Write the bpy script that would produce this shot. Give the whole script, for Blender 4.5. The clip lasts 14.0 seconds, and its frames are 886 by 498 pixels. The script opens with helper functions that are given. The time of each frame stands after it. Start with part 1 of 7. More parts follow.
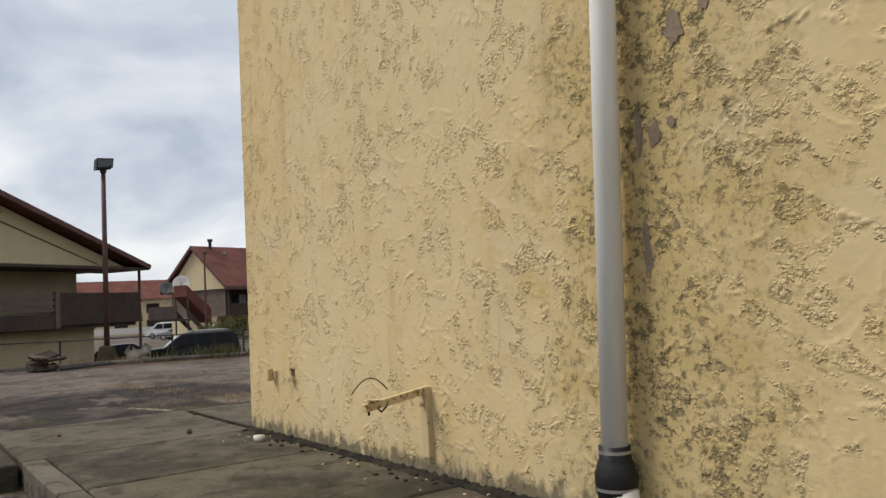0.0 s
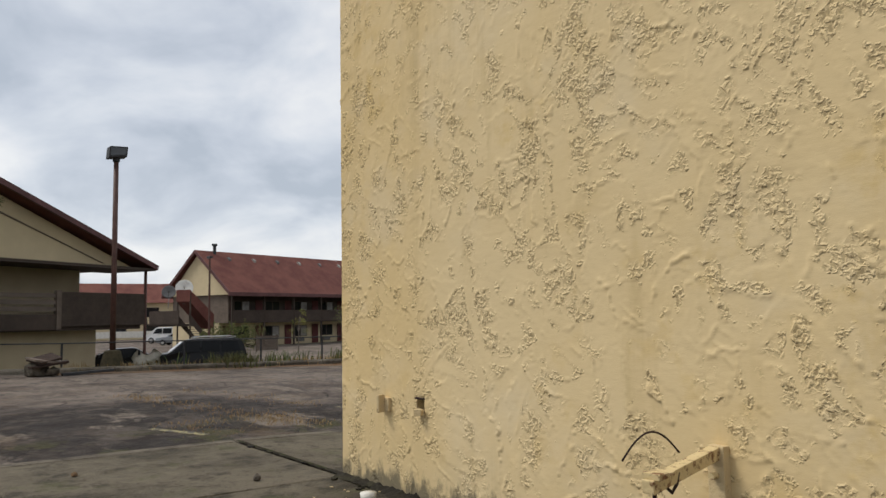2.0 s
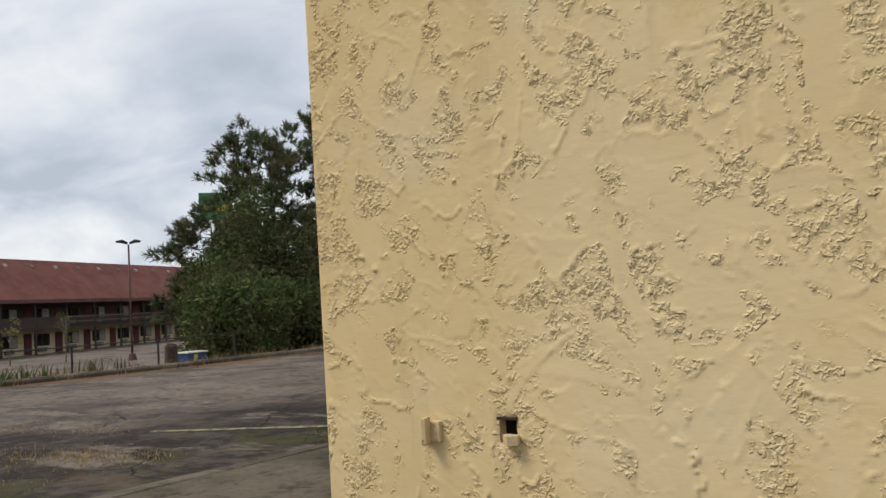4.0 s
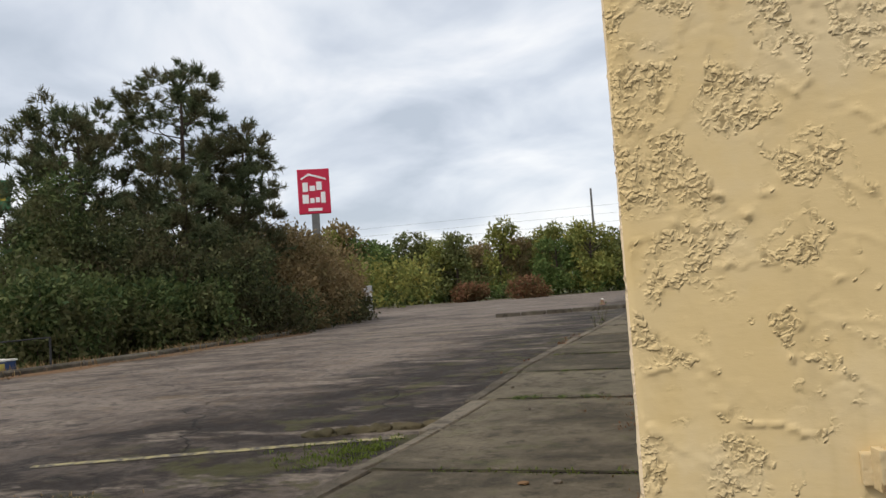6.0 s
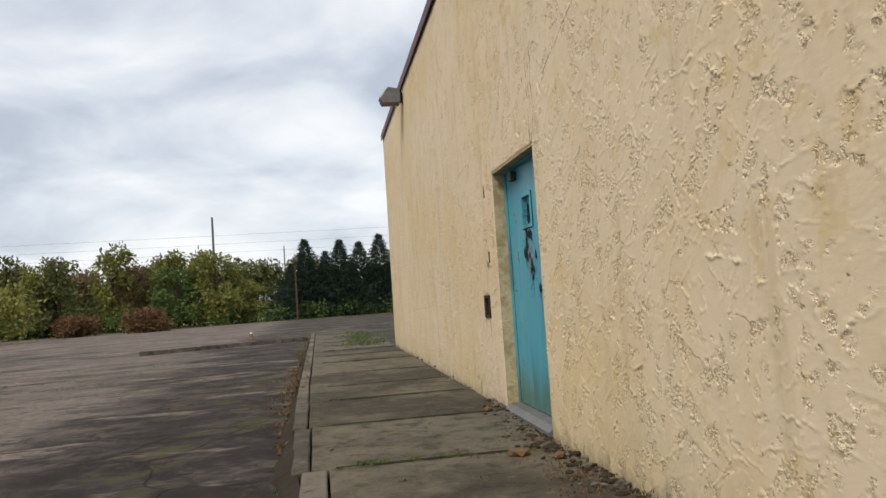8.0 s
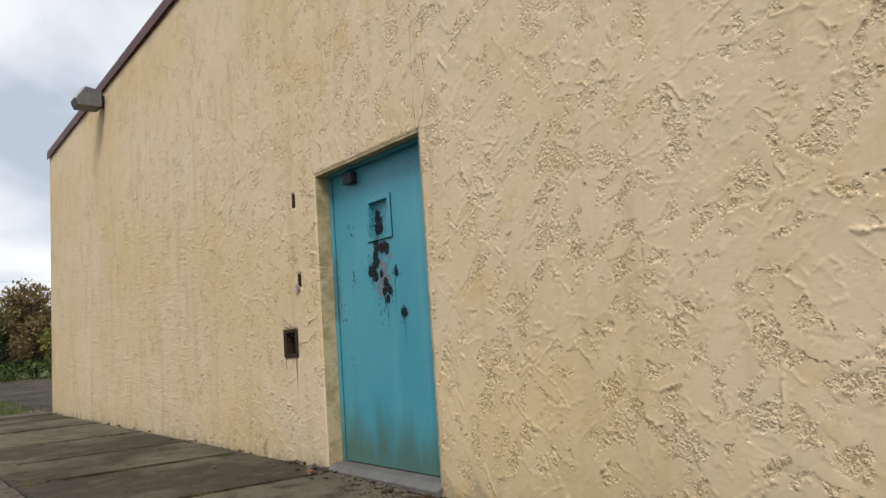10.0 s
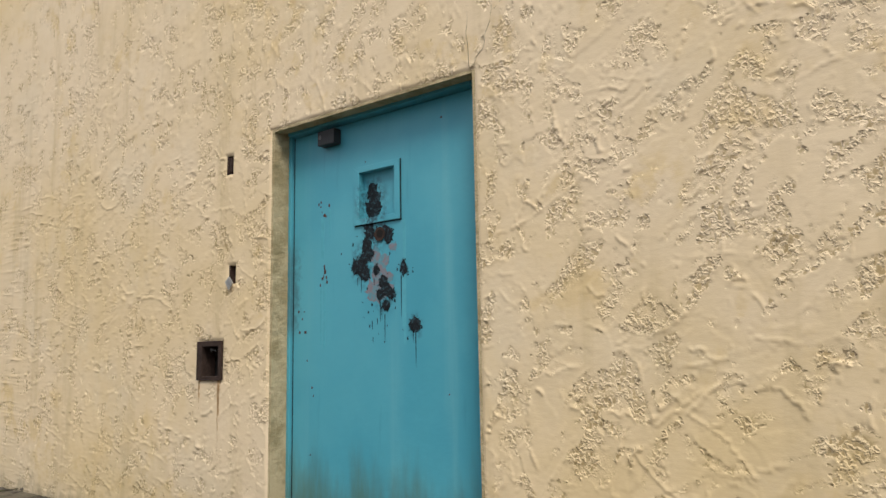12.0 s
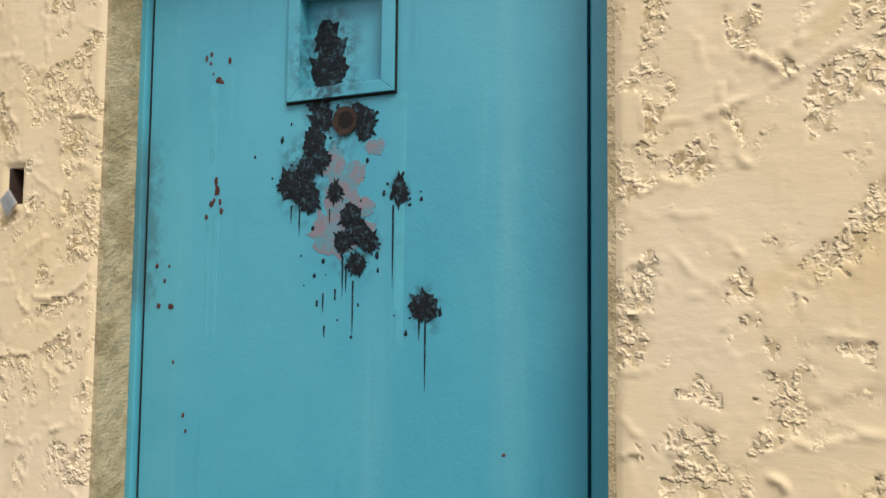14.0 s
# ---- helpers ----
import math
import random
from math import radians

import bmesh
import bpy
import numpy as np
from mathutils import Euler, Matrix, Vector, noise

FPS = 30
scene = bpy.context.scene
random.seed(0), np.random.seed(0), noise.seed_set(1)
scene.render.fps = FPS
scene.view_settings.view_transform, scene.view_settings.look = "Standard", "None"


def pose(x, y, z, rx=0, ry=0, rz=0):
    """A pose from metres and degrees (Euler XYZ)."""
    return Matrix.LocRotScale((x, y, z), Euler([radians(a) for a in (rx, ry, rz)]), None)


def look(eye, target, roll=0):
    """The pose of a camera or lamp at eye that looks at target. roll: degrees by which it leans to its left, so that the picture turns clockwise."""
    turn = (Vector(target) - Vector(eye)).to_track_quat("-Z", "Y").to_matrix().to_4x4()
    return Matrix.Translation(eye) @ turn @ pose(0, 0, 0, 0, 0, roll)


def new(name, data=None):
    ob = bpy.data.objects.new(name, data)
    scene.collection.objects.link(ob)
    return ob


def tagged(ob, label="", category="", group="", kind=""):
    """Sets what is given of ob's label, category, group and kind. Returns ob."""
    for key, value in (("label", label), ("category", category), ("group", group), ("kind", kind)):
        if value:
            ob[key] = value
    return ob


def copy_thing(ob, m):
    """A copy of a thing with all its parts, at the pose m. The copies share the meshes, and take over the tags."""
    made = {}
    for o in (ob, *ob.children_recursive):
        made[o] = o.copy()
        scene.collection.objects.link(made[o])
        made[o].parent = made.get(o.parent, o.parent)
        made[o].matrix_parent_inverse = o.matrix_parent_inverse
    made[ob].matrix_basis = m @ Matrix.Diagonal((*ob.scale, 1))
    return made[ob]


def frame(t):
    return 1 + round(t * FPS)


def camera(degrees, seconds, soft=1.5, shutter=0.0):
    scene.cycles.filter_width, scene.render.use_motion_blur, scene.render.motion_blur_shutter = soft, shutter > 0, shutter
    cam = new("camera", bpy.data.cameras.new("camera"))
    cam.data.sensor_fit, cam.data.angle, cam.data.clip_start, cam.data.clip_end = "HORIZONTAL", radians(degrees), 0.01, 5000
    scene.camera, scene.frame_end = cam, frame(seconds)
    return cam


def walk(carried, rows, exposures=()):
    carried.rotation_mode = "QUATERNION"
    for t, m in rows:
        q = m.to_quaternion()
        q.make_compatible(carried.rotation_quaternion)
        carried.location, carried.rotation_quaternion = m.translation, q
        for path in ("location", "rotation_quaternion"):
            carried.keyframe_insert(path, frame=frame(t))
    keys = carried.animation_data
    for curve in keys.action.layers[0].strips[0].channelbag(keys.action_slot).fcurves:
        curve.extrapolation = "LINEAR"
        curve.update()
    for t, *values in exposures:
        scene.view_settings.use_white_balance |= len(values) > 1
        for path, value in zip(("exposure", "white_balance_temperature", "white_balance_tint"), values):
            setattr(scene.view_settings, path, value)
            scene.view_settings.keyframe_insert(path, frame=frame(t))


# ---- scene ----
cam = camera(60.0, 14.0)

PATH = [
    (0, (5.863, -2.348, 0.94), (4.256, -1.166, 1.078), -3.0),
    (0.5, (5.369, -2.276, 0.937), (3.717, -1.16, 1.089), -1.4),
    (1, (4.874, -2.239, 0.922), (3.25, -1.085, 1.096), -2.1),
    (1.5, (4.384, -2.169, 0.931), (2.775, -0.991, 1.09), -1.9),
    (2, (3.939, -2.156, 0.916), (2.335, -0.974, 1.092), -1.0),
    (2.5, (3.529, -2.149, 0.916), (2.057, -0.8, 1.04), -0.9),
    (3, (3.075, -2.171, 0.909), (1.611, -0.809, 0.96), -0.7),
    (3.2, (2.865, -2.178, 0.908), (1.539, -0.685, 1.005), -2.2),
    (5.3, (0.849, -2.09, 0.907), (-0.099, -0.333, 1.024), -3.7),
    (5.5, (0.669, -2.058, 0.911), (-0.18, -0.248, 0.977), -3.1),
    (6, (0.206, -1.88, 0.922), (-0.451, 0.006, 1.023), -4.1),
    (6.5, (-0.224, -1.717, 1.006), (-0.568, 0.251, 1.094), -4.5),
    (7, (-0.693, -1.381, 1.048), (-0.787, 0.61, 1.209), -4.2),
    (7.5, (-1.184, -1.179, 1.047), (-1.061, 0.81, 1.22), -3.9),
    (8, (-1.658, -0.845, 1.07), (-1.329, 1.124, 1.185), -3.8),
    (8.5, (-2.02, -0.491, 1.012), (-1.482, 1.432, 1.128), -3.7),
    (9, (-2.346, -0.082, 0.943), (-1.482, 1.719, 1.042), -3.9),
    (9.2, (-2.44, 0.143, 0.893), (-1.513, 1.909, 1.046), -3.8),
    (11.3, (-2.846, 2.178, 0.896), (-1.323, 3.454, 1.122), -3.2),
    (11.5, (-2.792, 2.359, 0.895), (-1.265, 3.626, 1.149), -2.4),
    (12, (-2.61, 2.82, 0.903), (-1.061, 4.054, 1.184), -1.0),
    (12.5, (-2.396, 3.278, 0.903), (-0.723, 4.354, 1.101), -1.8),
    (13, (-2.093, 3.669, 0.961), (-0.361, 4.641, 1.197), -1.1),
    (13.5, (-1.801, 4.07, 1.001), (0.012, 4.894, 1.19), -2.2),
    (14, (-1.473, 4.399, 1.081), (0.343, 5.228, 1.208), 0.6),
]
walk(cam, [(t, look(eye, target, roll)) for t, eye, target, roll in PATH],
     exposures=((0, 0.25), (3.2, 0.2), (5.3, 0.4), (9.2, 0.35), (11.3, 0.5), (12.5, 0.65), (14, 0.85)))


# ---------------------------------------------------------------- world and light
world = bpy.data.worlds.new("world")
scene.world = world
world.use_nodes = True
wn, wl = world.node_tree.nodes, world.node_tree.links
bg = wn["Background"]
sky = wn.new("ShaderNodeTexSky")
sky.sky_type = "NISHITA"
sky.sun_disc = False
sky.sun_elevation = radians(52)
sky.sun_rotation = radians(215)
coord = wn.new("ShaderNodeTexCoord")
split = wn.new("ShaderNodeSeparateXYZ")
wl.new(coord.outputs["Generated"], split.inputs[0])
up = wn.new("ShaderNodeMath"); up.operation = "MAXIMUM"; up.inputs[1].default_value = 0.0
wl.new(split.outputs[2], up.inputs[0])
up2 = wn.new("ShaderNodeMath"); up2.operation = "ADD"; up2.inputs[1].default_value = 0.42
wl.new(up.outputs[0], up2.inputs[0])
flatc = wn.new("ShaderNodeVectorMath"); flatc.operation = "DIVIDE"
wl.new(coord.outputs["Generated"], flatc.inputs[0])
wl.new(up2.outputs[0], flatc.inputs[1])
cloud_map = wn.new("ShaderNodeMapping")
cloud_map.inputs["Rotation"].default_value = (0, 0, radians(40))
cloud_map.inputs["Scale"].default_value = (0.85, 1.0, 1.6)
wl.new(flatc.outputs[0], cloud_map.inputs[0])
clouds = wn.new("ShaderNodeTexNoise")
clouds.inputs["Scale"].default_value = 2.9
clouds.inputs["Detail"].default_value = 6
clouds.inputs["Roughness"].default_value = 0.5
clouds.inputs["Distortion"].default_value = 0.35
wl.new(cloud_map.outputs[0], clouds.inputs["Vector"])
cover = wn.new("ShaderNodeValToRGB")
cover.color_ramp.elements[0].position, cover.color_ramp.elements[0].color = 0.33, (0.43, 0.475, 0.54, 1)
cover.color_ramp.elements[1].position, cover.color_ramp.elements[1].color = 0.74, (0.88, 0.88, 0.88, 1)
for p, c in ((0.42, (0.53, 0.57, 0.635, 1)), (0.49, (0.62, 0.655, 0.705, 1)), (0.55, (0.70, 0.72, 0.755, 1)), (0.61, (0.78, 0.79, 0.80, 1))):
    e = cover.color_ramp.elements.new(p)
    e.color = c
wl.new(clouds.outputs["Fac"], cover.inputs[0])
bluish = wn.new("ShaderNodeVectorMath"); bluish.operation = "SCALE"; bluish.inputs["Scale"].default_value = 0.012
wl.new(sky.outputs[0], bluish.inputs[0])
total = wn.new("ShaderNodeVectorMath"); total.operation = "ADD"
wl.new(bluish.outputs[0], total.inputs[0])
wl.new(cover.outputs[0], total.inputs[1])
wl.new(total.outputs[0], bg.inputs["Color"])
bg.inputs["Strength"].default_value = 0.88

sun = new("sun", bpy.data.lights.new("sun", "SUN"))
sun.data.energy = 2.0
sun.data.angle = radians(22)
sun.data.color = (1.0, 0.95, 0.87)
sun.matrix_world = look((-11, -13, 22), (0, 0, 0))

# ---------------------------------------------------------------- materials


class Mat:
    """A node material, with short calls for the nodes that are used often."""

    def __init__(self, name, rough=0.8, metal=0.0, spec=0.3):
        self.m = bpy.data.materials.new(name)
        self.m.use_nodes = True
        self.n, self.l = self.m.node_tree.nodes, self.m.node_tree.links
        self.b = self.n["Principled BSDF"]
        self.b.inputs["Roughness"].default_value = rough
        self.b.inputs["Metallic"].default_value = metal
        self.b.inputs["Specular IOR Level"].default_value = spec
        self.c = self.n.new("ShaderNodeTexCoord").outputs["Object"]

    def put(self, socket, value):
        if isinstance(value, (int, float)):
            socket.default_value = value
        elif isinstance(value, tuple):
            socket.default_value = (*value, 1) if len(value) == 3 and len(socket.default_value) == 4 else value
        else:
            self.l.new(value, socket)

    def at(self, scale=(1, 1, 1), move=(0, 0, 0), turn=(0, 0, 0), vec=None):
        k = self.n.new("ShaderNodeMapping")
        self.l.new(vec or self.c, k.inputs[0])
        k.inputs["Scale"].default_value, k.inputs["Location"].default_value, k.inputs["Rotation"].default_value = scale, move, turn
        return k.outputs[0]

    def noise(self, scale, detail=4, rough=0.55, vec=None, distort=0.0):
        k = self.n.new("ShaderNodeTexNoise")
        self.l.new(vec or self.c, k.inputs["Vector"])
        k.inputs["Scale"].default_value, k.inputs["Detail"].default_value = scale, detail
        k.inputs["Roughness"].default_value, k.inputs["Distortion"].default_value = rough, distort
        return k.outputs["Fac"]

    def voronoi(self, scale, feature="F1", vec=None, out="Distance"):
        k = self.n.new("ShaderNodeTexVoronoi")
        k.feature = feature
        self.l.new(vec or self.c, k.inputs["Vector"])
        k.inputs["Scale"].default_value = scale
        return k.outputs[out]

    def math(self, op, a, b=0.0, clamp=False):
        k = self.n.new("ShaderNodeMath")
        k.operation, k.use_clamp = op, clamp
        self.put(k.inputs[0], a)
        self.put(k.inputs[1], b)
        return k.outputs[0]

    def span(self, v, lo, hi, a=0.0, b=1.0):
        k = self.n.new("ShaderNodeMapRange")
        k.interpolation_type = "SMOOTHSTEP"
        for n, x in (("Value", v), ("From Min", lo), ("From Max", hi), ("To Min", a), ("To Max", b)):
            self.put(k.inputs[n], x)
        return k.outputs[0]

    def mix(self, f, a, b, kind="MIX"):
        k = self.n.new("ShaderNodeMix")
        k.data_type, k.blend_type = "RGBA", kind
        self.put(k.inputs[0], f)
        self.put(k.inputs[6], a)
        self.put(k.inputs[7], b)
        return k.outputs[2]

    def xyz(self, vec=None):
        k = self.n.new("ShaderNodeSeparateXYZ")
        self.l.new(vec or self.c, k.inputs[0])
        return k.outputs

    def warp(self, amount, scale, vec=None):
        k = self.n.new("ShaderNodeTexNoise")
        self.l.new(vec or self.c, k.inputs["Vector"])
        k.inputs["Scale"].default_value, k.inputs["Detail"].default_value = scale, 3
        a = self.n.new("ShaderNodeVectorMath"); a.operation = "SUBTRACT"; a.inputs[1].default_value = (0.5, 0.5, 0.5)
        self.l.new(k.outputs["Color"], a.inputs[0])
        s = self.n.new("ShaderNodeVectorMath"); s.operation = "SCALE"; s.inputs["Scale"].default_value = amount
        self.l.new(a.outputs[0], s.inputs[0])
        t = self.n.new("ShaderNodeVectorMath"); t.operation = "ADD"
        self.l.new(vec or self.c, t.inputs[0])
        self.l.new(s.outputs[0], t.inputs[1])
        return t.outputs[0]

    def random(self):
        return self.n.new("ShaderNodeObjectInfo").outputs["Random"]

    def island(self):
        return self.n.new("ShaderNodeNewGeometry").outputs["Random Per Island"]

    def color(self, v):
        self.put(self.b.inputs["Base Color"], v)
        return self

    def rough(self, v):
        self.put(self.b.inputs["Roughness"], v)
        return self

    def bump(self, h, dist=0.01, strength=1.0):
        k = self.n.new("ShaderNodeBump")
        k.inputs["Distance"].default_value, k.inputs["Strength"].default_value = dist, strength
        self.l.new(h, k.inputs["Height"])
        self.l.new(k.outputs[0], self.b.inputs["Normal"])
        return self


def plain(name, col, rough=0.7, metal=0.0, vary=0.15, scale=12.0, bump=0.0, spec=0.3):
    """A paint or plastic with soft mottling and grain."""
    m = Mat(name, rough, metal, spec)
    a = m.noise(scale, 5)
    b = m.noise(scale * 0.17, 3)
    f = m.math("MULTIPLY", m.math("ADD", a, b), 0.5)
    m.color(m.mix(m.span(f, 0.3, 0.7), tuple(c * (1 - vary) for c in col), tuple(min(1, c * (1 + vary)) for c in col)))
    if bump:
        m.bump(a, bump)
    return m.m


def stucco(name, base, warm, dirt, dirt_amount, seed, side):
    """Hand-trowelled stucco: smooth smeared plates, torn crumbs between them, dirt and painted pit shade in the tears.
    """
    m = Mat(name, 0.84, spec=0.22)
    v = m.at(move=(seed, seed * 1.7, seed * 0.6))
    k = m.n.new("ShaderNodeAttribute")
    k.attribute_name = "torn"
    torn = m.math("MULTIPLY", m.span(k.outputs["Fac"], 0.1, 0.9), m.span(m.noise(15, 4, 0.6, v), 0.42, 0.54, 0.12, 1.0))
    cells = m.noise(66, 1.6, 0.5, m.warp(0.02, 24, v))
    crumb = m.math("MULTIPLY", m.span(cells, 0.44, 0.66), torn)
    grain = m.math("MULTIPLY", m.noise(190, 3, 0.7, v), m.math("ADD", m.math("MULTIPLY", torn, 0.8), 0.2))
    brush = m.noise(8, 4, 0.6, m.at(scale=(2, 2, 6), move=(seed, 0, 0), turn=(0.35, 0.35, 0)))
    h = m.math("MULTIPLY", crumb, 0.48 if side == "south" else 0.38)
    h = m.math("ADD", h, m.math("MULTIPLY", grain, 0.07))
    h = m.math("ADD", h, m.math("MULTIPLY", brush, 0.08))
    big = m.noise(0.55, 4, 0.6, v)
    mid = m.noise(2.6, 5, 0.6, v)
    col = m.mix(m.span(big, 0.35, 0.68), base, warm)
    ochre = m.math("MULTIPLY", m.span(m.noise(5.5, 5, 0.65, v), 0.5, 0.66), m.span(m.noise(1.1, 4, 0.6, m.at(move=(3, seed, 1))), 0.42, 0.6, 0.0, 0.55))
    col = m.mix(ochre, col, tuple(c * f for c, f in zip(warm, (0.9, 0.84, 0.64))))
    col = m.mix(m.math("MULTIPLY", m.span(mid, 0.4, 0.7), 0.35), col, tuple(c * 1.08 for c in base))
    # thin chalky film that rain has washed off in places
    col = m.mix(m.math("MULTIPLY", m.span(m.noise(1.5, 5, 0.65, m.at(move=(seed, 6, 2))), 0.5, 0.68), 0.3), col, tuple(0.5 * c + 0.5 * f for c, f in zip(base, (0.62, 0.57, 0.47))))
    # rain streaks that run down the face
    st = m.noise(5.5, 4, 0.6, m.at(scale=(1, 1, 0.12), move=(seed, seed, 0)))
    col = m.mix(m.math("MULTIPLY", m.span(st, 0.53, 0.75), 0.5 * dirt_amount + 0.12), col, tuple(c * 0.78 for c in warm))
    # dark pits in the tears: caught dirt, and crevice shade painted into the colour
    pit_dirt_shade = m.math("MULTIPLY", torn, m.span(cells, 0.36, 0.47, 1.0, 0.0))
    pit_dirt_shade = m.math("MULTIPLY", pit_dirt_shade, m.span(m.noise(0.9, 3, vec=m.at(move=(seed, 9, 4))), 0.32, 0.62, 0.35, 1.0))
    col = m.mix(m.math("MULTIPLY", pit_dirt_shade, dirt_amount), col, dirt)
    x, y, z = m.xyz()
    # mould splashed up from the wet ground
    edge = m.math("ADD", z, m.math("MULTIPLY", m.math("SUBTRACT", m.noise(7, 5, 0.62, m.at(scale=(1, 1, 0.55))), 0.5), 0.55))
    if side == "south":
        foot = m.math("ADD", z, m.math("MULTIPLY", m.math("SUBTRACT", m.noise(13, 6, 0.68, m.at(scale=(1, 1, 0.5))), 0.5), 0.42))
        mould = m.span(foot, 0.06, 0.16, 0.96, 0.0)
        # black algae beside the leaking downpipe
        near = m.math("ABSOLUTE", m.math("SUBTRACT", x, 4.0))
        damp = m.math("ADD", near, m.math("MULTIPLY", m.math("SUBTRACT", m.noise(3.2, 5, 0.65, v), 0.5), 1.6))
        algae = m.math("MULTIPLY", m.span(damp, 0.0, 0.85, 0.8, 0.0), m.span(m.math("ADD", m.noise(24, 6, 0.75, v), m.math("MULTIPLY", torn, 0.06)), 0.5, 0.6))
        col = m.mix(m.math("MULTIPLY", m.span(damp, 0.1, 0.75, 0.55, 0.0), 1.0), col, (0.44, 0.31, 0.1))
        col = m.mix(algae, col, (0.115, 0.1, 0.055))
    else:
        mould = m.span(edge, -0.12, 0.1, 0.6, 0.0)
    col = m.mix(mould, col, (0.1, 0.088, 0.06))
    col = m.mix(m.math("MULTIPLY", m.span(edge, 0.1, 0.42, 0.22, 0.0), 1.0), col, (0.42, 0.34, 0.2))
    m.color(col)
    m.bump(h, 0.011, 1.0)
    return m.m


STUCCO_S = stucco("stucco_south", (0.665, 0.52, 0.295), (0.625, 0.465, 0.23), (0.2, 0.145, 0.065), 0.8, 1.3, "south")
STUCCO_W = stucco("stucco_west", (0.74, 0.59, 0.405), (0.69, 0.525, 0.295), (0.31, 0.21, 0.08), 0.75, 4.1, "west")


def concrete(name, light, dark, moss):
    m = Mat(name, 0.9, spec=0.25)
    big, mid, fine = m.noise(0.9, 5, 0.6), m.noise(5, 8, 0.75), m.noise(120, 4, 0.7)
    grit = m.noise(26, 6, 0.8)
    r = m.random()
    col = m.mix(m.span(m.math("ADD", big, m.math("MULTIPLY", m.math("SUBTRACT", r, 0.5), 0.2)), 0.36, 0.62), dark, light)
    col = m.mix(m.math("MULTIPLY", m.span(mid, 0.5, 0.62), 0.75), col, tuple(c * 0.5 for c in dark))
    col = m.mix(m.math("MULTIPLY", m.span(mid, 0.36, 0.45, 1, 0), 0.5), col, tuple(c * 1.3 for c in light))
    col = m.mix(m.math("MULTIPLY", m.span(m.noise(2.2, 6, 0.75, m.at(move=(3, 8, 0))), 0.54, 0.66), moss), col, (0.075, 0.08, 0.032))
    col = m.mix(m.math("MULTIPLY", m.span(grit, 0.52, 0.64), 0.55), col, tuple(c * 0.6 for c in dark))
    col = m.mix(m.math("MULTIPLY", m.span(fine, 0.5, 0.7), 0.4), col, tuple(c * 1.6 for c in light))
    m.color(col)
    m.bump(m.math("ADD", m.math("MULTIPLY", fine, 0.5), grit), 0.008)
    return m.m


CONCRETE = concrete("weathered_concrete", (0.125, 0.105, 0.074), (0.042, 0.035, 0.023), 0.6)
KERBSTONE = concrete("kerb_concrete", (0.15, 0.128, 0.098), (0.062, 0.051, 0.038), 0.5)


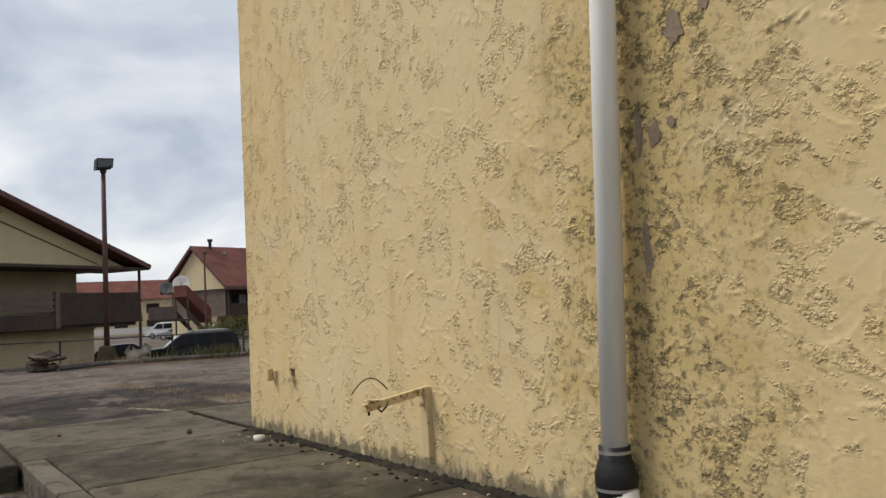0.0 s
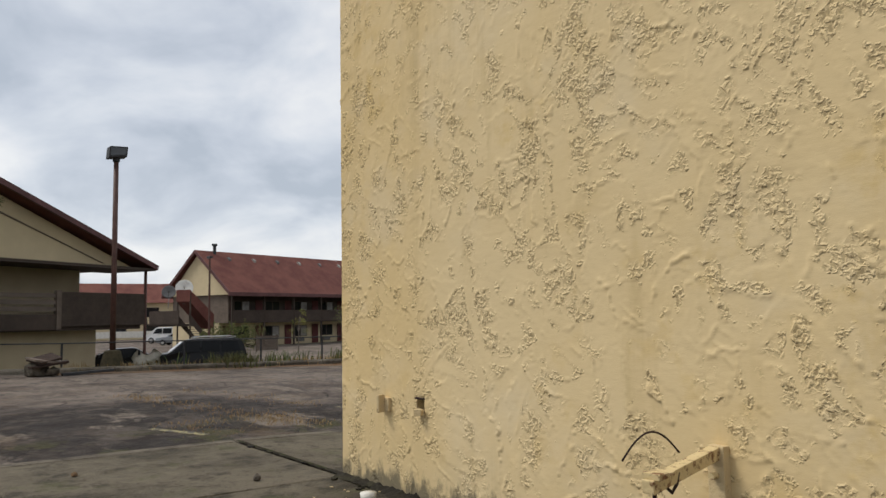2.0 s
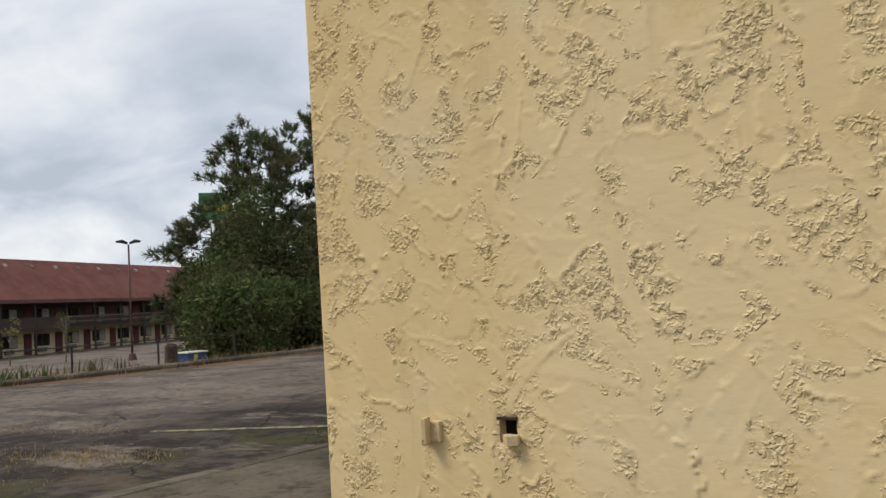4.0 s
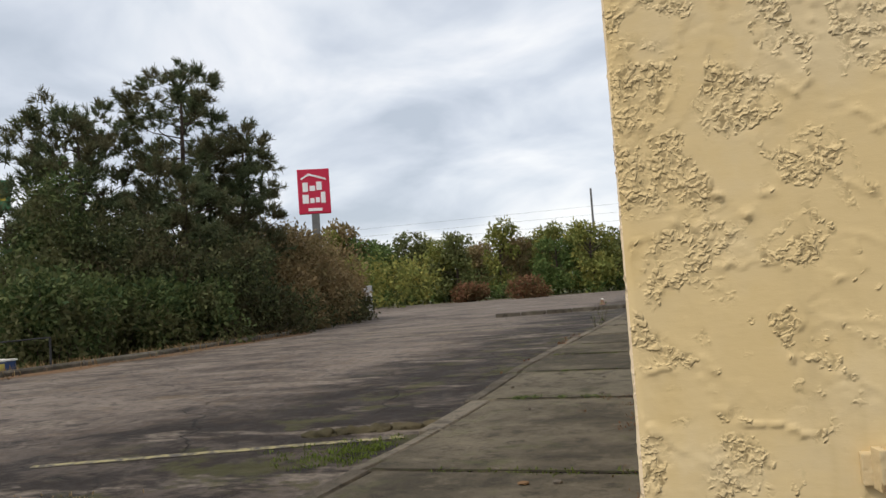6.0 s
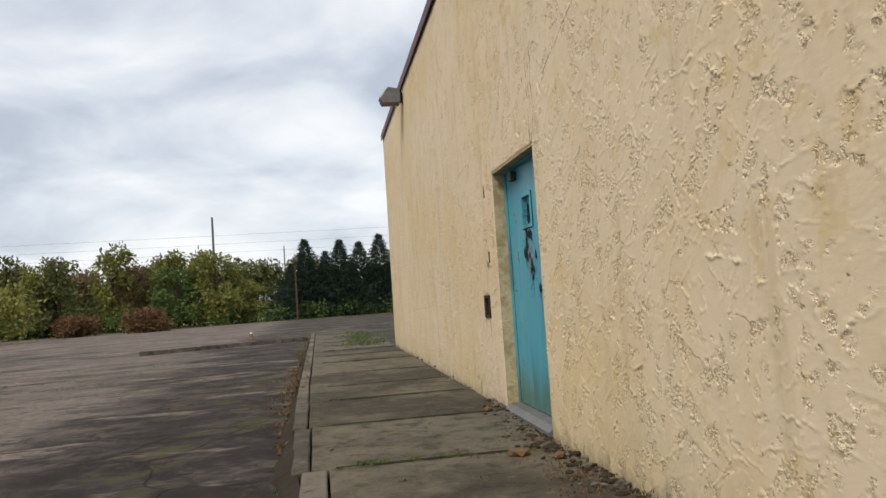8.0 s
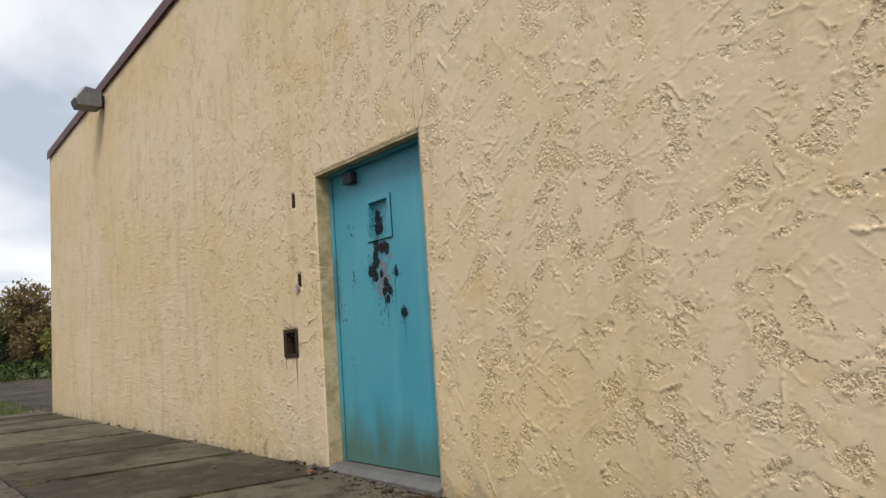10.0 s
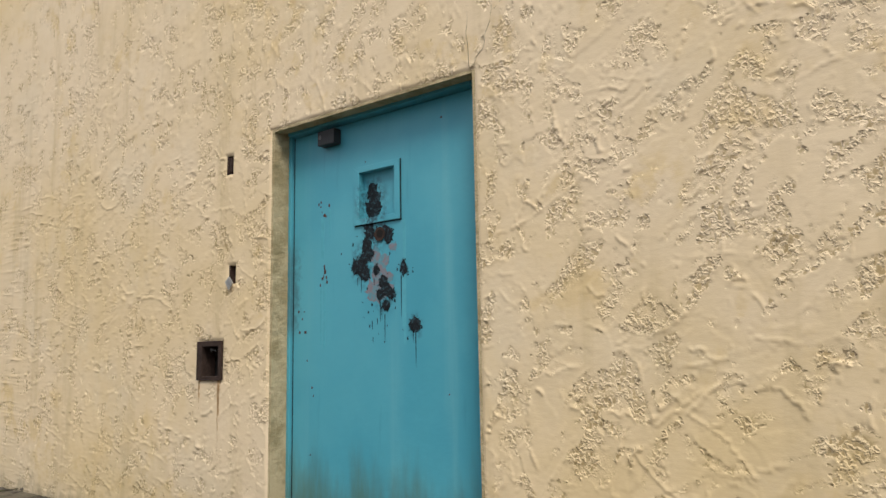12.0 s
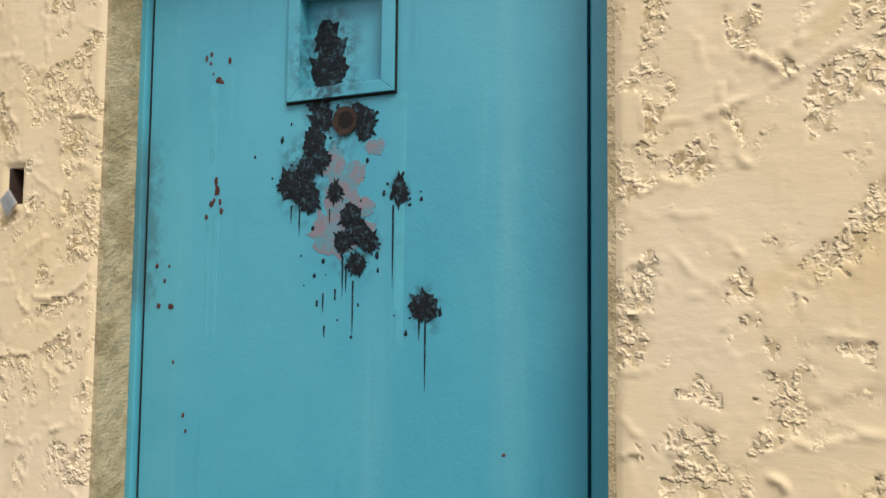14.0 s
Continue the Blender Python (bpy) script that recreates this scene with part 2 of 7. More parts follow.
def asphalt(name, kind):
    m = Mat(name, 0.9, spec=0.15)
    w = m.warp(0.9, 0.6)
    big = m.noise(0.3, 5, 0.6, w)
    streak = m.noise(1.0, 7, 0.7, m.at(scale=(0.6, 1.2, 1), turn=(0, 0, radians(-8)), vec=w))
    mid = m.noise(2.6, 8, 0.75, w)
    agg = m.noise(130, 3, 0.65)
    lump = m.noise(8.5, 7, 0.8)
    grit = m.noise(28, 5, 0.75)
    col = m.mix(m.span(big, 0.36, 0.62), (0.085, 0.07, 0.06), (0.20, 0.17, 0.145))
    col = m.mix(m.math("MULTIPLY", m.span(streak, 0.5, 0.62), 0.6), col, (0.27, 0.232, 0.195))
    col = m.mix(m.math("MULTIPLY", m.span(streak, 0.36, 0.47, 1, 0), 0.5), col, (0.019, 0.015, 0.013))
    col = m.mix(m.math("MULTIPLY", m.span(mid, 0.53, 0.62), 0.7), col, (0.175, 0.138, 0.104))
    col = m.mix(m.math("MULTIPLY", m.span(mid, 0.38, 0.47, 1, 0), 0.75), col, (0.02, 0.017, 0.015))
    col = m.mix(m.math("MULTIPLY", m.span(lump, 0.53, 0.62), 0.6), col, (0.25, 0.212, 0.178))
    col = m.mix(m.math("MULTIPLY", m.span(lump, 0.38, 0.46, 1, 0), 0.65), col, (0.021, 0.017, 0.015))
    col = m.mix(m.math("MULTIPLY", m.span(grit, 0.55, 0.68), 0.5), col, (0.19, 0.165, 0.14))
    # oil and tar have blackened the bays next to the walk
    px = m.math("ADD", m.xyz()[0], m.math("MULTIPLY", m.math("SUBTRACT", m.noise(0.45, 5, 0.65), 0.5), 6.0))
    if kind == "near":
        worn = m.noise(1.7, 9, 0.78, m.at(move=(6, 2, 0), scale=(0.9, 1.0, 1)))
        col = m.mix(m.math("MULTIPLY", m.span(m.math("ADD", px, m.span(m.xyz()[1], 1.0, 3.5, 3.0, 0.0)), -5.6, -3.9), m.span(worn, 0.46, 0.58, 0.95, 0.55)), col, (0.022, 0.018, 0.016))
        # chalky worn tongues and thin moss
        bare = m.noise(0.75, 8, 0.66, m.at(move=(1.5, 7, 0), scale=(0.55, 1.5, 1)))
        col = m.mix(m.math("MULTIPLY", m.span(bare, 0.55, 0.61), 0.85), col, m.mix(m.span(lump, 0.4, 0.6), (0.13, 0.11, 0.092), (0.27, 0.235, 0.195)))
        green = m.math("MULTIPLY", m.span(m.xyz()[0], -5.0, -3.2), m.span(m.noise(1.6, 7, 0.72, m.at(move=(9, 3, 0))), 0.52, 0.6))
        col = m.mix(m.math("MULTIPLY", green, 0.7), col, (0.07, 0.072, 0.024))
    col = m.mix(m.math("MULTIPLY", m.span(agg, 0.5, 0.72), 0.25), col, (0.2, 0.18, 0.16))
    cracks = m.voronoi(0.55, "DISTANCE_TO_EDGE", m.warp(0.5, 1.8))
    crack = m.math("MULTIPLY", m.span(cracks, 0.0, 0.012, 1, 0), m.span(m.noise(0.5, 2), 0.42, 0.55))
    col = m.mix(m.math("MULTIPLY", crack, 0.85), col, (0.022, 0.02, 0.018))
    if kind == "near":
        dead = m.span(m.noise(0.8, 5, 0.7, m.at(move=(4, 1, 0), scale=(0.5, 1, 1))), 0.58, 0.7)
        col = m.mix(m.math("MULTIPLY", dead, 0.4), col, (0.16, 0.11, 0.055))
    m.color(m.mix(1.0, col, (0.86, 0.82, 0.8), "MULTIPLY"))
    m.rough(m.span(mid, 0.3, 0.7, 0.72, 0.95))
    m.bump(m.math("SUBTRACT", m.math("ADD", m.math("MULTIPLY", agg, 0.5), m.math("ADD", m.math("MULTIPLY", mid, 1.2), m.math("MULTIPLY", grit, 0.6))), crack), 0.018)
    return m.m


ASPHALT = asphalt("old_asphalt", "near")
ASPHALT_FAR = asphalt("motel_asphalt", "far")


def soil(name, a, b, c):
    m = Mat(name, 0.95, spec=0.15)
    f, g = m.noise(0.35, 6, 0.65), m.noise(9, 5, 0.7)
    col = m.mix(m.span(f, 0.4, 0.6), a, b)
    col = m.mix(m.math("MULTIPLY", m.span(g, 0.45, 0.65), 0.6), col, c)
    m.color(col)
    m.bump(g, 0.03)
    return m.m


GRASSLAND = soil("rough_grass", (0.085, 0.1, 0.035), (0.13, 0.115, 0.055), (0.06, 0.065, 0.03))
DIRT = soil("leaf_litter", (0.15, 0.085, 0.045), (0.105, 0.075, 0.05), (0.2, 0.12, 0.06))


def leafy(name, cols, rough=0.75):
    m = Mat(name, rough, spec=0.12)
    r = m.island()
    col = m.mix(m.span(r, 0.0, 0.5), cols[0], cols[1])
    col = m.mix(m.span(r, 0.5, 1.0), col, cols[2])
    col = m.mix(m.math("MULTIPLY", m.span(m.noise(0.7, 3), 0.42, 0.62), 0.6), col, cols[3])
    m.color(col)
    tr = m.n.new("ShaderNodeBsdfTranslucent")
    m.l.new(col, tr.inputs[0])
    mx = m.n.new("ShaderNodeMixShader")
    mx.inputs[0].default_value = 0.25
    m.l.new(m.b.outputs[0], mx.inputs[1])
    m.l.new(tr.outputs[0], mx.inputs[2])
    m.l.new(mx.outputs[0], m.n["Material Output"].inputs[0])
    return m.m


NEEDLE = leafy("pine_needles", ((0.06, 0.082, 0.042), (0.1, 0.125, 0.062), (0.145, 0.165, 0.08), (0.14, 0.105, 0.058)))
SPRUCE = leafy("spruce_needles", ((0.02, 0.038, 0.027), (0.034, 0.055, 0.036), (0.048, 0.072, 0.043), (0.026, 0.044, 0.032)))
LEAF_GREEN = leafy("green_leaves", ((0.06, 0.1, 0.03), (0.1, 0.145, 0.042), (0.16, 0.195, 0.06), (0.07, 0.105, 0.035)))
LEAF_SHRUB = leafy("shrub_leaves", ((0.035, 0.06, 0.022), (0.07, 0.1, 0.034), (0.13, 0.15, 0.055), (0.1, 0.08, 0.04)))
LEAF_DARK = leafy("dark_juniper", ((0.036, 0.046, 0.022), (0.065, 0.08, 0.034), (0.115, 0.125, 0.052), (0.09, 0.066, 0.036)))
LEAF_BROWN = leafy("autumn_brown_leaves", ((0.165, 0.115, 0.06), (0.24, 0.168, 0.08), (0.32, 0.23, 0.115), (0.17, 0.15, 0.07)))
LEAF_YELLOW = leafy("turning_leaves", ((0.15, 0.165, 0.045), (0.23, 0.23, 0.06), (0.3, 0.26, 0.07), (0.13, 0.16, 0.045)))
LEAF_OLIVE = leafy("olive_leaves", ((0.085, 0.105, 0.037), (0.125, 0.145, 0.05), (0.18, 0.185, 0.07), (0.105, 0.1, 0.043)))
LEAF_RED = leafy("reddening_leaves", ((0.16, 0.075, 0.045), (0.2, 0.095, 0.05), (0.1, 0.095, 0.04), (0.12, 0.08, 0.035)))
DRY = leafy("dry_grass_blades", ((0.3, 0.21, 0.1), (0.36, 0.26, 0.13), (0.24, 0.16, 0.08), (0.28, 0.17, 0.08)))
MOSS = leafy("moss_blades", ((0.09, 0.12, 0.02), (0.12, 0.16, 0.03), (0.07, 0.1, 0.025), (0.1, 0.11, 0.03)))
BARK = plain("bark", (0.075, 0.055, 0.042), 0.95, vary=0.4, scale=18, bump=0.02)
DEADWOOD = plain("bare_twig", (0.14, 0.115, 0.095), 0.9, vary=0.3, scale=25)

PIPE = Mat("painted_downpipe", 0.5)
PIPE.color(PIPE.mix(PIPE.span(PIPE.noise(3, 5, 0.65, PIPE.at(scale=(1, 1, 0.2))), 0.45, 0.75), (0.86, 0.84, 0.79), (0.72, 0.69, 0.62)))
PIPE.bump(PIPE.noise(60, 3), 0.001)
PIPE = PIPE.m
RUBBER = plain("black_rubber", (0.014, 0.014, 0.015), 0.45, vary=0.4, scale=30, bump=0.002)
STEEL = plain("worn_steel", (0.45, 0.44, 0.42), 0.4, 0.8, 0.3, 40)
BROWN_METAL = plain("brown_painted_metal", (0.09, 0.045, 0.035), 0.6, vary=0.3, scale=8)
DARK_METAL = plain("dark_bronze_metal", (0.032, 0.032, 0.034), 0.55, vary=0.3, scale=20)
GREY_METAL = plain("grey_painted_metal", (0.13, 0.125, 0.12), 0.5, vary=0.25, scale=15)
TRIM = plain("maroon_edge_metal", (0.105, 0.045, 0.042), 0.55, vary=0.3, scale=6)
LENS = plain("clouded_lamp_lens", (0.55, 0.57, 0.6), 0.2, vary=0.15, scale=20, spec=0.5)
PAINTED_BAR = Mat("cream_paint_over_rust", 0.7)
PAINTED_BAR.color(PAINTED_BAR.mix(PAINTED_BAR.span(PAINTED_BAR.noise(26, 5, 0.7), 0.5, 0.62), (0.6, 0.47, 0.25), (0.16, 0.07, 0.03)))
PAINTED_BAR.bump(PAINTED_BAR.noise(60, 4), 0.003)
PAINTED_BAR = PAINTED_BAR.m
CREAM_BAR = Mat("wall_paint_over_metal", 0.75)
CREAM_BAR.color(CREAM_BAR.mix(CREAM_BAR.span(CREAM_BAR.noise(22, 5, 0.7), 0.58, 0.7), (0.56, 0.43, 0.24), (0.26, 0.17, 0.08)))
CREAM_BAR.bump(CREAM_BAR.noise(50, 4), 0.004)
CREAM_BAR = CREAM_BAR.m
RUST = plain("dark_rust", (0.038, 0.022, 0.016), 0.85, vary=0.4, scale=45, bump=0.003)
HOLLOW = plain("dark_hollow", (0.012, 0.01, 0.009), 0.95, vary=0.3, scale=40)
WHITE = plain("dull_white_plastic", (0.66, 0.64, 0.58), 0.5, vary=0.12, scale=20)
RUBBLE = plain("broken_mortar", (0.10, 0.084, 0.066), 0.95, vary=0.45, scale=30, bump=0.012)
BRICK = soil("mossy_broken_kerb", (0.06, 0.052, 0.03), (0.1, 0.078, 0.045), (0.035, 0.03, 0.02))
SIGN_RED = plain("sign_red", (0.50, 0.018, 0.055), 0.45, vary=0.06, scale=2)
SIGN_WHITE = plain("sign_white", (0.82, 0.8, 0.8), 0.45, vary=0.05, scale=4)
ROOF = Mat("red_shingles", 0.9)
ROOF.color(ROOF.mix(ROOF.span(ROOF.noise(0.5, 6, 0.7), 0.35, 0.65), (0.115, 0.038, 0.03), (0.165, 0.062, 0.046)))
ROOF.bump(ROOF.noise(9, 3, vec=ROOF.at(scale=(1, 1, 6))), 0.02)
ROOF = ROOF.m
CREAM = plain("cream_render", (0.56, 0.46, 0.29), 0.85, vary=0.08, scale=1.5)
TAN_SHADED = plain("shaded_tan_render", (0.40, 0.33, 0.215), 0.85, vary=0.12, scale=1.2)
BROWN_BOARD = plain("brown_stained_boards", (0.06, 0.043, 0.033), 0.8, vary=0.25, scale=5)
BROWN_LIGHT = plain("bleached_boards", (0.13, 0.1, 0.078), 0.8, vary=0.25, scale=5)
DOOR_RED = plain("maroon_door_paint", (0.1, 0.025, 0.022), 0.6, vary=0.15, scale=4)
GLASS = plain("dark_window_glass", (0.012, 0.013, 0.015), 0.12, vary=0.3, scale=0.8, spec=0.3)
CURTAIN = plain("pale_curtain", (0.3, 0.28, 0.25), 0.8, vary=0.3, scale=3)
CARPAINT = plain("black_car_paint", (0.005, 0.005, 0.006), 0.3, vary=0.2, scale=2, spec=0.25)
CARSILVER = plain("silver_car_paint", (0.3, 0.32, 0.34), 0.3, 0.4, 0.08, 2, spec=0.5)
CARWHITE = plain("white_van_paint", (0.7, 0.7, 0.69), 0.35, vary=0.05, scale=2, spec=0.5)
TYRE = plain("tyre_rubber", (0.016, 0.016, 0.016), 0.85, vary=0.3, scale=12)
YELLOW_LINE = Mat("worn_yellow_line", 0.85)
YELLOW_LINE.color(YELLOW_LINE.mix(YELLOW_LINE.span(YELLOW_LINE.noise(14, 5, 0.75), 0.44, 0.56), (0.30, 0.26, 0.13), (0.085, 0.075, 0.065)))
YELLOW_LINE.bump(YELLOW_LINE.noise(140, 3), 0.006)
YELLOW_LINE = YELLOW_LINE.m


def door_paint():
    """Turquoise paint, chalked by rain runs, greened with algae at the foot, chipped along the hinge edge."""
    m = Mat("turquoise_door_paint", 0.42, spec=0.45)
    x, y, z = m.xyz()
    runs = m.noise(7, 4, 0.55, m.at(scale=(1, 1, 0.06)))
    soft = m.noise(1.6, 4)
    col = m.mix(m.span(soft, 0.35, 0.68), (0.064, 0.32, 0.415), (0.088, 0.365, 0.45))
    col = m.mix(m.math("MULTIPLY", m.span(runs, 0.52, 0.75), 0.4), col, (0.16, 0.42, 0.47))
    col = m.mix(m.math("MULTIPLY", m.span(m.noise(16, 4, 0.6, m.at(scale=(1, 1, 0.08), move=(2, 0, 0))), 0.6, 0.75), 0.25), col, (0.03, 0.2, 0.27))
    foot = m.math("ADD", z, m.math("MULTIPLY", m.math("SUBTRACT", m.noise(9, 5, 0.6, m.at(scale=(1, 1, 0.22))), 0.5), 0.75))
    col = m.mix(m.span(foot, 0.02, 0.5, 0.78, 0.0), col, (0.082, 0.125, 0.068))
    hinge = m.math("ADD", m.math("SUBTRACT", 6.045, y), m.math("MULTIPLY", m.math("SUBTRACT", m.noise(24, 5, 0.7), 0.5), 0.22))
    reach = m.math("MULTIPLY", m.span(z, 1.0, 1.1), m.span(z, 1.42, 1.6, 1, 0))
    col = m.mix(m.math("MULTIPLY", m.math("MULTIPLY", m.span(hinge, 0.0, 0.07, 1, 0), reach), 0.6), col, (0.05, 0.12, 0.14))
    # soot smeared round the burnt spots
    wy, wz = m.xyz(m.warp(0.05, 18))[1:]
    for cy, cz, reach in ((5.47, 1.70, 0.13), (5.43, 1.53, 0.12), (5.52, 1.38, 0.11), (5.37, 1.22, 0.10), (5.178, 1.06, 0.06), (5.245, 1.33, 0.045)):
        dy, dz = m.math("SUBTRACT", wy, cy), m.math("MULTIPLY", m.math("SUBTRACT", wz, cz), 0.75)
        far = m.math("SQRT", m.math("ADD", m.math("MULTIPLY", dy, dy), m.math("MULTIPLY", dz, dz)))
        soot = m.math("MULTIPLY", m.span(far, reach * 0.3, reach, 0.8, 0.0), m.span(m.noise(30, 6, 0.75), 0.42, 0.6))
        col = m.mix(soot, col, (0.02, 0.04, 0.05))
    m.color(col)
    m.rough(m.span(runs, 0.4, 0.7, 0.36, 0.55))
    m.bump(m.math("ADD", m.noise(5, 3), m.math("MULTIPLY", m.noise(120, 3), 0.15)), 0.003)
    return m.m


DOOR = door_paint()
TAR = Mat("charred_peeling_paint", 0.7, spec=0.12)
TAR.color(TAR.mix(TAR.span(TAR.noise(55, 6, 0.75), 0.5, 0.66), TAR.mix(TAR.noise(120, 4), (0.006, 0.008, 0.011), (0.022, 0.026, 0.03)), (0.05, 0.11, 0.14)))
TAR.bump(TAR.noise(80, 5, 0.7), 0.012)
TAR = TAR.m
BARE = Mat("bared_primer", 0.7)
BARE.color(BARE.mix(BARE.span(BARE.noise(30, 5, 0.7), 0.4, 0.62), (0.21, 0.18, 0.205), (0.1, 0.25, 0.3)))
BARE = BARE.m
RUSTSPOT = plain("rust_spot", (0.07, 0.026, 0.018), 0.85, vary=0.5, scale=80, bump=0.004)
RUN = plain("chalky_run", (0.088, 0.36, 0.44), 0.55, vary=0.1, scale=30)
SILT = plain("rust_run", (0.43, 0.27, 0.13), 0.85, vary=0.3, scale=25)
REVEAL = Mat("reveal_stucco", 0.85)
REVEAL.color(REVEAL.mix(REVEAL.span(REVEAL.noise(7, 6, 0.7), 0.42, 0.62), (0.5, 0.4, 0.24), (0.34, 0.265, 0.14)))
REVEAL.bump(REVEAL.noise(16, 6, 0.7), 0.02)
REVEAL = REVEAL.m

# ---------------------------------------------------------------- mesh helpers


def mesh_of(bm, name, mat, smooth=False):
    me = bpy.data.meshes.new(name)
    bm.normal_update()
    bm.to_mesh(me)
    bm.free()
    me.materials.append(mat)
    if smooth:
        me.shade_smooth()
    return me


def part(name, bm, mat, parent, label="", smooth=False):
    """Links a bmesh as one mesh object under a thing or a part, or alone where parent is None."""
    ob = new(name, mesh_of(bm, name, mat, smooth))
    if parent:
        ob.parent = parent
    return tagged(ob, label)


def raw(name, verts, faces, mat, parent=None, label="", smooth=False):
    me = bpy.data.meshes.new(name)
    me.from_pydata([tuple(v) for v in verts], [], [tuple(f) for f in faces])
    me.update()
    me.materials.append(mat)
    if smooth:
        me.shade_smooth()
    ob = new(name, me)
    if parent:
        ob.parent = parent
    return tagged(ob, label)


def thing(name, label, category, m=None, group="", kind=""):
    ob = new(name)
    if m is not None:
        ob.matrix_world = m
    return tagged(ob, label, category, group, kind)


def box(lo, hi, bevel=0.0, bm=None):
    bm = bm or bmesh.new()
    vs = bmesh.ops.create_cube(bm, size=1)["verts"]
    for v in vs:
        v.co = [lo[i] + (v.co[i] + 0.5) * (hi[i] - lo[i]) for i in range(3)]
    if bevel:
        es = {e for v in vs for e in v.link_edges}
        bmesh.ops.bevel(bm, geom=list(es), offset=bevel, segments=2, profile=0.6, affect="EDGES")
    return bm


def prism(outline, lo, hi, axis=0, bm=None, bevel=0.0):
    """A closed outline of (a, b), pushed from lo to hi along an axis."""
    bm = bm or bmesh.new()

    def at(a, b, c):
        return [(c, a, b), (a, c, b), (a, b, c)][axis]
    v0 = [bm.verts.new(at(a, b, lo)) for a, b in outline]
    v1 = [bm.verts.new(at(a, b, hi)) for a, b in outline]
    n = len(outline)
    fs = [bm.faces.new(v0), bm.faces.new(v1)] + [bm.faces.new((v0[i], v0[(i + 1) % n], v1[(i + 1) % n], v1[i])) for i in range(n)]
    if bevel:
        bmesh.ops.bevel(bm, geom=list({e for f in fs for e in f.edges}), offset=bevel, segments=2, profile=0.6, affect="EDGES")
    bmesh.ops.recalc_face_normals(bm, faces=bm.faces)
    return bm


def tube(points, radii, sides=10, bm=None, cap=True):
    """A round bar through points, with a radius for each."""
    bm = bm or bmesh.new()
    pts = [Vector(p) for p in points]
    if isinstance(radii, (int, float)):
        radii = [radii] * len(pts)
    rings = []
    for i, p in enumerate(pts):
        d = (pts[min(i + 1, len(pts) - 1)] - pts[max(i - 1, 0)]).normalized()
        a = d.cross(Vector((0, 0, 1)) if abs(d.z) < 0.9 else Vector((1, 0, 0))).normalized()
        b = d.cross(a)
        rings.append([bm.verts.new(p + radii[i] * (math.cos(2 * math.pi * k / sides) * a + math.sin(2 * math.pi * k / sides) * b)) for k in range(sides)])
    for r, s in zip(rings, rings[1:]):
        for k in range(sides):
            bm.faces.new((r[k], r[(k + 1) % sides], s[(k + 1) % sides], s[k]))
    if cap:
        bm.faces.new(rings[0])
        bm.faces.new(rings[-1])
    bmesh.ops.recalc_face_normals(bm, faces=bm.faces)
    return bm


def rock(bm, at, size, rnd, flat=0.6):
    vs = bmesh.ops.create_icosphere(bm, subdivisions=1, radius=1)["verts"]
    ax = [size * rnd.uniform(0.7, 1.4), size * rnd.uniform(0.6, 1.1), size * flat * rnd.uniform(0.7, 1.2)]
    turn = Matrix.Rotation(rnd.uniform(0, 6.3), 3, "Z")
    for v in vs:
        c = v.co * rnd.uniform(0.78, 1.15)
        v.co = Vector(at) + turn @ Vector((c.x * ax[0], c.y * ax[1], c.z * ax[2]))
    return bm


# ---------------------------------------------------------------- levels of the ground


def lot_z(x, y):
    return -0.13 + 0.0065 * min(x, 0) - 0.005 * max(y, 0)


def walk_z(y):
    """The walk beside the building dips in front of its first panels."""
    pts = ((-3, 0.03), (0.2, 0.03), (3.0, -0.055), (4.6, -0.05), (6.5, 0.0), (30, 0.0))
    for (a, p), (b, q) in zip(pts, pts[1:]):
        if y <= b:
            f = (y - a) / (b - a)
            return p + (q - p) * max(0.0, min(1.0, f))
    return 0.0


def lerp_table(v, pts):
    for (a, p), (b, q) in zip(pts, pts[1:]):
        if v <= b:
            return p + (q - p) * max(0.0, min(1.0, (v - a) / (b - a)))
    return pts[-1][1]


def kerb_x(y):
    """The western edge of the car park."""
    return lerp_table(y, ((-60, -27), (-12, -19.6), (0, -16.4), (2.5, -15.4), (5.5, -14.5), (9, -13.9), (14, -13.5), (22, -14.0), (30, -19.0), (36, -26.0), (60, -34.0), (90, -40.0)))


def ground_z(x, y):
    drop = max(0.0, min(1.0, (kerb_x(y) - 0.8 - x) / 4.5))
    drop = drop * drop * (3 - 2 * drop)
    keep = max(0.0, min(1.0, (y - 30) / 15)) * max(0.0, min(1.0, (x + 46) / 10))
    return (1 - drop * (1 - keep)) * (lot_z(x, y) - 0.05) + drop * (1 - keep) * -1.75


xs = [-900, -500, -250, -140, -100] + [-80 + 4 * i for i in range(12)] + [-34 + 1.0 * i for i in range(24)] + [-9, -6, -3, 0, 3, 8, 20, 60, 200, 900]
ys = [-900, -300, -100, -60, -40, -25, -12] + [-8 + 2 * i for i in range(32)] + [60, 66, 72, 80, 100, 150, 300, 900]
verts = [(x, y, ground_z(x, y)) for y in ys for x in xs]
nx = len(xs)
faces = [(j * nx + i, j * nx + i + 1, (j + 1) * nx + i + 1, (j + 1) * nx + i) for j in range(len(ys) - 1) for i in range(nx - 1)]
ground = tagged(raw("ground", verts, faces, GRASSLAND, smooth=True), "rough grass and bare earth around the car park", "ground", kind="structure")

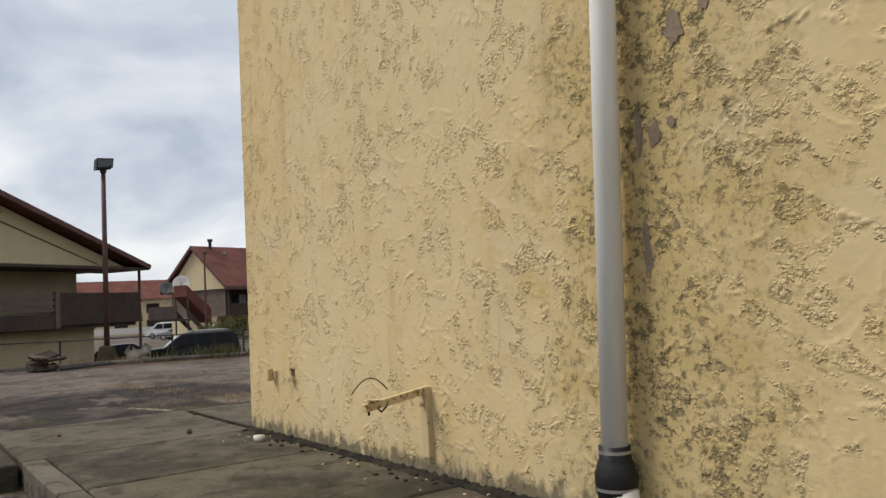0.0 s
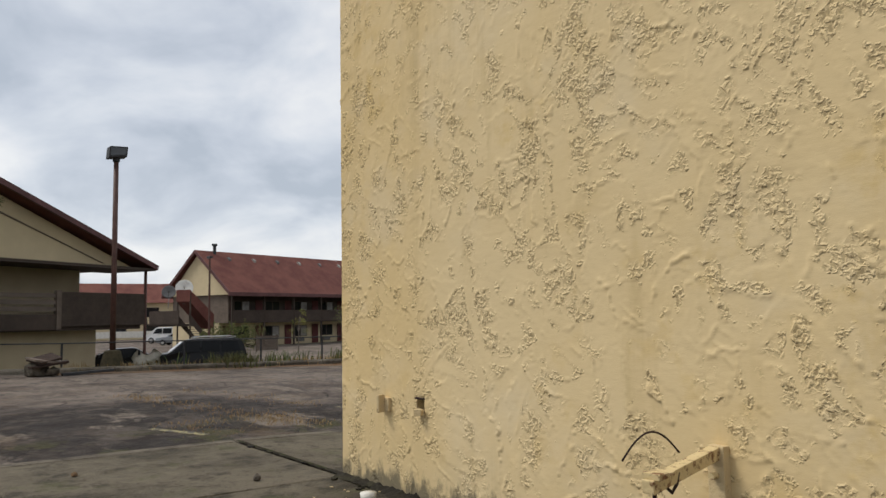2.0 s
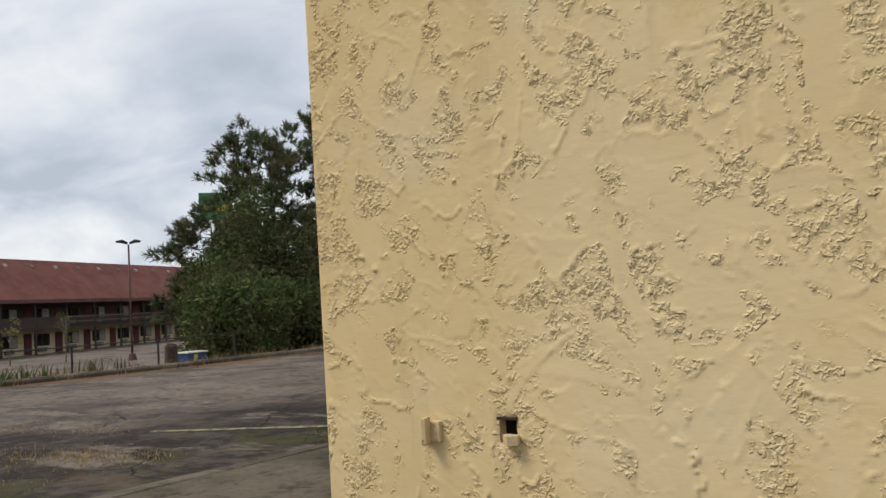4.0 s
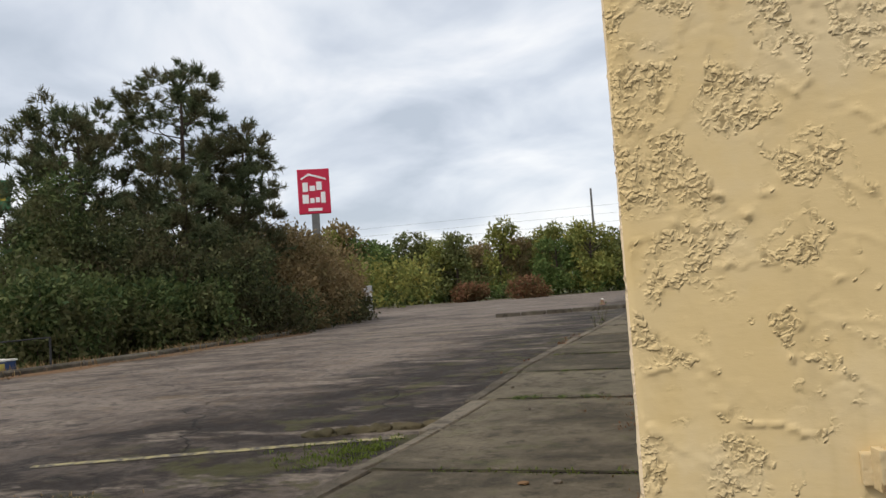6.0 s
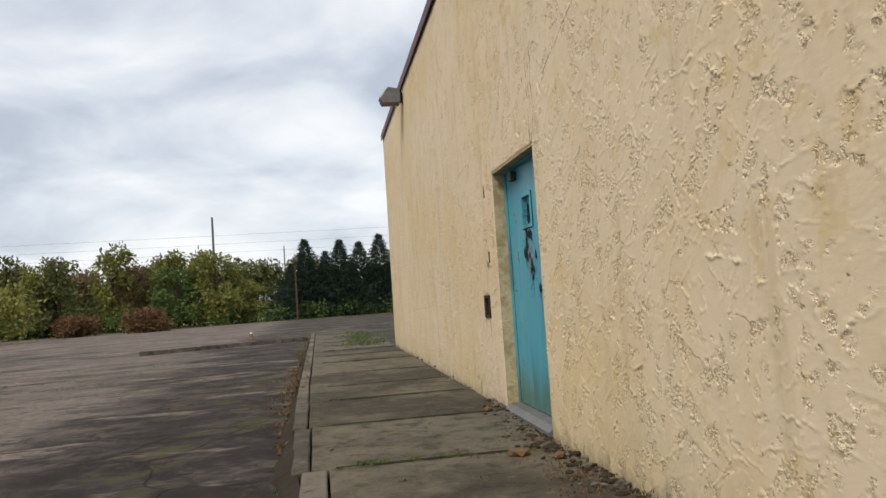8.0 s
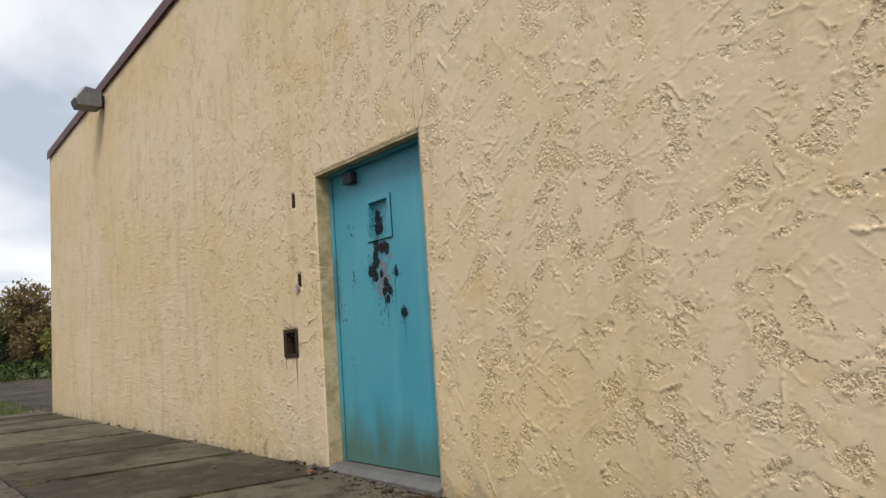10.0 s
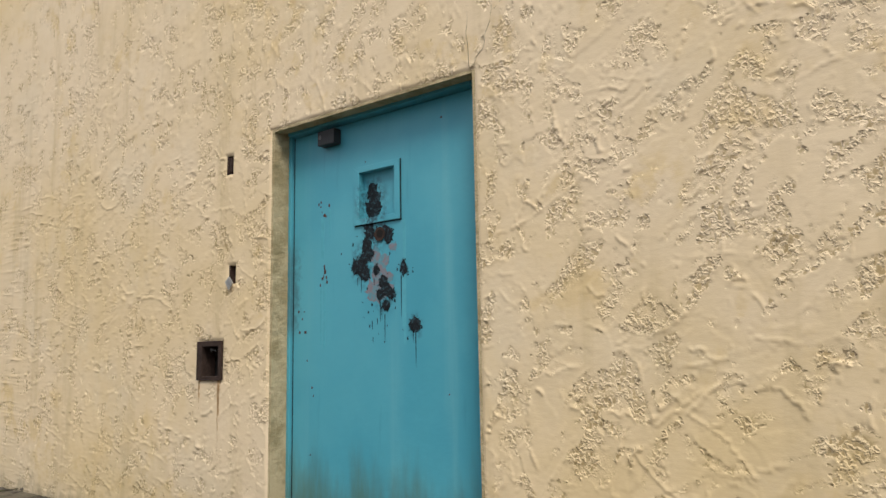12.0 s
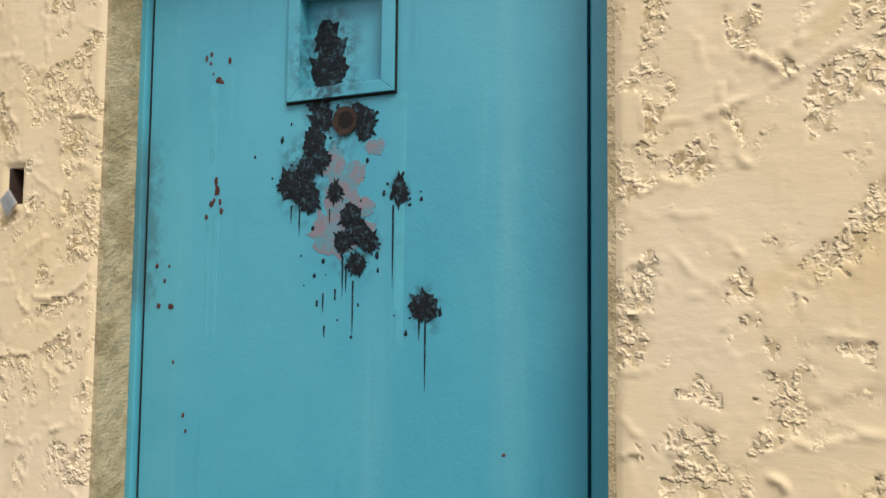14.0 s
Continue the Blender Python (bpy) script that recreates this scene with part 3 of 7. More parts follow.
# car park
rows = [-60, -30, -12, -6, -3, 0, 2.5, 5.5, 9, 14, 18, 22, 26, 30, 36, 46, 60, 68, 73]
cols = [i / 14 for i in range(15)]
verts, faces = [], []
for y in rows:
    x0, x1 = kerb_x(y) + 0.12, (40 if y < -2 or y > 17 else 12)
    for c in cols:
        x = x0 + (x1 - x0) * c
        verts.append((x, y, lot_z(x, y)))
n = len(cols)
faces = [(j * n + i, j * n + i + 1, (j + 1) * n + i + 1, (j + 1) * n + i) for j in range(len(rows) - 1) for i in range(n - 1)]
tagged(raw("car_park_asphalt", verts, faces, ASPHALT, smooth=True), "cracked and patched grey asphalt of an empty car park", "asphalt", kind="structure")

verts = [(-140, -60, -1.7), (-26, -60, -1.7), (-23.5, 2, -1.7), (-21.0, 14, -1.7), (-23, 30, -1.7), (-42, 75, -1.7), (-140, 110, -1.7)]
tagged(raw("motel_car_park", verts, [(0, 1, 2, 3, 4, 5, 6)], ASPHALT_FAR), "grey asphalt drive in front of the motel", "asphalt", kind="structure")

# ---------------------------------------------------------------- the yellow building
TOP = ((0, 4.78), (8.0, 4.86), (16.4, 4.70))
D0, D1, DZ = 4.712, 6.085, 2.155
WALL = 0.3
HOLES = [(6.49, 6.72, 0.80, 1.02), (6.432, 6.49, 1.97, 2.08), (6.39, 6.45, 1.335, 1.44)]


def wall_grid(name, u_cuts, v_cuts, solid, place, mat, label, top):
    """A thick wall as a grid of cells, with openings where solid(u, v) says no. Faces of the openings are closed."""
    bm = bmesh.new()
    cache = {}

    def vert(i, j, k):
        key = (i, j, k)
        if key not in cache:
            u, v = u_cuts[i], v_cuts[j]
            if j == len(v_cuts) - 1:
                v = top(u)
            cache[key] = bm.verts.new(place(u, v, k))
        return cache[key]
    nu, nv = len(u_cuts) - 1, len(v_cuts) - 1
    full = [[solid((u_cuts[i] + u_cuts[i + 1]) / 2, (v_cuts[j] + v_cuts[j + 1]) / 2) for j in range(nv)] for i in range(nu)]
    for i in range(nu):
        for j in range(nv):
            if not full[i][j]:
                continue
            for k in (0, 1):
                bm.faces.new((vert(i, j, k), vert(i + 1, j, k), vert(i + 1, j + 1, k), vert(i, j + 1, k)))
            for di, dj, a, b in ((-1, 0, (i, j), (i, j + 1)), (1, 0, (i + 1, j), (i + 1, j + 1)), (0, -1, (i, j), (i + 1, j)), (0, 1, (i, j + 1), (i + 1, j + 1))):
                ii, jj = i + di, j + dj
                if not (0 <= ii < nu and 0 <= jj < nv and full[ii][jj]):
                    bm.faces.new((vert(*a, 0), vert(*b, 0), vert(*b, 1), vert(*a, 1)))
    bmesh.ops.recalc_face_normals(bm, faces=bm.faces)
    ob = part(name, bm, mat, None, label)
    return ob


def cuts(lo, hi, step, extra):
    out = sorted(set([round(lo + (hi - lo) * i / round((hi - lo) / step), 4) for i in range(round((hi - lo) / step) + 1)]))
    out = [c for c in out if all(abs(c - e) > 0.03 for e in extra)] + list(extra)
    return sorted(out)


def in_hole(y, z):
    return (D0 < y < D1 and z < DZ and z > -0.02) or any(a < y < b and c < z < d for a, b, c, d in HOLES)


def place_west(u, v, k):
    wob = 0.013
    turn = max(0.0, 1 - u / 0.05)
    return (wob + 0.018 * turn * turn if k == 0 else WALL, max(u, 0.0), v)


wall_west = wall_grid("wall_west", cuts(0.0, 16.4, 0.22, [0.02, D0, D1, 6.39, 6.432, 6.45, 6.49, 6.72]), cuts(-0.4, 4.6, 0.25, [-0.02, DZ, 0.80, 1.02, 1.97, 2.08, 1.335, 1.44]) + [4.9],
                      lambda y, z: not in_hole(y, z), place_west, STUCCO_W, "yellow trowelled stucco wall with one door", lambda u: lerp_table(u, TOP))
tagged(wall_west, category="wall", kind="structure")


def place_south(u, v, k):
    wob = -0.013
    turn = max(0.0, 1 - (u - 0.018) / 0.05)
    return (max(u, 0.0), -wob + 0.016 * turn * turn if k == 0 else WALL, v)


def south_hole(x, z):
    return 0.765 < x < 0.83 and 0.44 < z < 0.52


wall_south = wall_grid("wall_south", [0.018, 0.04, 0.06] + cuts(0.2, 14, 0.22, [0.765, 0.83]), cuts(-0.4, 4.6, 0.25, [0.44, 0.52]) + [4.9], lambda x, z: not south_hole(x, z), place_south, STUCCO_S,
                       "mould-stained yellow stucco wall with a downpipe", lambda u: 4.78)
tagged(wall_south, category="wall", kind="structure")
for nm, lo, hi in (("wall_north", (0.3, 16.1, -0.4), (14, 16.4, 4.7)), ("wall_east", (13.7, 0.3, -0.4), (14, 16.1, 4.7))):
    tagged(part(nm, box(lo, hi), STUCCO_W, None, "plain yellow stucco wall"), category="wall", kind="structure")
tagged(part("roof", box((0.3, 0.3, 4.5), (13.7, 16.1, 4.6)), GREY_METAL, None, "flat roof behind the parapet"), category="roof", kind="structure")

# metal edge along the parapet
bm = bmesh.new()
prev = None
for y in [i * 16.4 / 20 for i in range(21)]:
    z = lerp_table(y, TOP)
    ring = [bm.verts.new(c) for c in ((-0.035, y, z - 0.09), (-0.035, y, z + 0.05), (0.32, y, z + 0.05), (0.32, y, z + 0.01), (-0.02, y, z + 0.01), (-0.02, y, z - 0.09))]
    if prev:
        for k in range(6):
            bm.faces.new((prev[k], prev[(k + 1) % 6], ring[(k + 1) % 6], ring[k]))
    prev = ring
bmesh.ops.recalc_face_normals(bm, faces=bm.faces)
tagged(part("parapet_trim", bm, TRIM, None, "maroon metal edge along the parapet"), category="trim", kind="structure")

def lattice_noise(x, y, seed):
    """Smooth noise from 0 to 1 on a lattice of one unit."""
    tab = np.random.default_rng(seed).random((256, 256)).astype(np.float32)
    xi, yi = np.floor(x).astype(int), np.floor(y).astype(int)
    fx, fy = x - xi, y - yi
    fx, fy = fx * fx * (3 - 2 * fx), fy * fy * (3 - 2 * fy)
    x0, x1, y0, y1 = xi & 255, (xi + 1) & 255, yi & 255, (yi + 1) & 255
    return (tab[x0, y0] * (1 - fx) + tab[x1, y0] * fx) * (1 - fy) + (tab[x0, y1] * (1 - fx) + tab[x1, y1] * fx) * fy


def layers(x, y, scale, octaves, seed, gain=0.55):
    out, amp, top = 0.0, 1.0, 0.0
    for k in range(octaves):
        out = out + amp * lattice_noise(x * scale + 17.3 * k, y * scale + 5.1 * k, seed + k)
        top += amp
        amp *= gain
        scale *= 2.03
    return out / top


def ease(v, lo, hi):
    f = np.clip((v - lo) / (hi - lo), 0.0, 1.0)
    return f * f * (3 - 2 * f)


def spaced(*runs):
    """Cut lines from runs of (start, end, step), with given lines kept exactly."""
    out = []
    for lo, hi, step in runs:
        n = max(1, round((hi - lo) / step))
        out += [lo + (hi - lo) * i / n for i in range(n)]
    return out + [runs[-1][1]]


class Coat:
    """A trowelled stucco coat: a crumbly under-layer, smeared flat by many short strokes whose ragged lips stand proud."""

    def __init__(self, us, vs, holes, seed, per_m2):
        for a, b, c, d in holes:
            for line, cut in ((us, (a, b)), (vs, (c, d))):
                for q in cut:
                    k = min(range(len(line)), key=lambda i: abs(line[i] - q))
                    line[k] = q
        self.us, self.vs, self.holes = np.array(us), np.array(vs), holes
        U, V = np.meshgrid(self.us, self.vs, indexing="ij")
        wu, wv = U + 0.02 * (layers(U, V, 14, 2, seed + 60) - 0.5), V + 0.02 * (layers(U, V, 14, 2, seed + 64) - 0.5)
        lumps = ease(layers(wu, wv, 44, 3, seed, 0.75), 0.50, 0.60)
        clots = ease(layers(wu, wv, 15, 3, seed + 8, 0.6), 0.44, 0.6)
        H = 0.0020 + 0.0042 * lumps * (0.25 + 0.75 * clots)
        T = np.ones_like(H)
        ragged = layers(wu, wv, 30, 4, seed + 20, 0.62) - 0.5
        broken = layers(U, V, 16, 3, seed + 30, 0.6)
        g = random.Random(seed)
        span_u, span_v = self.us[-1] - self.us[0], self.vs[-1] - self.vs[0]
        for _ in range(int(span_u * span_v * per_m2)):
            u, v = self.us[0] + g.random() * span_u, self.vs[0] + g.random() * span_v
            ang = g.choice((-0.7, -0.55, -0.9, 0.45, 1.2, -1.4)) + g.gauss(0, 0.4)
            l, w = min(0.24, g.lognormvariate(-2.25, 0.45)), min(0.075, g.lognormvariate(-3.15, 0.4))
            bend, tilt, lip = g.gauss(0, 1.8), g.uniform(0.0002, 0.0010), max(0.0, g.gauss(0.002, 0.0018))
            level, flip = g.gauss(0.0030, 0.0006), g.choice((1, -1))
            rad = l * 1.35 + 0.03
            i0, i1 = np.searchsorted(self.us, (u - rad, u + rad))
            j0, j1 = np.searchsorted(self.vs, (v - rad, v + rad))
            if i1 - i0 < 2 or j1 - j0 < 2:
                continue
            du, dv = U[i0:i1, j0:j1] - u, V[i0:i1, j0:j1] - v
            p = du * math.cos(ang) + dv * math.sin(ang)
            q = flip * (dv * math.cos(ang) - du * math.sin(ang)) - bend * p * p
            rag = ragged[i0:i1, j0:j1]
            d = 1 - np.sqrt((p / l) ** 2 + (q / w) ** 2) + 0.95 * rag
            lead = ease(q / w, -0.9, 0.5)
            cover = ease(d, 0.0, 0.06) * (0.25 + 0.75 * lead) + (1 - lead) * 0.0
            cover = np.where(lead < 0.3, ease(d, 0.0, 0.5) * 0.9, cover)
            old = H[i0:i1, j0:j1]
            plate = level + tilt * q / w + 0.10 * old
            edge = np.exp(-(((d - 0.07) * w) / 0.0036) ** 2) * ease(q / w, 0.1, 0.6) * ease(broken[i0:i1, j0:j1], 0.4, 0.56)
            H[i0:i1, j0:j1] = old + (plate - old) * cover + lip * 1.5 * edge
            T[i0:i1, j0:j1] *= 1 - 0.97 * np.clip(cover, 0, 1)
        # long lips where a full sweep of the trowel ended
        for _ in range(int(span_u * span_v * 10)):
            u, v = self.us[0] + g.random() * span_u, self.vs[0] + g.random() * span_v
            ang, l = g.choice((-0.6, -0.75, 0.4, -1.1)) + g.gauss(0, 0.3), g.uniform(0.07, 0.2)
            bend, tall, flip = g.gauss(0, 1.2), g.uniform(0.0020, 0.0050), g.choice((1, -1))
            i0, i1 = np.searchsorted(self.us, (u - l, u + l))
            j0, j1 = np.searchsorted(self.vs, (v - l, v + l))
            if i1 - i0 < 2 or j1 - j0 < 2:
                continue
            du, dv = U[i0:i1, j0:j1] - u, V[i0:i1, j0:j1] - v
            p = du * math.cos(ang) + dv * math.sin(ang)
            q = flip * (dv * math.cos(ang) - du * math.sin(ang)) - bend * p * p + 0.03 * ragged[i0:i1, j0:j1]
            ridge = np.where(q > 0, np.exp(-(q / 0.003) ** 2), np.exp(-(q / 0.006) ** 2))
            H[i0:i1, j0:j1] += tall * ridge * (1 - ease(np.abs(p) / l, 0.55, 1.0)) * ease(broken[i0:i1, j0:j1], 0.3, 0.5)
        H += 0.0009 * (layers(U, V, 5, 3, seed + 40) - 0.5)
        for a, b, c, d in holes:
            out = np.maximum(np.maximum(a - U, U - b), np.maximum(c - V, V - d))
            H = (H + 0.004) * ease(out, -0.001, 0.018) - 0.004
        self.H, self.T = H, T

    def height(self, u, v):
        i = min(len(self.us) - 1, int(np.searchsorted(self.us, u)))
        j = min(len(self.vs) - 1, int(np.searchsorted(self.vs, v)))
        return float(self.H[max(0, i - 2):i + 3, max(0, j - 2):j + 3].max())

    def link(self, host, mat, place):
        nu, nv = self.H.shape
        co = place(*np.meshgrid(self.us, self.vs, indexing="ij"), self.H).reshape(-1, 3).astype(np.float32)
        i, j = np.meshgrid(np.arange(nu - 1), np.arange(nv - 1), indexing="ij")
        mu, mv = (self.us[1:] + self.us[:-1]) / 2, (self.vs[1:] + self.vs[:-1]) / 2
        keep = np.ones((nu - 1, nv - 1), bool)
        for a, b, c, d in self.holes:
            keep &= ~(((mu > a) & (mu < b))[:, None] & ((mv > c) & (mv < d))[None, :])
        k = (i * nv + j)[keep]
        quad = np.stack([k, k + nv, k + nv + 1, k + 1], 1).astype(np.int32)
        me = bpy.data.meshes.new("stucco_coat")
        me.vertices.add(len(co))
        me.vertices.foreach_set("co", co.ravel())
        me.loops.add(quad.size)
        me.loops.foreach_set("vertex_index", quad.ravel())
        me.polygons.add(len(quad))
        me.polygons.foreach_set("loop_start", np.arange(0, quad.size, 4, dtype=np.int32))
        me.update(calc_edges=True)
        me.attributes.new("torn", "FLOAT", "POINT").data.foreach_set("value", self.T.astype(np.float32).ravel())
        me.materials.append(mat)
        me.shade_smooth()
        ob = new("stucco_coat", me)
        ob.parent = host
        return tagged(ob, "trowelled stucco with ragged lips", kind="stuff")


def swell(u, v, seed):
    return 0.006 * (layers(u, v, 0.9, 2, seed) - 0.5)


COAT_S = Coat(spaced((0.0, 0.03, 0.005), (0.03, 5.0, 0.0074), (5.0, 5.6, 0.03)), spaced((-0.05, 2.0, 0.0074), (2.0, 3.8, 0.015), (3.8, 4.7, 0.05)), [(0.765, 0.83, 0.44, 0.52)], 11, 95)
COAT_W = Coat(spaced((0.0, 0.03, 0.005), (0.03, 1.6, 0.013), (1.6, 6.6, 0.0074), (6.6, 9.0, 0.016), (9.0, 16.35, 0.06)), spaced((-0.1, 2.2, 0.0074), (2.2, 3.2, 0.014), (3.2, 4.70, 0.04)), [(D0, D1, -0.02, DZ)] + HOLES, 12, 95)


def rounded(u, v, h, seed):
    """Along the wall and out of it, with the arris of the building rounded off."""
    r = 0.03
    turn = np.clip(1 - u / r, 0.0, 1.0)
    ang = turn * math.pi / 4
    along = np.where(u < r, r - r * np.sin(ang), u)
    inward = np.where(u < r, r - r * np.cos(ang), 0.0)
    return along, inward - (h - 0.003 + swell(u, v, seed)) * ease(1 - turn, 0.0, 1.0)


def south_at(u, v, h):
    x, y = rounded(u, v, h, 71)
    return np.stack([x, y, v], -1)


def west_at(u, v, h):
    y, x = rounded(u, v, h, 72)
    return np.stack([x, y, v], -1)


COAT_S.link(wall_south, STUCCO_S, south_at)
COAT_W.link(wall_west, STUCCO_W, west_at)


def face_w(y, z, lift=0.0):
    """How far west the finished face stands at a spot of the west wall."""
    return float(west_at(np.array(y), np.array(z), COAT_W.height(y, z))[0]) - lift


def face_s(x, z, lift=0.0):
    return float(south_at(np.array(x), np.array(z), COAT_S.height(x, z))[1]) - lift


# ---------------------------------------------------------------- the door in the west wall
door = thing("steel_door", "turquoise steel service door, scorched and peeling, shut in its frame", "door")
L0, L1, LX, LTOP = 4.795, 6.04, 0.13, 2.125
WY0, WY1, WZ0, WZ1 = 5.295, 5.535, 1.605, 1.845
leaf = raw("leaf", [], [], DOOR, door)
bm = bmesh.new()
ycuts, zcuts = [L0, WY0, WY1, L1], [0.035, WZ0, WZ1, LTOP]
for i in range(3):
    for j in range(3):
        if i == 1 and j == 1:
            continue
        bm.faces.new([bm.verts.new((LX, ycuts[a], zcuts[b])) for a, b in ((i, j), (i + 1, j), (i + 1, j + 1), (i, j + 1))])
bmesh.ops.remove_doubles(bm, verts=bm.verts, dist=1e-4)
ex = bmesh.ops.extrude_face_region(bm, geom=list(bm.faces))
for g in ex["geom"]:
    if isinstance(g, bmesh.types.BMVert):
        g.co.x += 0.045
bmesh.ops.recalc_face_normals(bm, faces=bm.faces)
leaf.data = mesh_of(bm, "leaf", DOOR)
part("panel", box((LX + 0.028, WY0 - 0.01, WZ0 - 0.01), (LX + 0.04, WY1 + 0.01, WZ1 + 0.01)), DOOR, leaf, "recessed sheet where a vision pane was")
# mitred moulding round the recess
for a, b, c, d in (((WY0, WZ1), (WY1, WZ1), (WY1 + 0.035, WZ1 + 0.03), (WY0 - 0.035, WZ1 + 0.03)), ((WY0, WZ0), (WY1, WZ0), (WY1 + 0.035, WZ0 - 0.03), (WY0 - 0.035, WZ0 - 0.03)),
                   ((WY0, WZ0), (WY0, WZ1), (WY0 - 0.035, WZ1 + 0.03), (WY0 - 0.035, WZ0 - 0.03)), ((WY1, WZ0), (WY1, WZ1), (WY1 + 0.035, WZ1 + 0.03), (WY1 + 0.035, WZ0 - 0.03))):
    part("moulding", prism([a, b, c, d], LX - 0.012, LX - 0.0005, 0, bevel=0.002), DOOR, leaf)
for lo, hi in (((LX - 0.006, WY0 - 0.04, WZ0 - 0.0345), (LX - 0.0005, WY1 + 0.04, WZ0 - 0.0305)), ((LX - 0.006, WY0 - 0.039, WZ0 - 0.03), (LX - 0.0005, WY0 - 0.0355, WZ1 + 0.03))):
    part("open_seam", box(lo, hi), HOLLOW, leaf, "black open seam beside the moulding")
# frame: two jambs and a head
part("jamb", prism([(0.112, D1 - 0.002), (0.2, D1 - 0.002), (0.2, L1 + 0.006), (0.185, L1 + 0.006), (0.112, L1 + 0.012)], 0.0, DZ - 0.002, 2, bevel=0.003), DOOR, door)
part("jamb", prism([(0.116, D0 + 0.002), (0.2, D0 + 0.002), (0.2, L0 - 0.005), (0.14, L0 - 0.005), (0.116, L0 - 0.014)], 0.0, DZ - 0.002, 2, bevel=0.003), DOOR, door)
part("head", box((0.078, L0 - 0.003, LTOP + 0.004), (0.2, L1 + 0.003, DZ - 0.004), 0.003), DOOR, door)
part("threshold", prism([(-0.03, -0.045), (0.26, -0.045), (0.26, 0.03), (0.03, 0.025), (-0.03, -0.01)], D0 + 0.003, D1 - 0.003, 1, bevel=0.004), GREY_METAL, door, "worn metal threshold over broken mortar")
closer = part("closer_bracket", box((LX - 0.055, 5.675, 2.025), (LX - 0.001, 5.80, 2.105), 0.006), DARK_METAL, door, "black remains of a door closer")
part("screw", tube([(LX - 0.058, 5.78, 2.07), (LX - 0.05, 5.78, 2.07)], 0.012, 10), GREY_METAL, closer)
# stucco that lines the opening, patchy and darker than the wall face
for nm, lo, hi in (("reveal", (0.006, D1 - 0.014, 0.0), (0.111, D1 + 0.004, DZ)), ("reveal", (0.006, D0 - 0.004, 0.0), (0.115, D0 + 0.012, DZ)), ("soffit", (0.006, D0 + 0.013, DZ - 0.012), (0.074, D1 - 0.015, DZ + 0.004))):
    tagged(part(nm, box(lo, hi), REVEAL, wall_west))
part("backing", box((0.24, D0 - 0.2, -0.05), (0.29, D1 + 0.2, DZ + 0.2)), HOLLOW, wall_west)


def blot(at, r, rnd, spikes=22, stretch=1.0):
    """A ragged splat outline round a point of the door."""
    pts = []
    for k in range(spikes):
        a = 2 * math.pi * k / spikes
        rr = r * (rnd.uniform(0.72, 0.98) if k % 2 else rnd.choice((0.85, 0.9, 1.0, 1.05, 1.3)))
        pts.append((at[0] + rr * math.cos(a), at[1] + stretch * rr * math.sin(a)))
    return pts


def on_door(name, outline, lift, mat, label="", host=None, x=LX):
    bm = bmesh.new()
    c = bm.verts.new((x - lift, sum(p[0] for p in outline) / len(outline), sum(p[1] for p in outline) / len(outline)))
    v = [bm.verts.new((x - lift * 0.5, a, b)) for a, b in outline]
    w = [bm.verts.new((x + 0.001, a, b)) for a, b in outline]
    for i in range(len(v)):
        j = (i + 1) % len(v)
        bm.faces.new((c, v[i], v[j]))
        bm.faces.new((v[i], w[i], w[j], v[j]))
    bmesh.ops.recalc_face_normals(bm, faces=bm.faces)
    return part(name, bm, mat, host or leaf, label)


rnd = random.Random(5)
# bared patch where the lock plate was torn off
for y, z, r0, st in ((5.44, 1.235, 0.055, 1.1), (5.40, 1.22, 0.05, 0.8), (5.41, 1.32, 0.055, 1.1), (5.345, 1.30, 0.035, 0.8), (5.43, 1.41, 0.035, 1.3), (5.345, 1.235, 0.035, 1.0), (5.315, 1.445, 0.03, 0.7), (5.37, 1.38, 0.03, 1.2)):
    on_door("bare_patch", blot((y, z), r0, rnd, 24, st), 0.0016, BARE, "bared grey-pink primer")
for y, z, r, st in ((5.478, 1.745, 0.036, 1.3), (5.445, 1.715, 0.03, 1.0), (5.485, 1.66, 0.042, 1.2), (5.44, 1.66, 0.026, 1.5), (5.47, 1.625, 0.034, 0.6), (5.46, 1.70, 0.03, 1.0)):
    on_door("scorch_blot", blot((y, z), r, rnd, 20, st), 0.004, TAR, x=LX + 0.028)
for y, z, r, st in ((5.475, 1.565, 0.034, 1.1), (5.47, 1.525, 0.038, 0.9), (5.36, 1.522, 0.045, 0.8), (5.345, 1.50, 0.032, 1.3), (5.49, 1.47, 0.036, 1.2), (5.475, 1.425, 0.038, 1.0), (5.51, 1.40, 0.036, 1.0), (5.56, 1.365, 0.042, 1.0), (5.525, 1.355, 0.044, 1.1),
                    (5.50, 1.325, 0.034, 1.2), (5.425, 1.338, 0.024, 1.2), (5.378, 1.275, 0.034, 1.1), (5.35, 1.235, 0.03, 1.2), (5.40, 1.215, 0.03, 1.0), (5.325, 1.215, 0.026, 1.1), (5.36, 1.16, 0.03, 0.9), (5.245, 1.335, 0.022, 1.7), (5.178, 1.06, 0.04, 0.9)):
    on_door("scorch_blot", blot((y, z), r, rnd, 34, st), 0.005, TAR, "charred curled paint")
for _ in range(70):
    y, z, r0 = rnd.choice(((5.53, 1.36, 0.07), (5.48, 1.5, 0.07), (5.36, 1.21, 0.07), (5.178, 1.06, 0.05), (5.36, 1.5, 0.07), (5.245, 1.33, 0.03), (5.43, 1.1, 0.09)))
    on_door("scorch_speck", blot((y + rnd.gauss(0, r0 * 0.8), z + rnd.gauss(0, r0 * 0.8)), rnd.uniform(0.0015, 0.006), rnd, 7, rnd.uniform(0.8, 2.2)), 0.002, TAR)
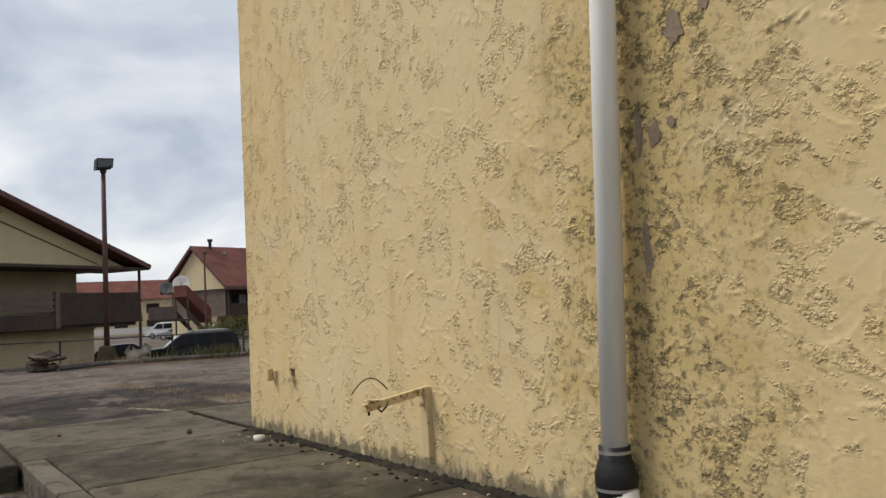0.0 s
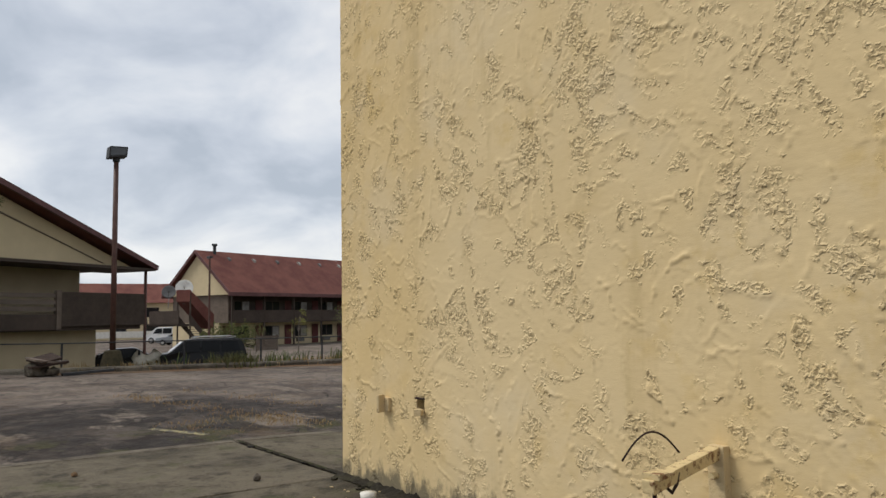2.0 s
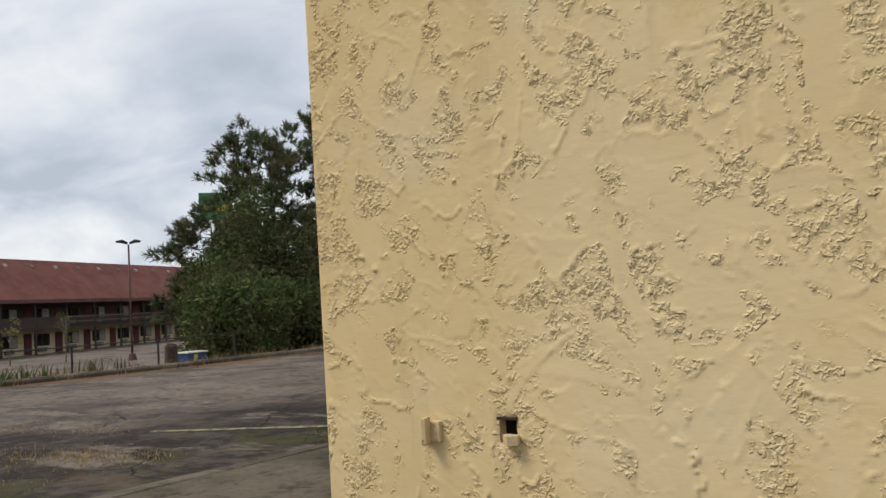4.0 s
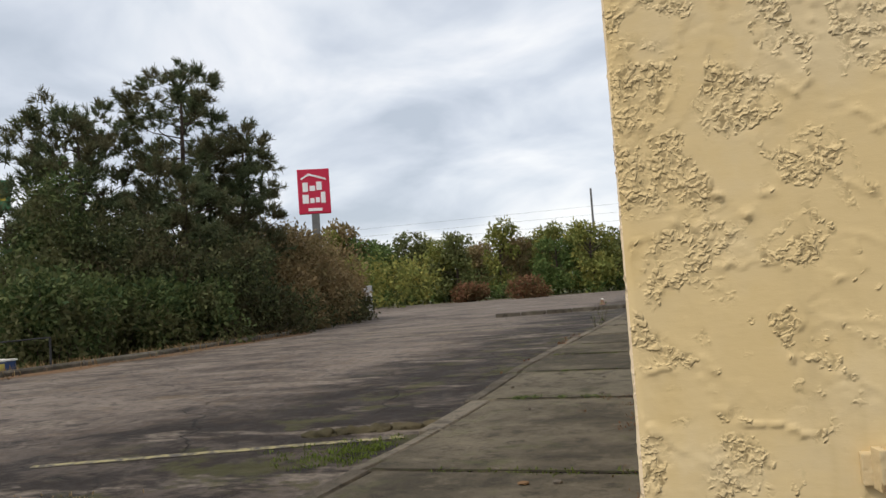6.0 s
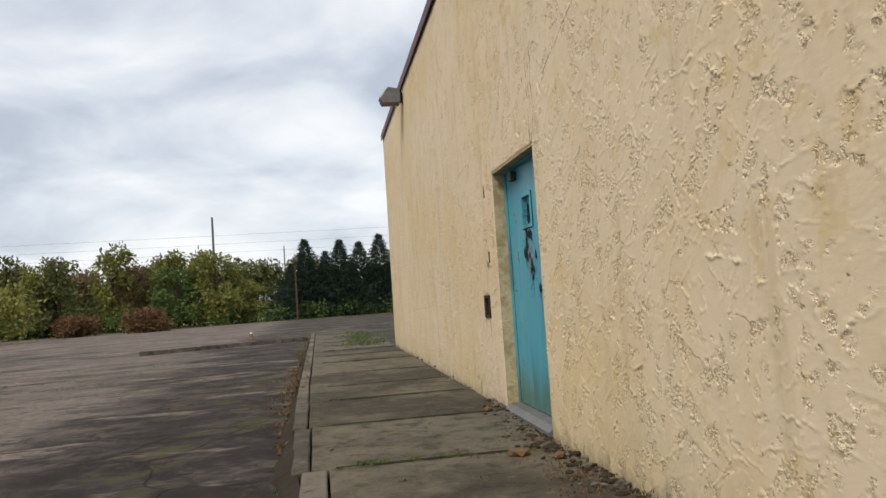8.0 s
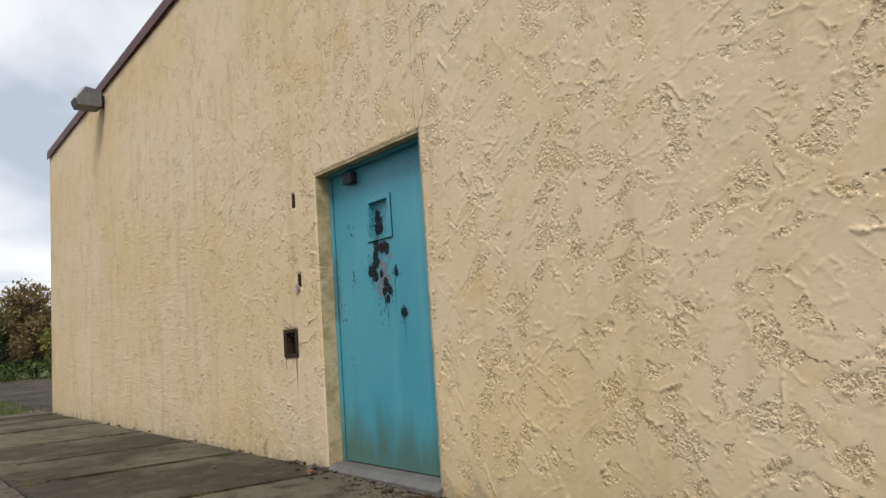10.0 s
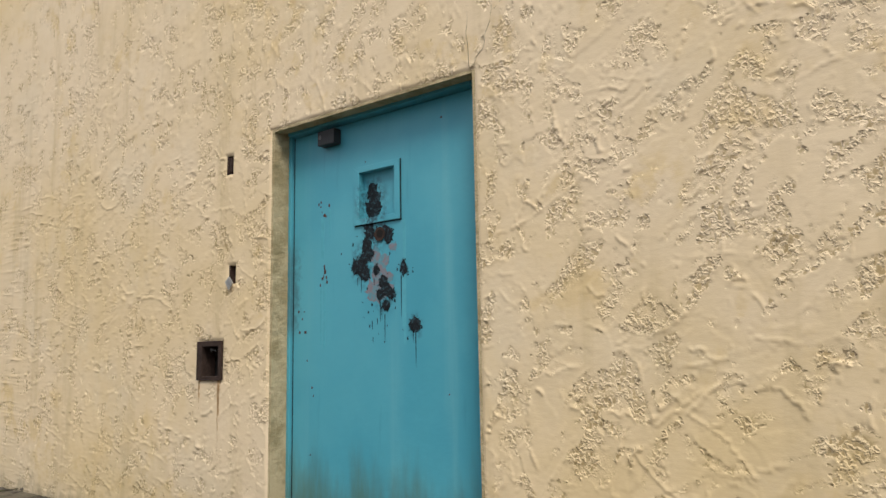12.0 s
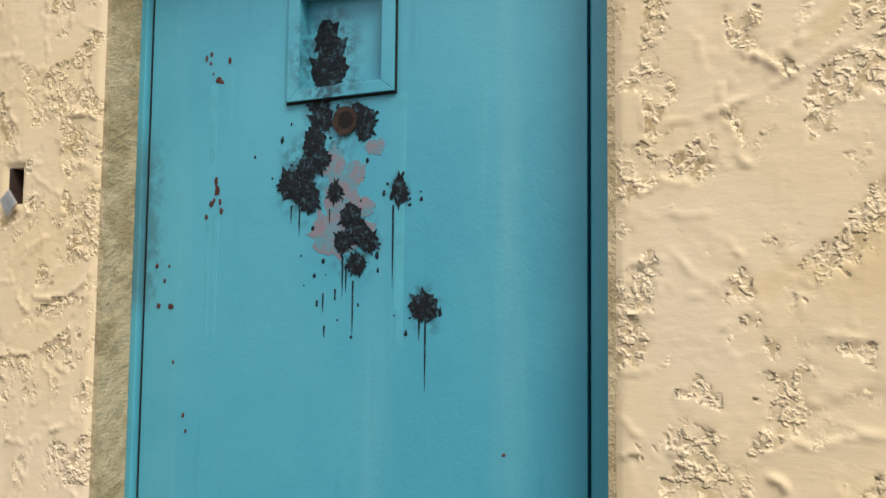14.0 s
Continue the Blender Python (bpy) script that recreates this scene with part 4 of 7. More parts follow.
hole = part("lock_hole", tube([(LX - 0.0065, 5.398, 1.515), (LX + 0.005, 5.398, 1.515)], [0.036, 0.03], 20), RUST, leaf, "rusty ring of a missing lock")
part("bore", tube([(LX - 0.0075, 5.396, 1.517), (LX - 0.006, 5.396, 1.517)], 0.021, 16), HOLLOW, hole)
for y, z, l in ((5.37, 1.12, 0.14), (5.39, 1.16, 0.07), (5.44, 1.30, 0.06), (5.53, 1.31, 0.08), (5.555, 1.31, 0.05), (5.262, 1.30, 0.2), (5.174, 1.03, 0.17), (5.19, 1.03, 0.05), (5.42, 1.10, 0.03), (5.455, 1.09, 0.05), (5.45, 1.01, 0.03), (5.40, 1.18, 0.1)):
    on_door("drip", [(y - 0.0025, z), (y + 0.0025, z), (y + 0.0018, z - l * 0.6), (y, z - l), (y - 0.0018, z - l * 0.6)], 0.0018, TAR)
for y, z, r, st in ((5.845, 1.725, 0.005, 2.4), (5.828, 1.735, 0.005, 1.8), (5.83, 1.71, 0.004, 1.5), (5.765, 1.71, 0.005, 2.2), (5.80, 1.662, 0.009, 1.1), (5.79, 1.655, 0.007, 0.8), (5.82, 1.68, 0.003, 1.5),
                    (5.80, 1.385, 0.006, 2.5), (5.795, 1.36, 0.009, 1.7), (5.785, 1.33, 0.005, 2.0), (5.815, 1.325, 0.008, 1.2), (5.78, 1.305, 0.006, 1.6), (5.83, 1.29, 0.006, 1.5), (5.805, 1.335, 0.004, 2.0),
                    (5.945, 1.05, 0.011, 0.8), (5.99, 1.05, 0.007, 1.3), (5.97, 1.12, 0.005, 1.6), (6.0, 1.16, 0.006, 1.4), (5.955, 1.16, 0.004, 1.2), (5.93, 0.9, 0.004, 1.4), (5.88, 0.72, 0.004, 1.5), (5.89, 0.76, 0.005, 1.6), (5.5, 1.9, 0.004, 1.2), (4.98, 0.74, 0.004, 1.0), (5.0, 2.03, 0.005, 1.2), (5.9, 0.42, 0.004, 1.2)):
    on_door("rust_spot", blot((y, z), r, rnd, 9, st), 0.0025, RUSTSPOT)
for y, z, w, l in ((5.815, 1.65, 0.013, 0.22), (5.76, 1.69, 0.008, 0.15), (5.80, 1.30, 0.012, 0.34), (5.825, 1.28, 0.008, 0.3), (5.24, 1.57, 0.01, 0.6), (5.25, 1.30, 0.008, 0.25)):
    on_door("chalk_run", [(y - w, z), (y + w, z), (y + w * 0.8, z - l), (y - w * 0.7, z - l)], 0.0007, RUN)
# a dark gap line shows along the hinge edge
part("hinge_gap", box((LX - 0.002, L1 + 0.0005, 0.04), (LX + 0.03, L1 + 0.0045, LTOP)), HOLLOW, door)

# ---------------------------------------------------------------- fittings of the west wall
box_hole = thing("intercom_recess", "empty rusty metal box set in the stucco beside the door", "metal box")
a, b, c, d = HOLES[0]
for lo, hi in (((-0.012, a, c), (0.09, a + 0.025, d)), ((-0.012, b - 0.05, c), (0.09, b, d)), ((-0.012, a + 0.025, d - 0.03), (0.09, b - 0.05, d)), ((-0.012, a + 0.025, c), (0.09, b - 0.05, c + 0.022))):
    part("rim", box(lo, hi, 0.003), RUST, box_hole)
part("back", box((0.08, a, c), (0.095, b, d)), HOLLOW, box_hole)
part("wire", tube([(0.08, 6.60, 0.95), (0.02, 6.585, 0.965), (0.0, 6.60, 0.975), (0.02, 6.62, 0.96)], 0.004, 6), GREY_METAL, box_hole)
rnd = random.Random(8)
for y, l, w in ((6.70, 0.16, 0.008), (6.52, 0.34, 0.007), (6.51, 0.2, 0.01)):
    bm = bmesh.new()
    pts = [(y + rnd.uniform(-0.004, 0.004) + (w * (1 - i / 8) if s else -w * (1 - i / 8)), c - l * i / 8) for s in (0, 1) for i in range(9)]
    vv = [bm.verts.new((face_w(*q, 0.0006), *q)) for q in pts]
    for i in range(8):
        bm.faces.new((vv[i], vv[i + 1], vv[i + 10], vv[i + 9]))
    part("rust_run", bm, SILT, wall_west, "thin rust run")
for (a, b, c, d), tab in ((HOLES[1], False), (HOLES[2], True)):
    slot = thing("broken_fixing_hole", "small dark hole broken into stucco beside the door", "wall hole", group="holes beside the door")
    part("back", box((0.06, a, c), (0.07, b, d)), HOLLOW, slot)
    part("lip", box((0.004, b - 0.012, c), (0.06, b - 0.001, d)), RUST, slot)
    if tab:
        part("bent_tab", prism([(6.385, 1.335), (6.42, 1.375), (6.455, 1.345), (6.42, 1.295)], -0.02, -0.012, 0, bevel=0.002), STEEL, slot, "bent bare metal tab")
    else:
        part("bent_tab", box((-0.004, a + 0.008, c + 0.01), (0.03, a + 0.02, d - 0.015), 0.002), RUST, slot)

flood = thing("wall_floodlight", "grey box floodlight fixed high on the stucco", "floodlight")
body = part("housing", prism([(-0.05, 4.66), (-0.26, 4.70), (-0.40, 4.50), (-0.36, 4.42), (-0.05, 4.42)], 12.2, 12.5, 1, bevel=0.012), GREY_METAL, flood)
part("lens", prism([(-0.385, 4.51), (-0.27, 4.68), (-0.29, 4.70), (-0.41, 4.52)], 12.215, 12.485, 1), LENS, body)
part("mount", box((-0.06, 12.28, 4.46), (0.02, 12.42, 4.62), 0.008), DARK_METAL, flood)
# a fine crack climbs from the corner of the opening
crack = random.Random(4)
for pts in (((4.73, 2.16), (4.66, 2.24), (4.60, 2.4), (4.62, 2.6), (4.60, 2.9)), ((4.74, 2.17), (4.74, 2.5), (4.735, 2.9)), ((4.60, 2.4), (4.2, 2.62), (3.7, 2.8), (3.1, 2.95))):
    path = []
    for (y0, z0), (y1, z1) in zip(pts, pts[1:]):
        for i in range(6):
            f = i / 6
            y, z = y0 + (y1 - y0) * f + crack.uniform(-0.008, 0.008), z0 + (z1 - z0) * f + crack.uniform(-0.008, 0.008)
            path.append((face_w(y, z, -0.0012), y, z))
    part("crack", tube(path, 0.001, 4), HOLLOW, wall_west, "fine dark crack")

# ---------------------------------------------------------------- fittings of the south wall
pipe = thing("downpipe", "off-white painted downpipe with a black rubber coupling", "downpipe")
PX, PY = 3.825, -0.085
part("pipe", tube([(PX + 0.2, PY, 4.6), (PX + 0.085, PY, 2.0), (PX, PY, 0.33)], 0.051, 24), PIPE, pipe, smooth=True)
col = part("coupling", tube([(PX, PY, 0.36), (PX, PY, 0.31), (PX, PY, 0.3), (PX, PY, 0.255), (PX, PY, 0.19), (PX, PY, 0.18), (PX, PY, 0.16)], [0.061, 0.062, 0.068, 0.082, 0.082, 0.076, 0.074], 28), RUBBER, pipe, "black rubber sleeve coupling", smooth=True)
for z, r in ((0.333, 0.0635), (0.197, 0.0835)):
    part("clamp", tube([(PX, PY, z), (PX, PY, z + 0.012)], r, 28), STEEL, col, "steel hose clamp")
part("drain_stub", tube([(PX + 0.015, PY, 0.2), (PX + 0.02, PY, 0.0)], 0.07, 24), WHITE, pipe, "dirty white drain stub", smooth=True)
# grey patches of lost paint beside the pipe
CEMENT = plain("bared_cement", (0.24, 0.18, 0.125), 0.9, vary=0.3, scale=30, bump=0.004)
rnd = random.Random(21)
for x, z, r, st in ((4.17, 1.9, 0.035, 2.0), (4.05, 1.53, 0.03, 1.6), (4.13, 1.56, 0.02, 1.3), (4.12, 1.18, 0.014, 1.5), (3.98, 1.1, 0.02, 6.0), (3.98, 1.55, 0.018, 5.0), (3.70, 1.2, 0.012, 2.0), (4.3, 1.95, 0.025, 1.2)):
    o = blot((x, z), r, rnd, 15, st)
    bm = bmesh.new()
    bm.faces.new([bm.verts.new((p, face_s(x, z, 0.0015), q)) for p, q in o])
    part("bare_patch", bm, CEMENT, wall_south, "patch of bared grey cement")

arm = thing("wall_bracket", "cream-painted rusty metal bracket arm on the stucco", "bracket")
post = part("upright", box((2.44, -0.034, 0.13), (2.50, 0.002, 0.50), 0.004), CREAM_BAR, arm)
bar = part("arm", prism([(2.445, -0.012), (2.485, -0.012), (2.545, -0.43), (2.505, -0.43)], 0.462, 0.5, 2, bevel=0.003), PAINTED_BAR, arm)
bar.matrix_local = Matrix.Translation((0, -0.012, 0.48)) @ Matrix.Rotation(radians(6), 4, "X") @ Matrix.Translation((0, 0.012, -0.48))
bm = bmesh.new()
for i, y in enumerate((-0.36, -0.385, -0.41)):
    box((2.50, y - 0.009, 0.5), (2.56, y + 0.009, 0.512 + 0.003 * i), 0.002, bm)
part("wrapping", bm, PAINTED_BAR, bar, "wire wound round the arm")
part("wire", tube([(2.53 - 0.065 * f, -0.29 - 0.17 * f, 0.48 + 0.1 * math.sin(math.pi * (0.12 + 0.8 * f))) for f in [i / 14 for i in range(15)]], 0.003, 8), RUST, arm, "stiff rusty wire loop", smooth=True)
part("wire", tube([(2.53, -0.37, 0.47), (2.52, -0.36, 0.44), (2.53, -0.33, 0.41), (2.525, -0.30, 0.43), (2.52, -0.285, 0.46)], 0.005, 8), RUST, arm, smooth=True)
part("bolt", tube([(2.47, -0.036, 0.41), (2.47, -0.06, 0.41)], 0.012, 8), PAINTED_BAR, arm)
part("bolt", tube([(2.525, -0.40, 0.46), (2.525, -0.40, 0.40)], 0.006, 8), RUST, arm)

stub = thing("cut_pipe_stub", "painted-over stub of a cut metal pipe in stucco", "pipe stub")
part("plate", box((0.47, -0.022, 0.435), (0.545, 0.004, 0.505), 0.004), CREAM_BAR, stub)
part("tab", prism([(0.49, -0.02), (0.51, -0.02), (0.515, -0.06), (0.50, -0.065)], 0.43, 0.52, 2, bevel=0.003), CREAM_BAR, stub)
socket = thing("broken_outlet_box", "torn metal outlet box in stucco, half open", "outlet box")
part("back", box((0.765, 0.05, 0.44), (0.83, 0.06, 0.52)), HOLLOW, socket)
part("torn_flap", prism([(0.79, 0.0), (0.845, -0.006), (0.85, -0.03), (0.82, -0.05), (0.79, -0.02)], 0.44, 0.472, 2, bevel=0.003), CREAM_BAR, socket)
part("rim", box((0.762, -0.006, 0.515), (0.835, 0.05, 0.524), 0.002), RUST, socket)

# ---------------------------------------------------------------- concrete walk
rnd = random.Random(31)


def slab(name, x0, x1, y0, y1, host, z_of, thick=0.25, nx=3, ny=3, mat=CONCRETE, g=0.009):
    """A concrete bay with rounded, slightly chipped edges that follows the fall of the ground."""
    bm = bmesh.new()
    tx = [x0 + g, x0 + g + 0.012] + [x0 + (x1 - x0) * i / nx for i in range(1, nx)] + [x1 - g - 0.012, x1 - g]
    ty = [y0 + g, y0 + g + 0.012] + [y0 + (y1 - y0) * i / ny for i in range(1, ny)] + [y1 - g - 0.012, y1 - g]
    tilt = rnd.uniform(-0.006, 0.006)
    top = []
    for j, y in enumerate(ty):
        r = []
        for i, x in enumerate(tx):
            edge = i in (0, len(tx) - 1) or j in (0, len(ty) - 1)
            z = z_of(y) + tilt * (y - y0) / max(0.3, y1 - y0) + 0.003 * noise.noise((x * 2, y * 2, 3)) - (0.008 + rnd.uniform(0, 0.006) if edge else 0)
            jx = rnd.uniform(-0.004, 0.004) if edge else 0
            r.append(bm.verts.new((x + jx, y + jx, z)))
        top.append(r)
    for j in range(len(ty) - 1):
        for i in range(len(tx) - 1):
            bm.faces.new((top[j][i], top[j][i + 1], top[j + 1][i + 1], top[j + 1][i]))
    rim = [top[0][i] for i in range(len(tx))] + [top[j][-1] for j in range(1, len(ty))] + [top[-1][i] for i in range(len(tx) - 2, -1, -1)] + [top[j][0] for j in range(len(ty) - 2, 0, -1)]
    low = [bm.verts.new((v.co.x, v.co.y, v.co.z - thick)) for v in rim]
    for i in range(len(rim)):
        j = (i + 1) % len(rim)
        bm.faces.new((rim[i], low[i], low[j], rim[j]))
    bmesh.ops.recalc_face_normals(bm, faces=bm.faces)
    return part(name, bm, mat, host, smooth=False)


walkway = thing("pavement", "mossy concrete walk in bays beside the building", "pavement", kind="structure")
part("bed", box((-1.6, -1.55, -0.6), (-0.02, 27.0, -0.085)), DIRT, walkway)


def kerb_line(y):
    """Outer edge of the walk along the west wall, which leans out a little as it goes."""
    return lerp_table(y, ((-4, -1.80), (0, -1.74), (2.0, -1.72), (3.6, -1.82), (4.8, -1.90), (6.5, -1.94), (9, -1.96), (30, -1.93)))


joints = [-1.6, 0.02, 1.89, 4.42, 5.98, 7.56, 8.9, 10.6, 12.7, 14.3, 15.9, 17.5, 19.1, 20.7, 22.3, 23.9, 25.5, 27.0]
for y0, y1 in zip(joints, joints[1:]):
    k = kerb_line((y0 + y1) / 2)
    slab("paving_slab", k + 0.135, -0.03 if y0 > -0.1 else 0.0, y0, y1, walkway, walk_z)
    if y0 > -0.1:
        for a, b in ((y0, (y0 + y1) / 2), ((y0 + y1) / 2, y1)):
            slab("kerb_stone", kerb_line((a + b) / 2), k + 0.135, a, b, walkway, walk_z, 0.5, 1, 3, KERBSTONE, 0.004)
    else:
        slab("kerb_stone", k, k + 0.135, y0, y1, walkway, walk_z, 0.5, 1, 3, KERBSTONE, 0.004)
south_joints = (0.0, 1.27, 2.75, 4.25, 5.75, 7.25, 8.75)
for x0, x1 in zip(south_joints, south_joints[1:]):
    slab("paving_slab", x0, x1, -1.45, -0.03, walkway, walk_z)
    slab("kerb_stone", x0, x1, -1.6, -1.45, walkway, walk_z, 0.5, 3, 1, KERBSTONE, 0.004)
slab("paving_slab", -1.8, 0.04, -3.2, -1.61, walkway, lambda y: walk_z(y) - 0.004, 0.4)
part("bed", box((0.0, -1.5, -0.6), (8.7, -0.02, -0.06)), DIRT, walkway)

# wet black dirt, thin and broken, where the south wall meets its walk
bm = bmesh.new()
prev = None
for i in range(350):
    x = i * 0.02
    w = max(0.008, 0.03 + 0.05 * noise.noise((x * 2.1, 4, 1)) + 0.03 * noise.noise((x * 17, 1, 1)))
    z = walk_z(0)
    row = [bm.verts.new(c) for c in ((x, 0.0, z + 0.022 + 0.022 * noise.noise((x * 23, 2, 2))), (x, -0.02 - w * 0.5, z + 0.012 + 0.008 * noise.noise((x * 19, 5, 2))), (x, -0.025 - w, z - 0.003))]
    if prev:
        for k in range(2):
            bm.faces.new((prev[k], row[k], row[k + 1], prev[k + 1]))
    prev = row
for i in range(150):
    x = rnd.uniform(0, 6.5)
    rock(bm, (x, -0.02 - abs(rnd.gauss(0.03, 0.06)), walk_z(0) + 0.003), rnd.uniform(0.004, 0.02), rnd, 0.5)
tagged(part("gutter_dirt", bm, soil("wet_black_dirt", (0.016, 0.014, 0.011), (0.035, 0.03, 0.022), (0.055, 0.05, 0.03)), None, "black wet dirt along the foot of the wall"), category="dirt", kind="stuff")
bm = bmesh.new()
for i in range(34):
    x = rnd.uniform(0.2, 5.5)
    rock(bm, (x, -0.05 - abs(rnd.gauss(0.0, 0.16)), walk_z(0) + 0.003), rnd.uniform(0.003, 0.011), rnd, 0.5)
tagged(part("paint_flakes", bm, CREAM_BAR, None, "pale flakes of fallen paint and stucco"), category="flakes", kind="stuff")
# broken mortar along the foot of the west wall
bm = bmesh.new()
for i in range(150):
    y = rnd.uniform(1.2, 6.6)
    w = 0.1 + 0.16 * math.exp(-((y - 4.3) / 1.1) ** 2)
    rock(bm, (-abs(rnd.gauss(0.02, w * 0.7)), y, walk_z(y) + 0.004), rnd.uniform(0.008, 0.038), rnd, 0.5)
for i in range(30):
    y = rnd.uniform(7, 16)
    rock(bm, (-abs(rnd.gauss(0.0, 0.05)), y, walk_z(y) + 0.004), rnd.uniform(0.01, 0.03), rnd, 0.5)
tagged(part("mortar_rubble", bm, RUBBLE, None, "crumbled mortar along the foot of the wall"), category="rubble", kind="stuff")
for x, y, s, f in ((-0.376, 4.256, 0.085, 0.35), (-0.204, 5.974, 0.05, 0.6), (-0.16, 4.05, 0.05, 0.6), (-0.25, 4.5, 0.035, 0.6), (-0.1, 3.7, 0.05, 0.5), (-0.75, 4.62, 0.022, 0.5), (-0.85, 5.5, 0.02, 0.5), (-0.55, 6.9, 0.025, 0.5), (-1.62, 5.0, 0.025, 0.7), (-1.2, 3.9, 0.018, 0.7), (-0.7, 1.62, 0.035, 0.35), (-0.55, 1.66, 0.03, 0.35), (-0.2, -0.42, 0.035, 0.6), (-1.0, -1.2, 0.03, 0.6)):
    stone = part("loose_stone", rock(bmesh.new(), (x, y, walk_z(y) + s * f * 0.7), s, rnd, f), RUBBLE if rnd.random() < 0.6 else DIRT, None)
    tagged(stone, "dull grey-brown broken stone lying on the walk", "stone", "stones on the walk")
cup = thing("plastic_cap", "dirty white plastic cap lying on the walk", "plastic cap", pose(0.62, -0.19, walk_z(0) + 0.002) @ Matrix.Diagonal((0.75, 0.75, 0.8, 1)))
part("rim", tube([(0, 0, 0.0), (0, 0, 0.045), (0, 0, 0.05), (0, 0, 0.045), (0, 0, 0.02)], [0.05, 0.055, 0.051, 0.045, 0.044], 20), WHITE, cup, smooth=True)
part("soil", tube([(0, 0, 0.018), (0, 0, 0.024)], 0.044, 16), DIRT, cup)
bit = part("pipe_offcut", tube([(-0.07, 1.75, walk_z(1.75) + 0.03), (-0.05, 2.02, walk_z(2.0) + 0.035)], [0.03, 0.026], 10), WHITE, None)
tagged(bit, "weathered white pipe offcut against the wall", "pipe offcut")


# ---------------------------------------------------------------- plants near by
def blades(name, spots, count, height, spread, mat, label, category, seed, lean=0.5, width=0.006):
    """Tufts of grass or moss: bent tapering blades."""
    r = random.Random(seed)
    V, F = [], []
    for sx, sy, sz, k in spots:
        for _ in range(int(count * k)):
            x, y = sx + r.gauss(0, spread), sy + r.gauss(0, spread)
            a = r.uniform(0, 6.3)
            h = height * r.uniform(0.35, 1.15)
            dx, dy = math.cos(a), math.sin(a)
            ln = r.uniform(0, lean) * h
            w = width * r.uniform(0.6, 1.3)
            b = len(V)
            V += [(x - dy * w, y + dx * w, sz), (x + dy * w, y - dx * w, sz), (x + dx * ln * 0.4 + dy * w * 0.7, y + dy * ln * 0.4 - dx * w * 0.7, sz + h * 0.6), (x + dx * ln * 0.4 - dy * w * 0.7, y + dy * ln * 0.4 + dx * w * 0.7, sz + h * 0.6), (x + dx * ln, y + dy * ln, sz + h)]
            F += [(b, b + 1, b + 2, b + 3), (b + 3, b + 2, b + 4)]
    return tagged(raw(name, V, F, mat), label, category, kind="stuff")


r = random.Random(3)
moss = []
for y0 in (1.89, 4.42, 5.98, 7.56, 8.9):
    for _ in range(26):
        f = r.random()
        x = -1.7 + 1.65 * f
        if noise.noise((x * 1.7, y0 * 3.1, 0.5)) > -0.05:
            moss.append((x, y0 + r.gauss(0, 0.006), walk_z(y0) - 0.006, r.uniform(0.3, 1.0)))
for _ in range(70):
    y = r.uniform(2.2, 9)
    moss.append((kerb_line(y) - abs(r.gauss(0, 0.05)), y, lot_z(-2, y) + 0.0, r.uniform(0.4, 1.4)))
for _ in range(130):
    moss.append((-2.05 - abs(r.gauss(0, 0.3)), 2.95 + r.gauss(0, 0.22), lot_z(-2, 3), r.uniform(0.3, 1.0)))
for _ in range(16):
    moss.append((-0.04 - abs(r.gauss(0, 0.02)), r.uniform(1.5, 3.0), walk_z(2), r.uniform(0.4, 1.0)))
blades("moss", moss, 22, 0.022, 0.035, MOSS, "bright green moss in the joints of the walk", "moss", 41, 0.9, 0.004)
grass = [(-1.4 + r.gauss(0, 0.12), 4.46, walk_z(4.3), 1) for _ in range(6)] + [(-0.9 + r.gauss(0, 0.3), 4.44, walk_z(4.4), 0.6) for _ in range(5)] + [(-1.95, r.uniform(4.4, 8), lot_z(-2, 6), 0.8) for _ in range(14)]
blades("joint_grass", grass, 40, 0.028, 0.035, LEAF_GREEN, "short green grass growing from the joints", "grass", 42, 0.8, 0.003)
dry = [(x, 1.25 + 0.1 * (x + 5) + r.gauss(0, 0.09), lot_z(x, 1.2), r.uniform(0.4, 1)) for x in [r.uniform(-8.5, -3.3) for _ in range(60)]] + [(x, 2.3 + 0.08 * (x + 5) + r.gauss(0, 0.1), lot_z(x, 2.3), r.uniform(0.3, 0.8)) for x in [r.uniform(-9, -5) for _ in range(30)]] + [(-3.9 + r.gauss(0, 0.4), 0.5 + r.gauss(0, 0.12), lot_z(-4, 1), 0.7) for _ in range(14)]
dry += [(-4.25 + r.gauss(0, 0.35), 1.35 + r.gauss(0, 0.2), lot_z(-4, 1), 1) for _ in range(16)] + [(-2.05 - abs(r.gauss(0, 0.08)), r.uniform(8.2, 13.5), lot_z(-2, 11), 0.8) for _ in range(26)]
blades("dry_grass", dry, 22, 0.03, 0.13, DRY, "tan dead grass in cracks of the asphalt", "dry grass", 43, 1.3, 0.004)
blades("verge_grass", [(-0.5 + r.gauss(0, 0.25), r.uniform(16.8, 24), 0.0, 1) for _ in range(60)], 26, 0.09, 0.15, LEAF_GREEN, "thin green grass beside the far corner", "grass", 44, 0.8, 0.006)


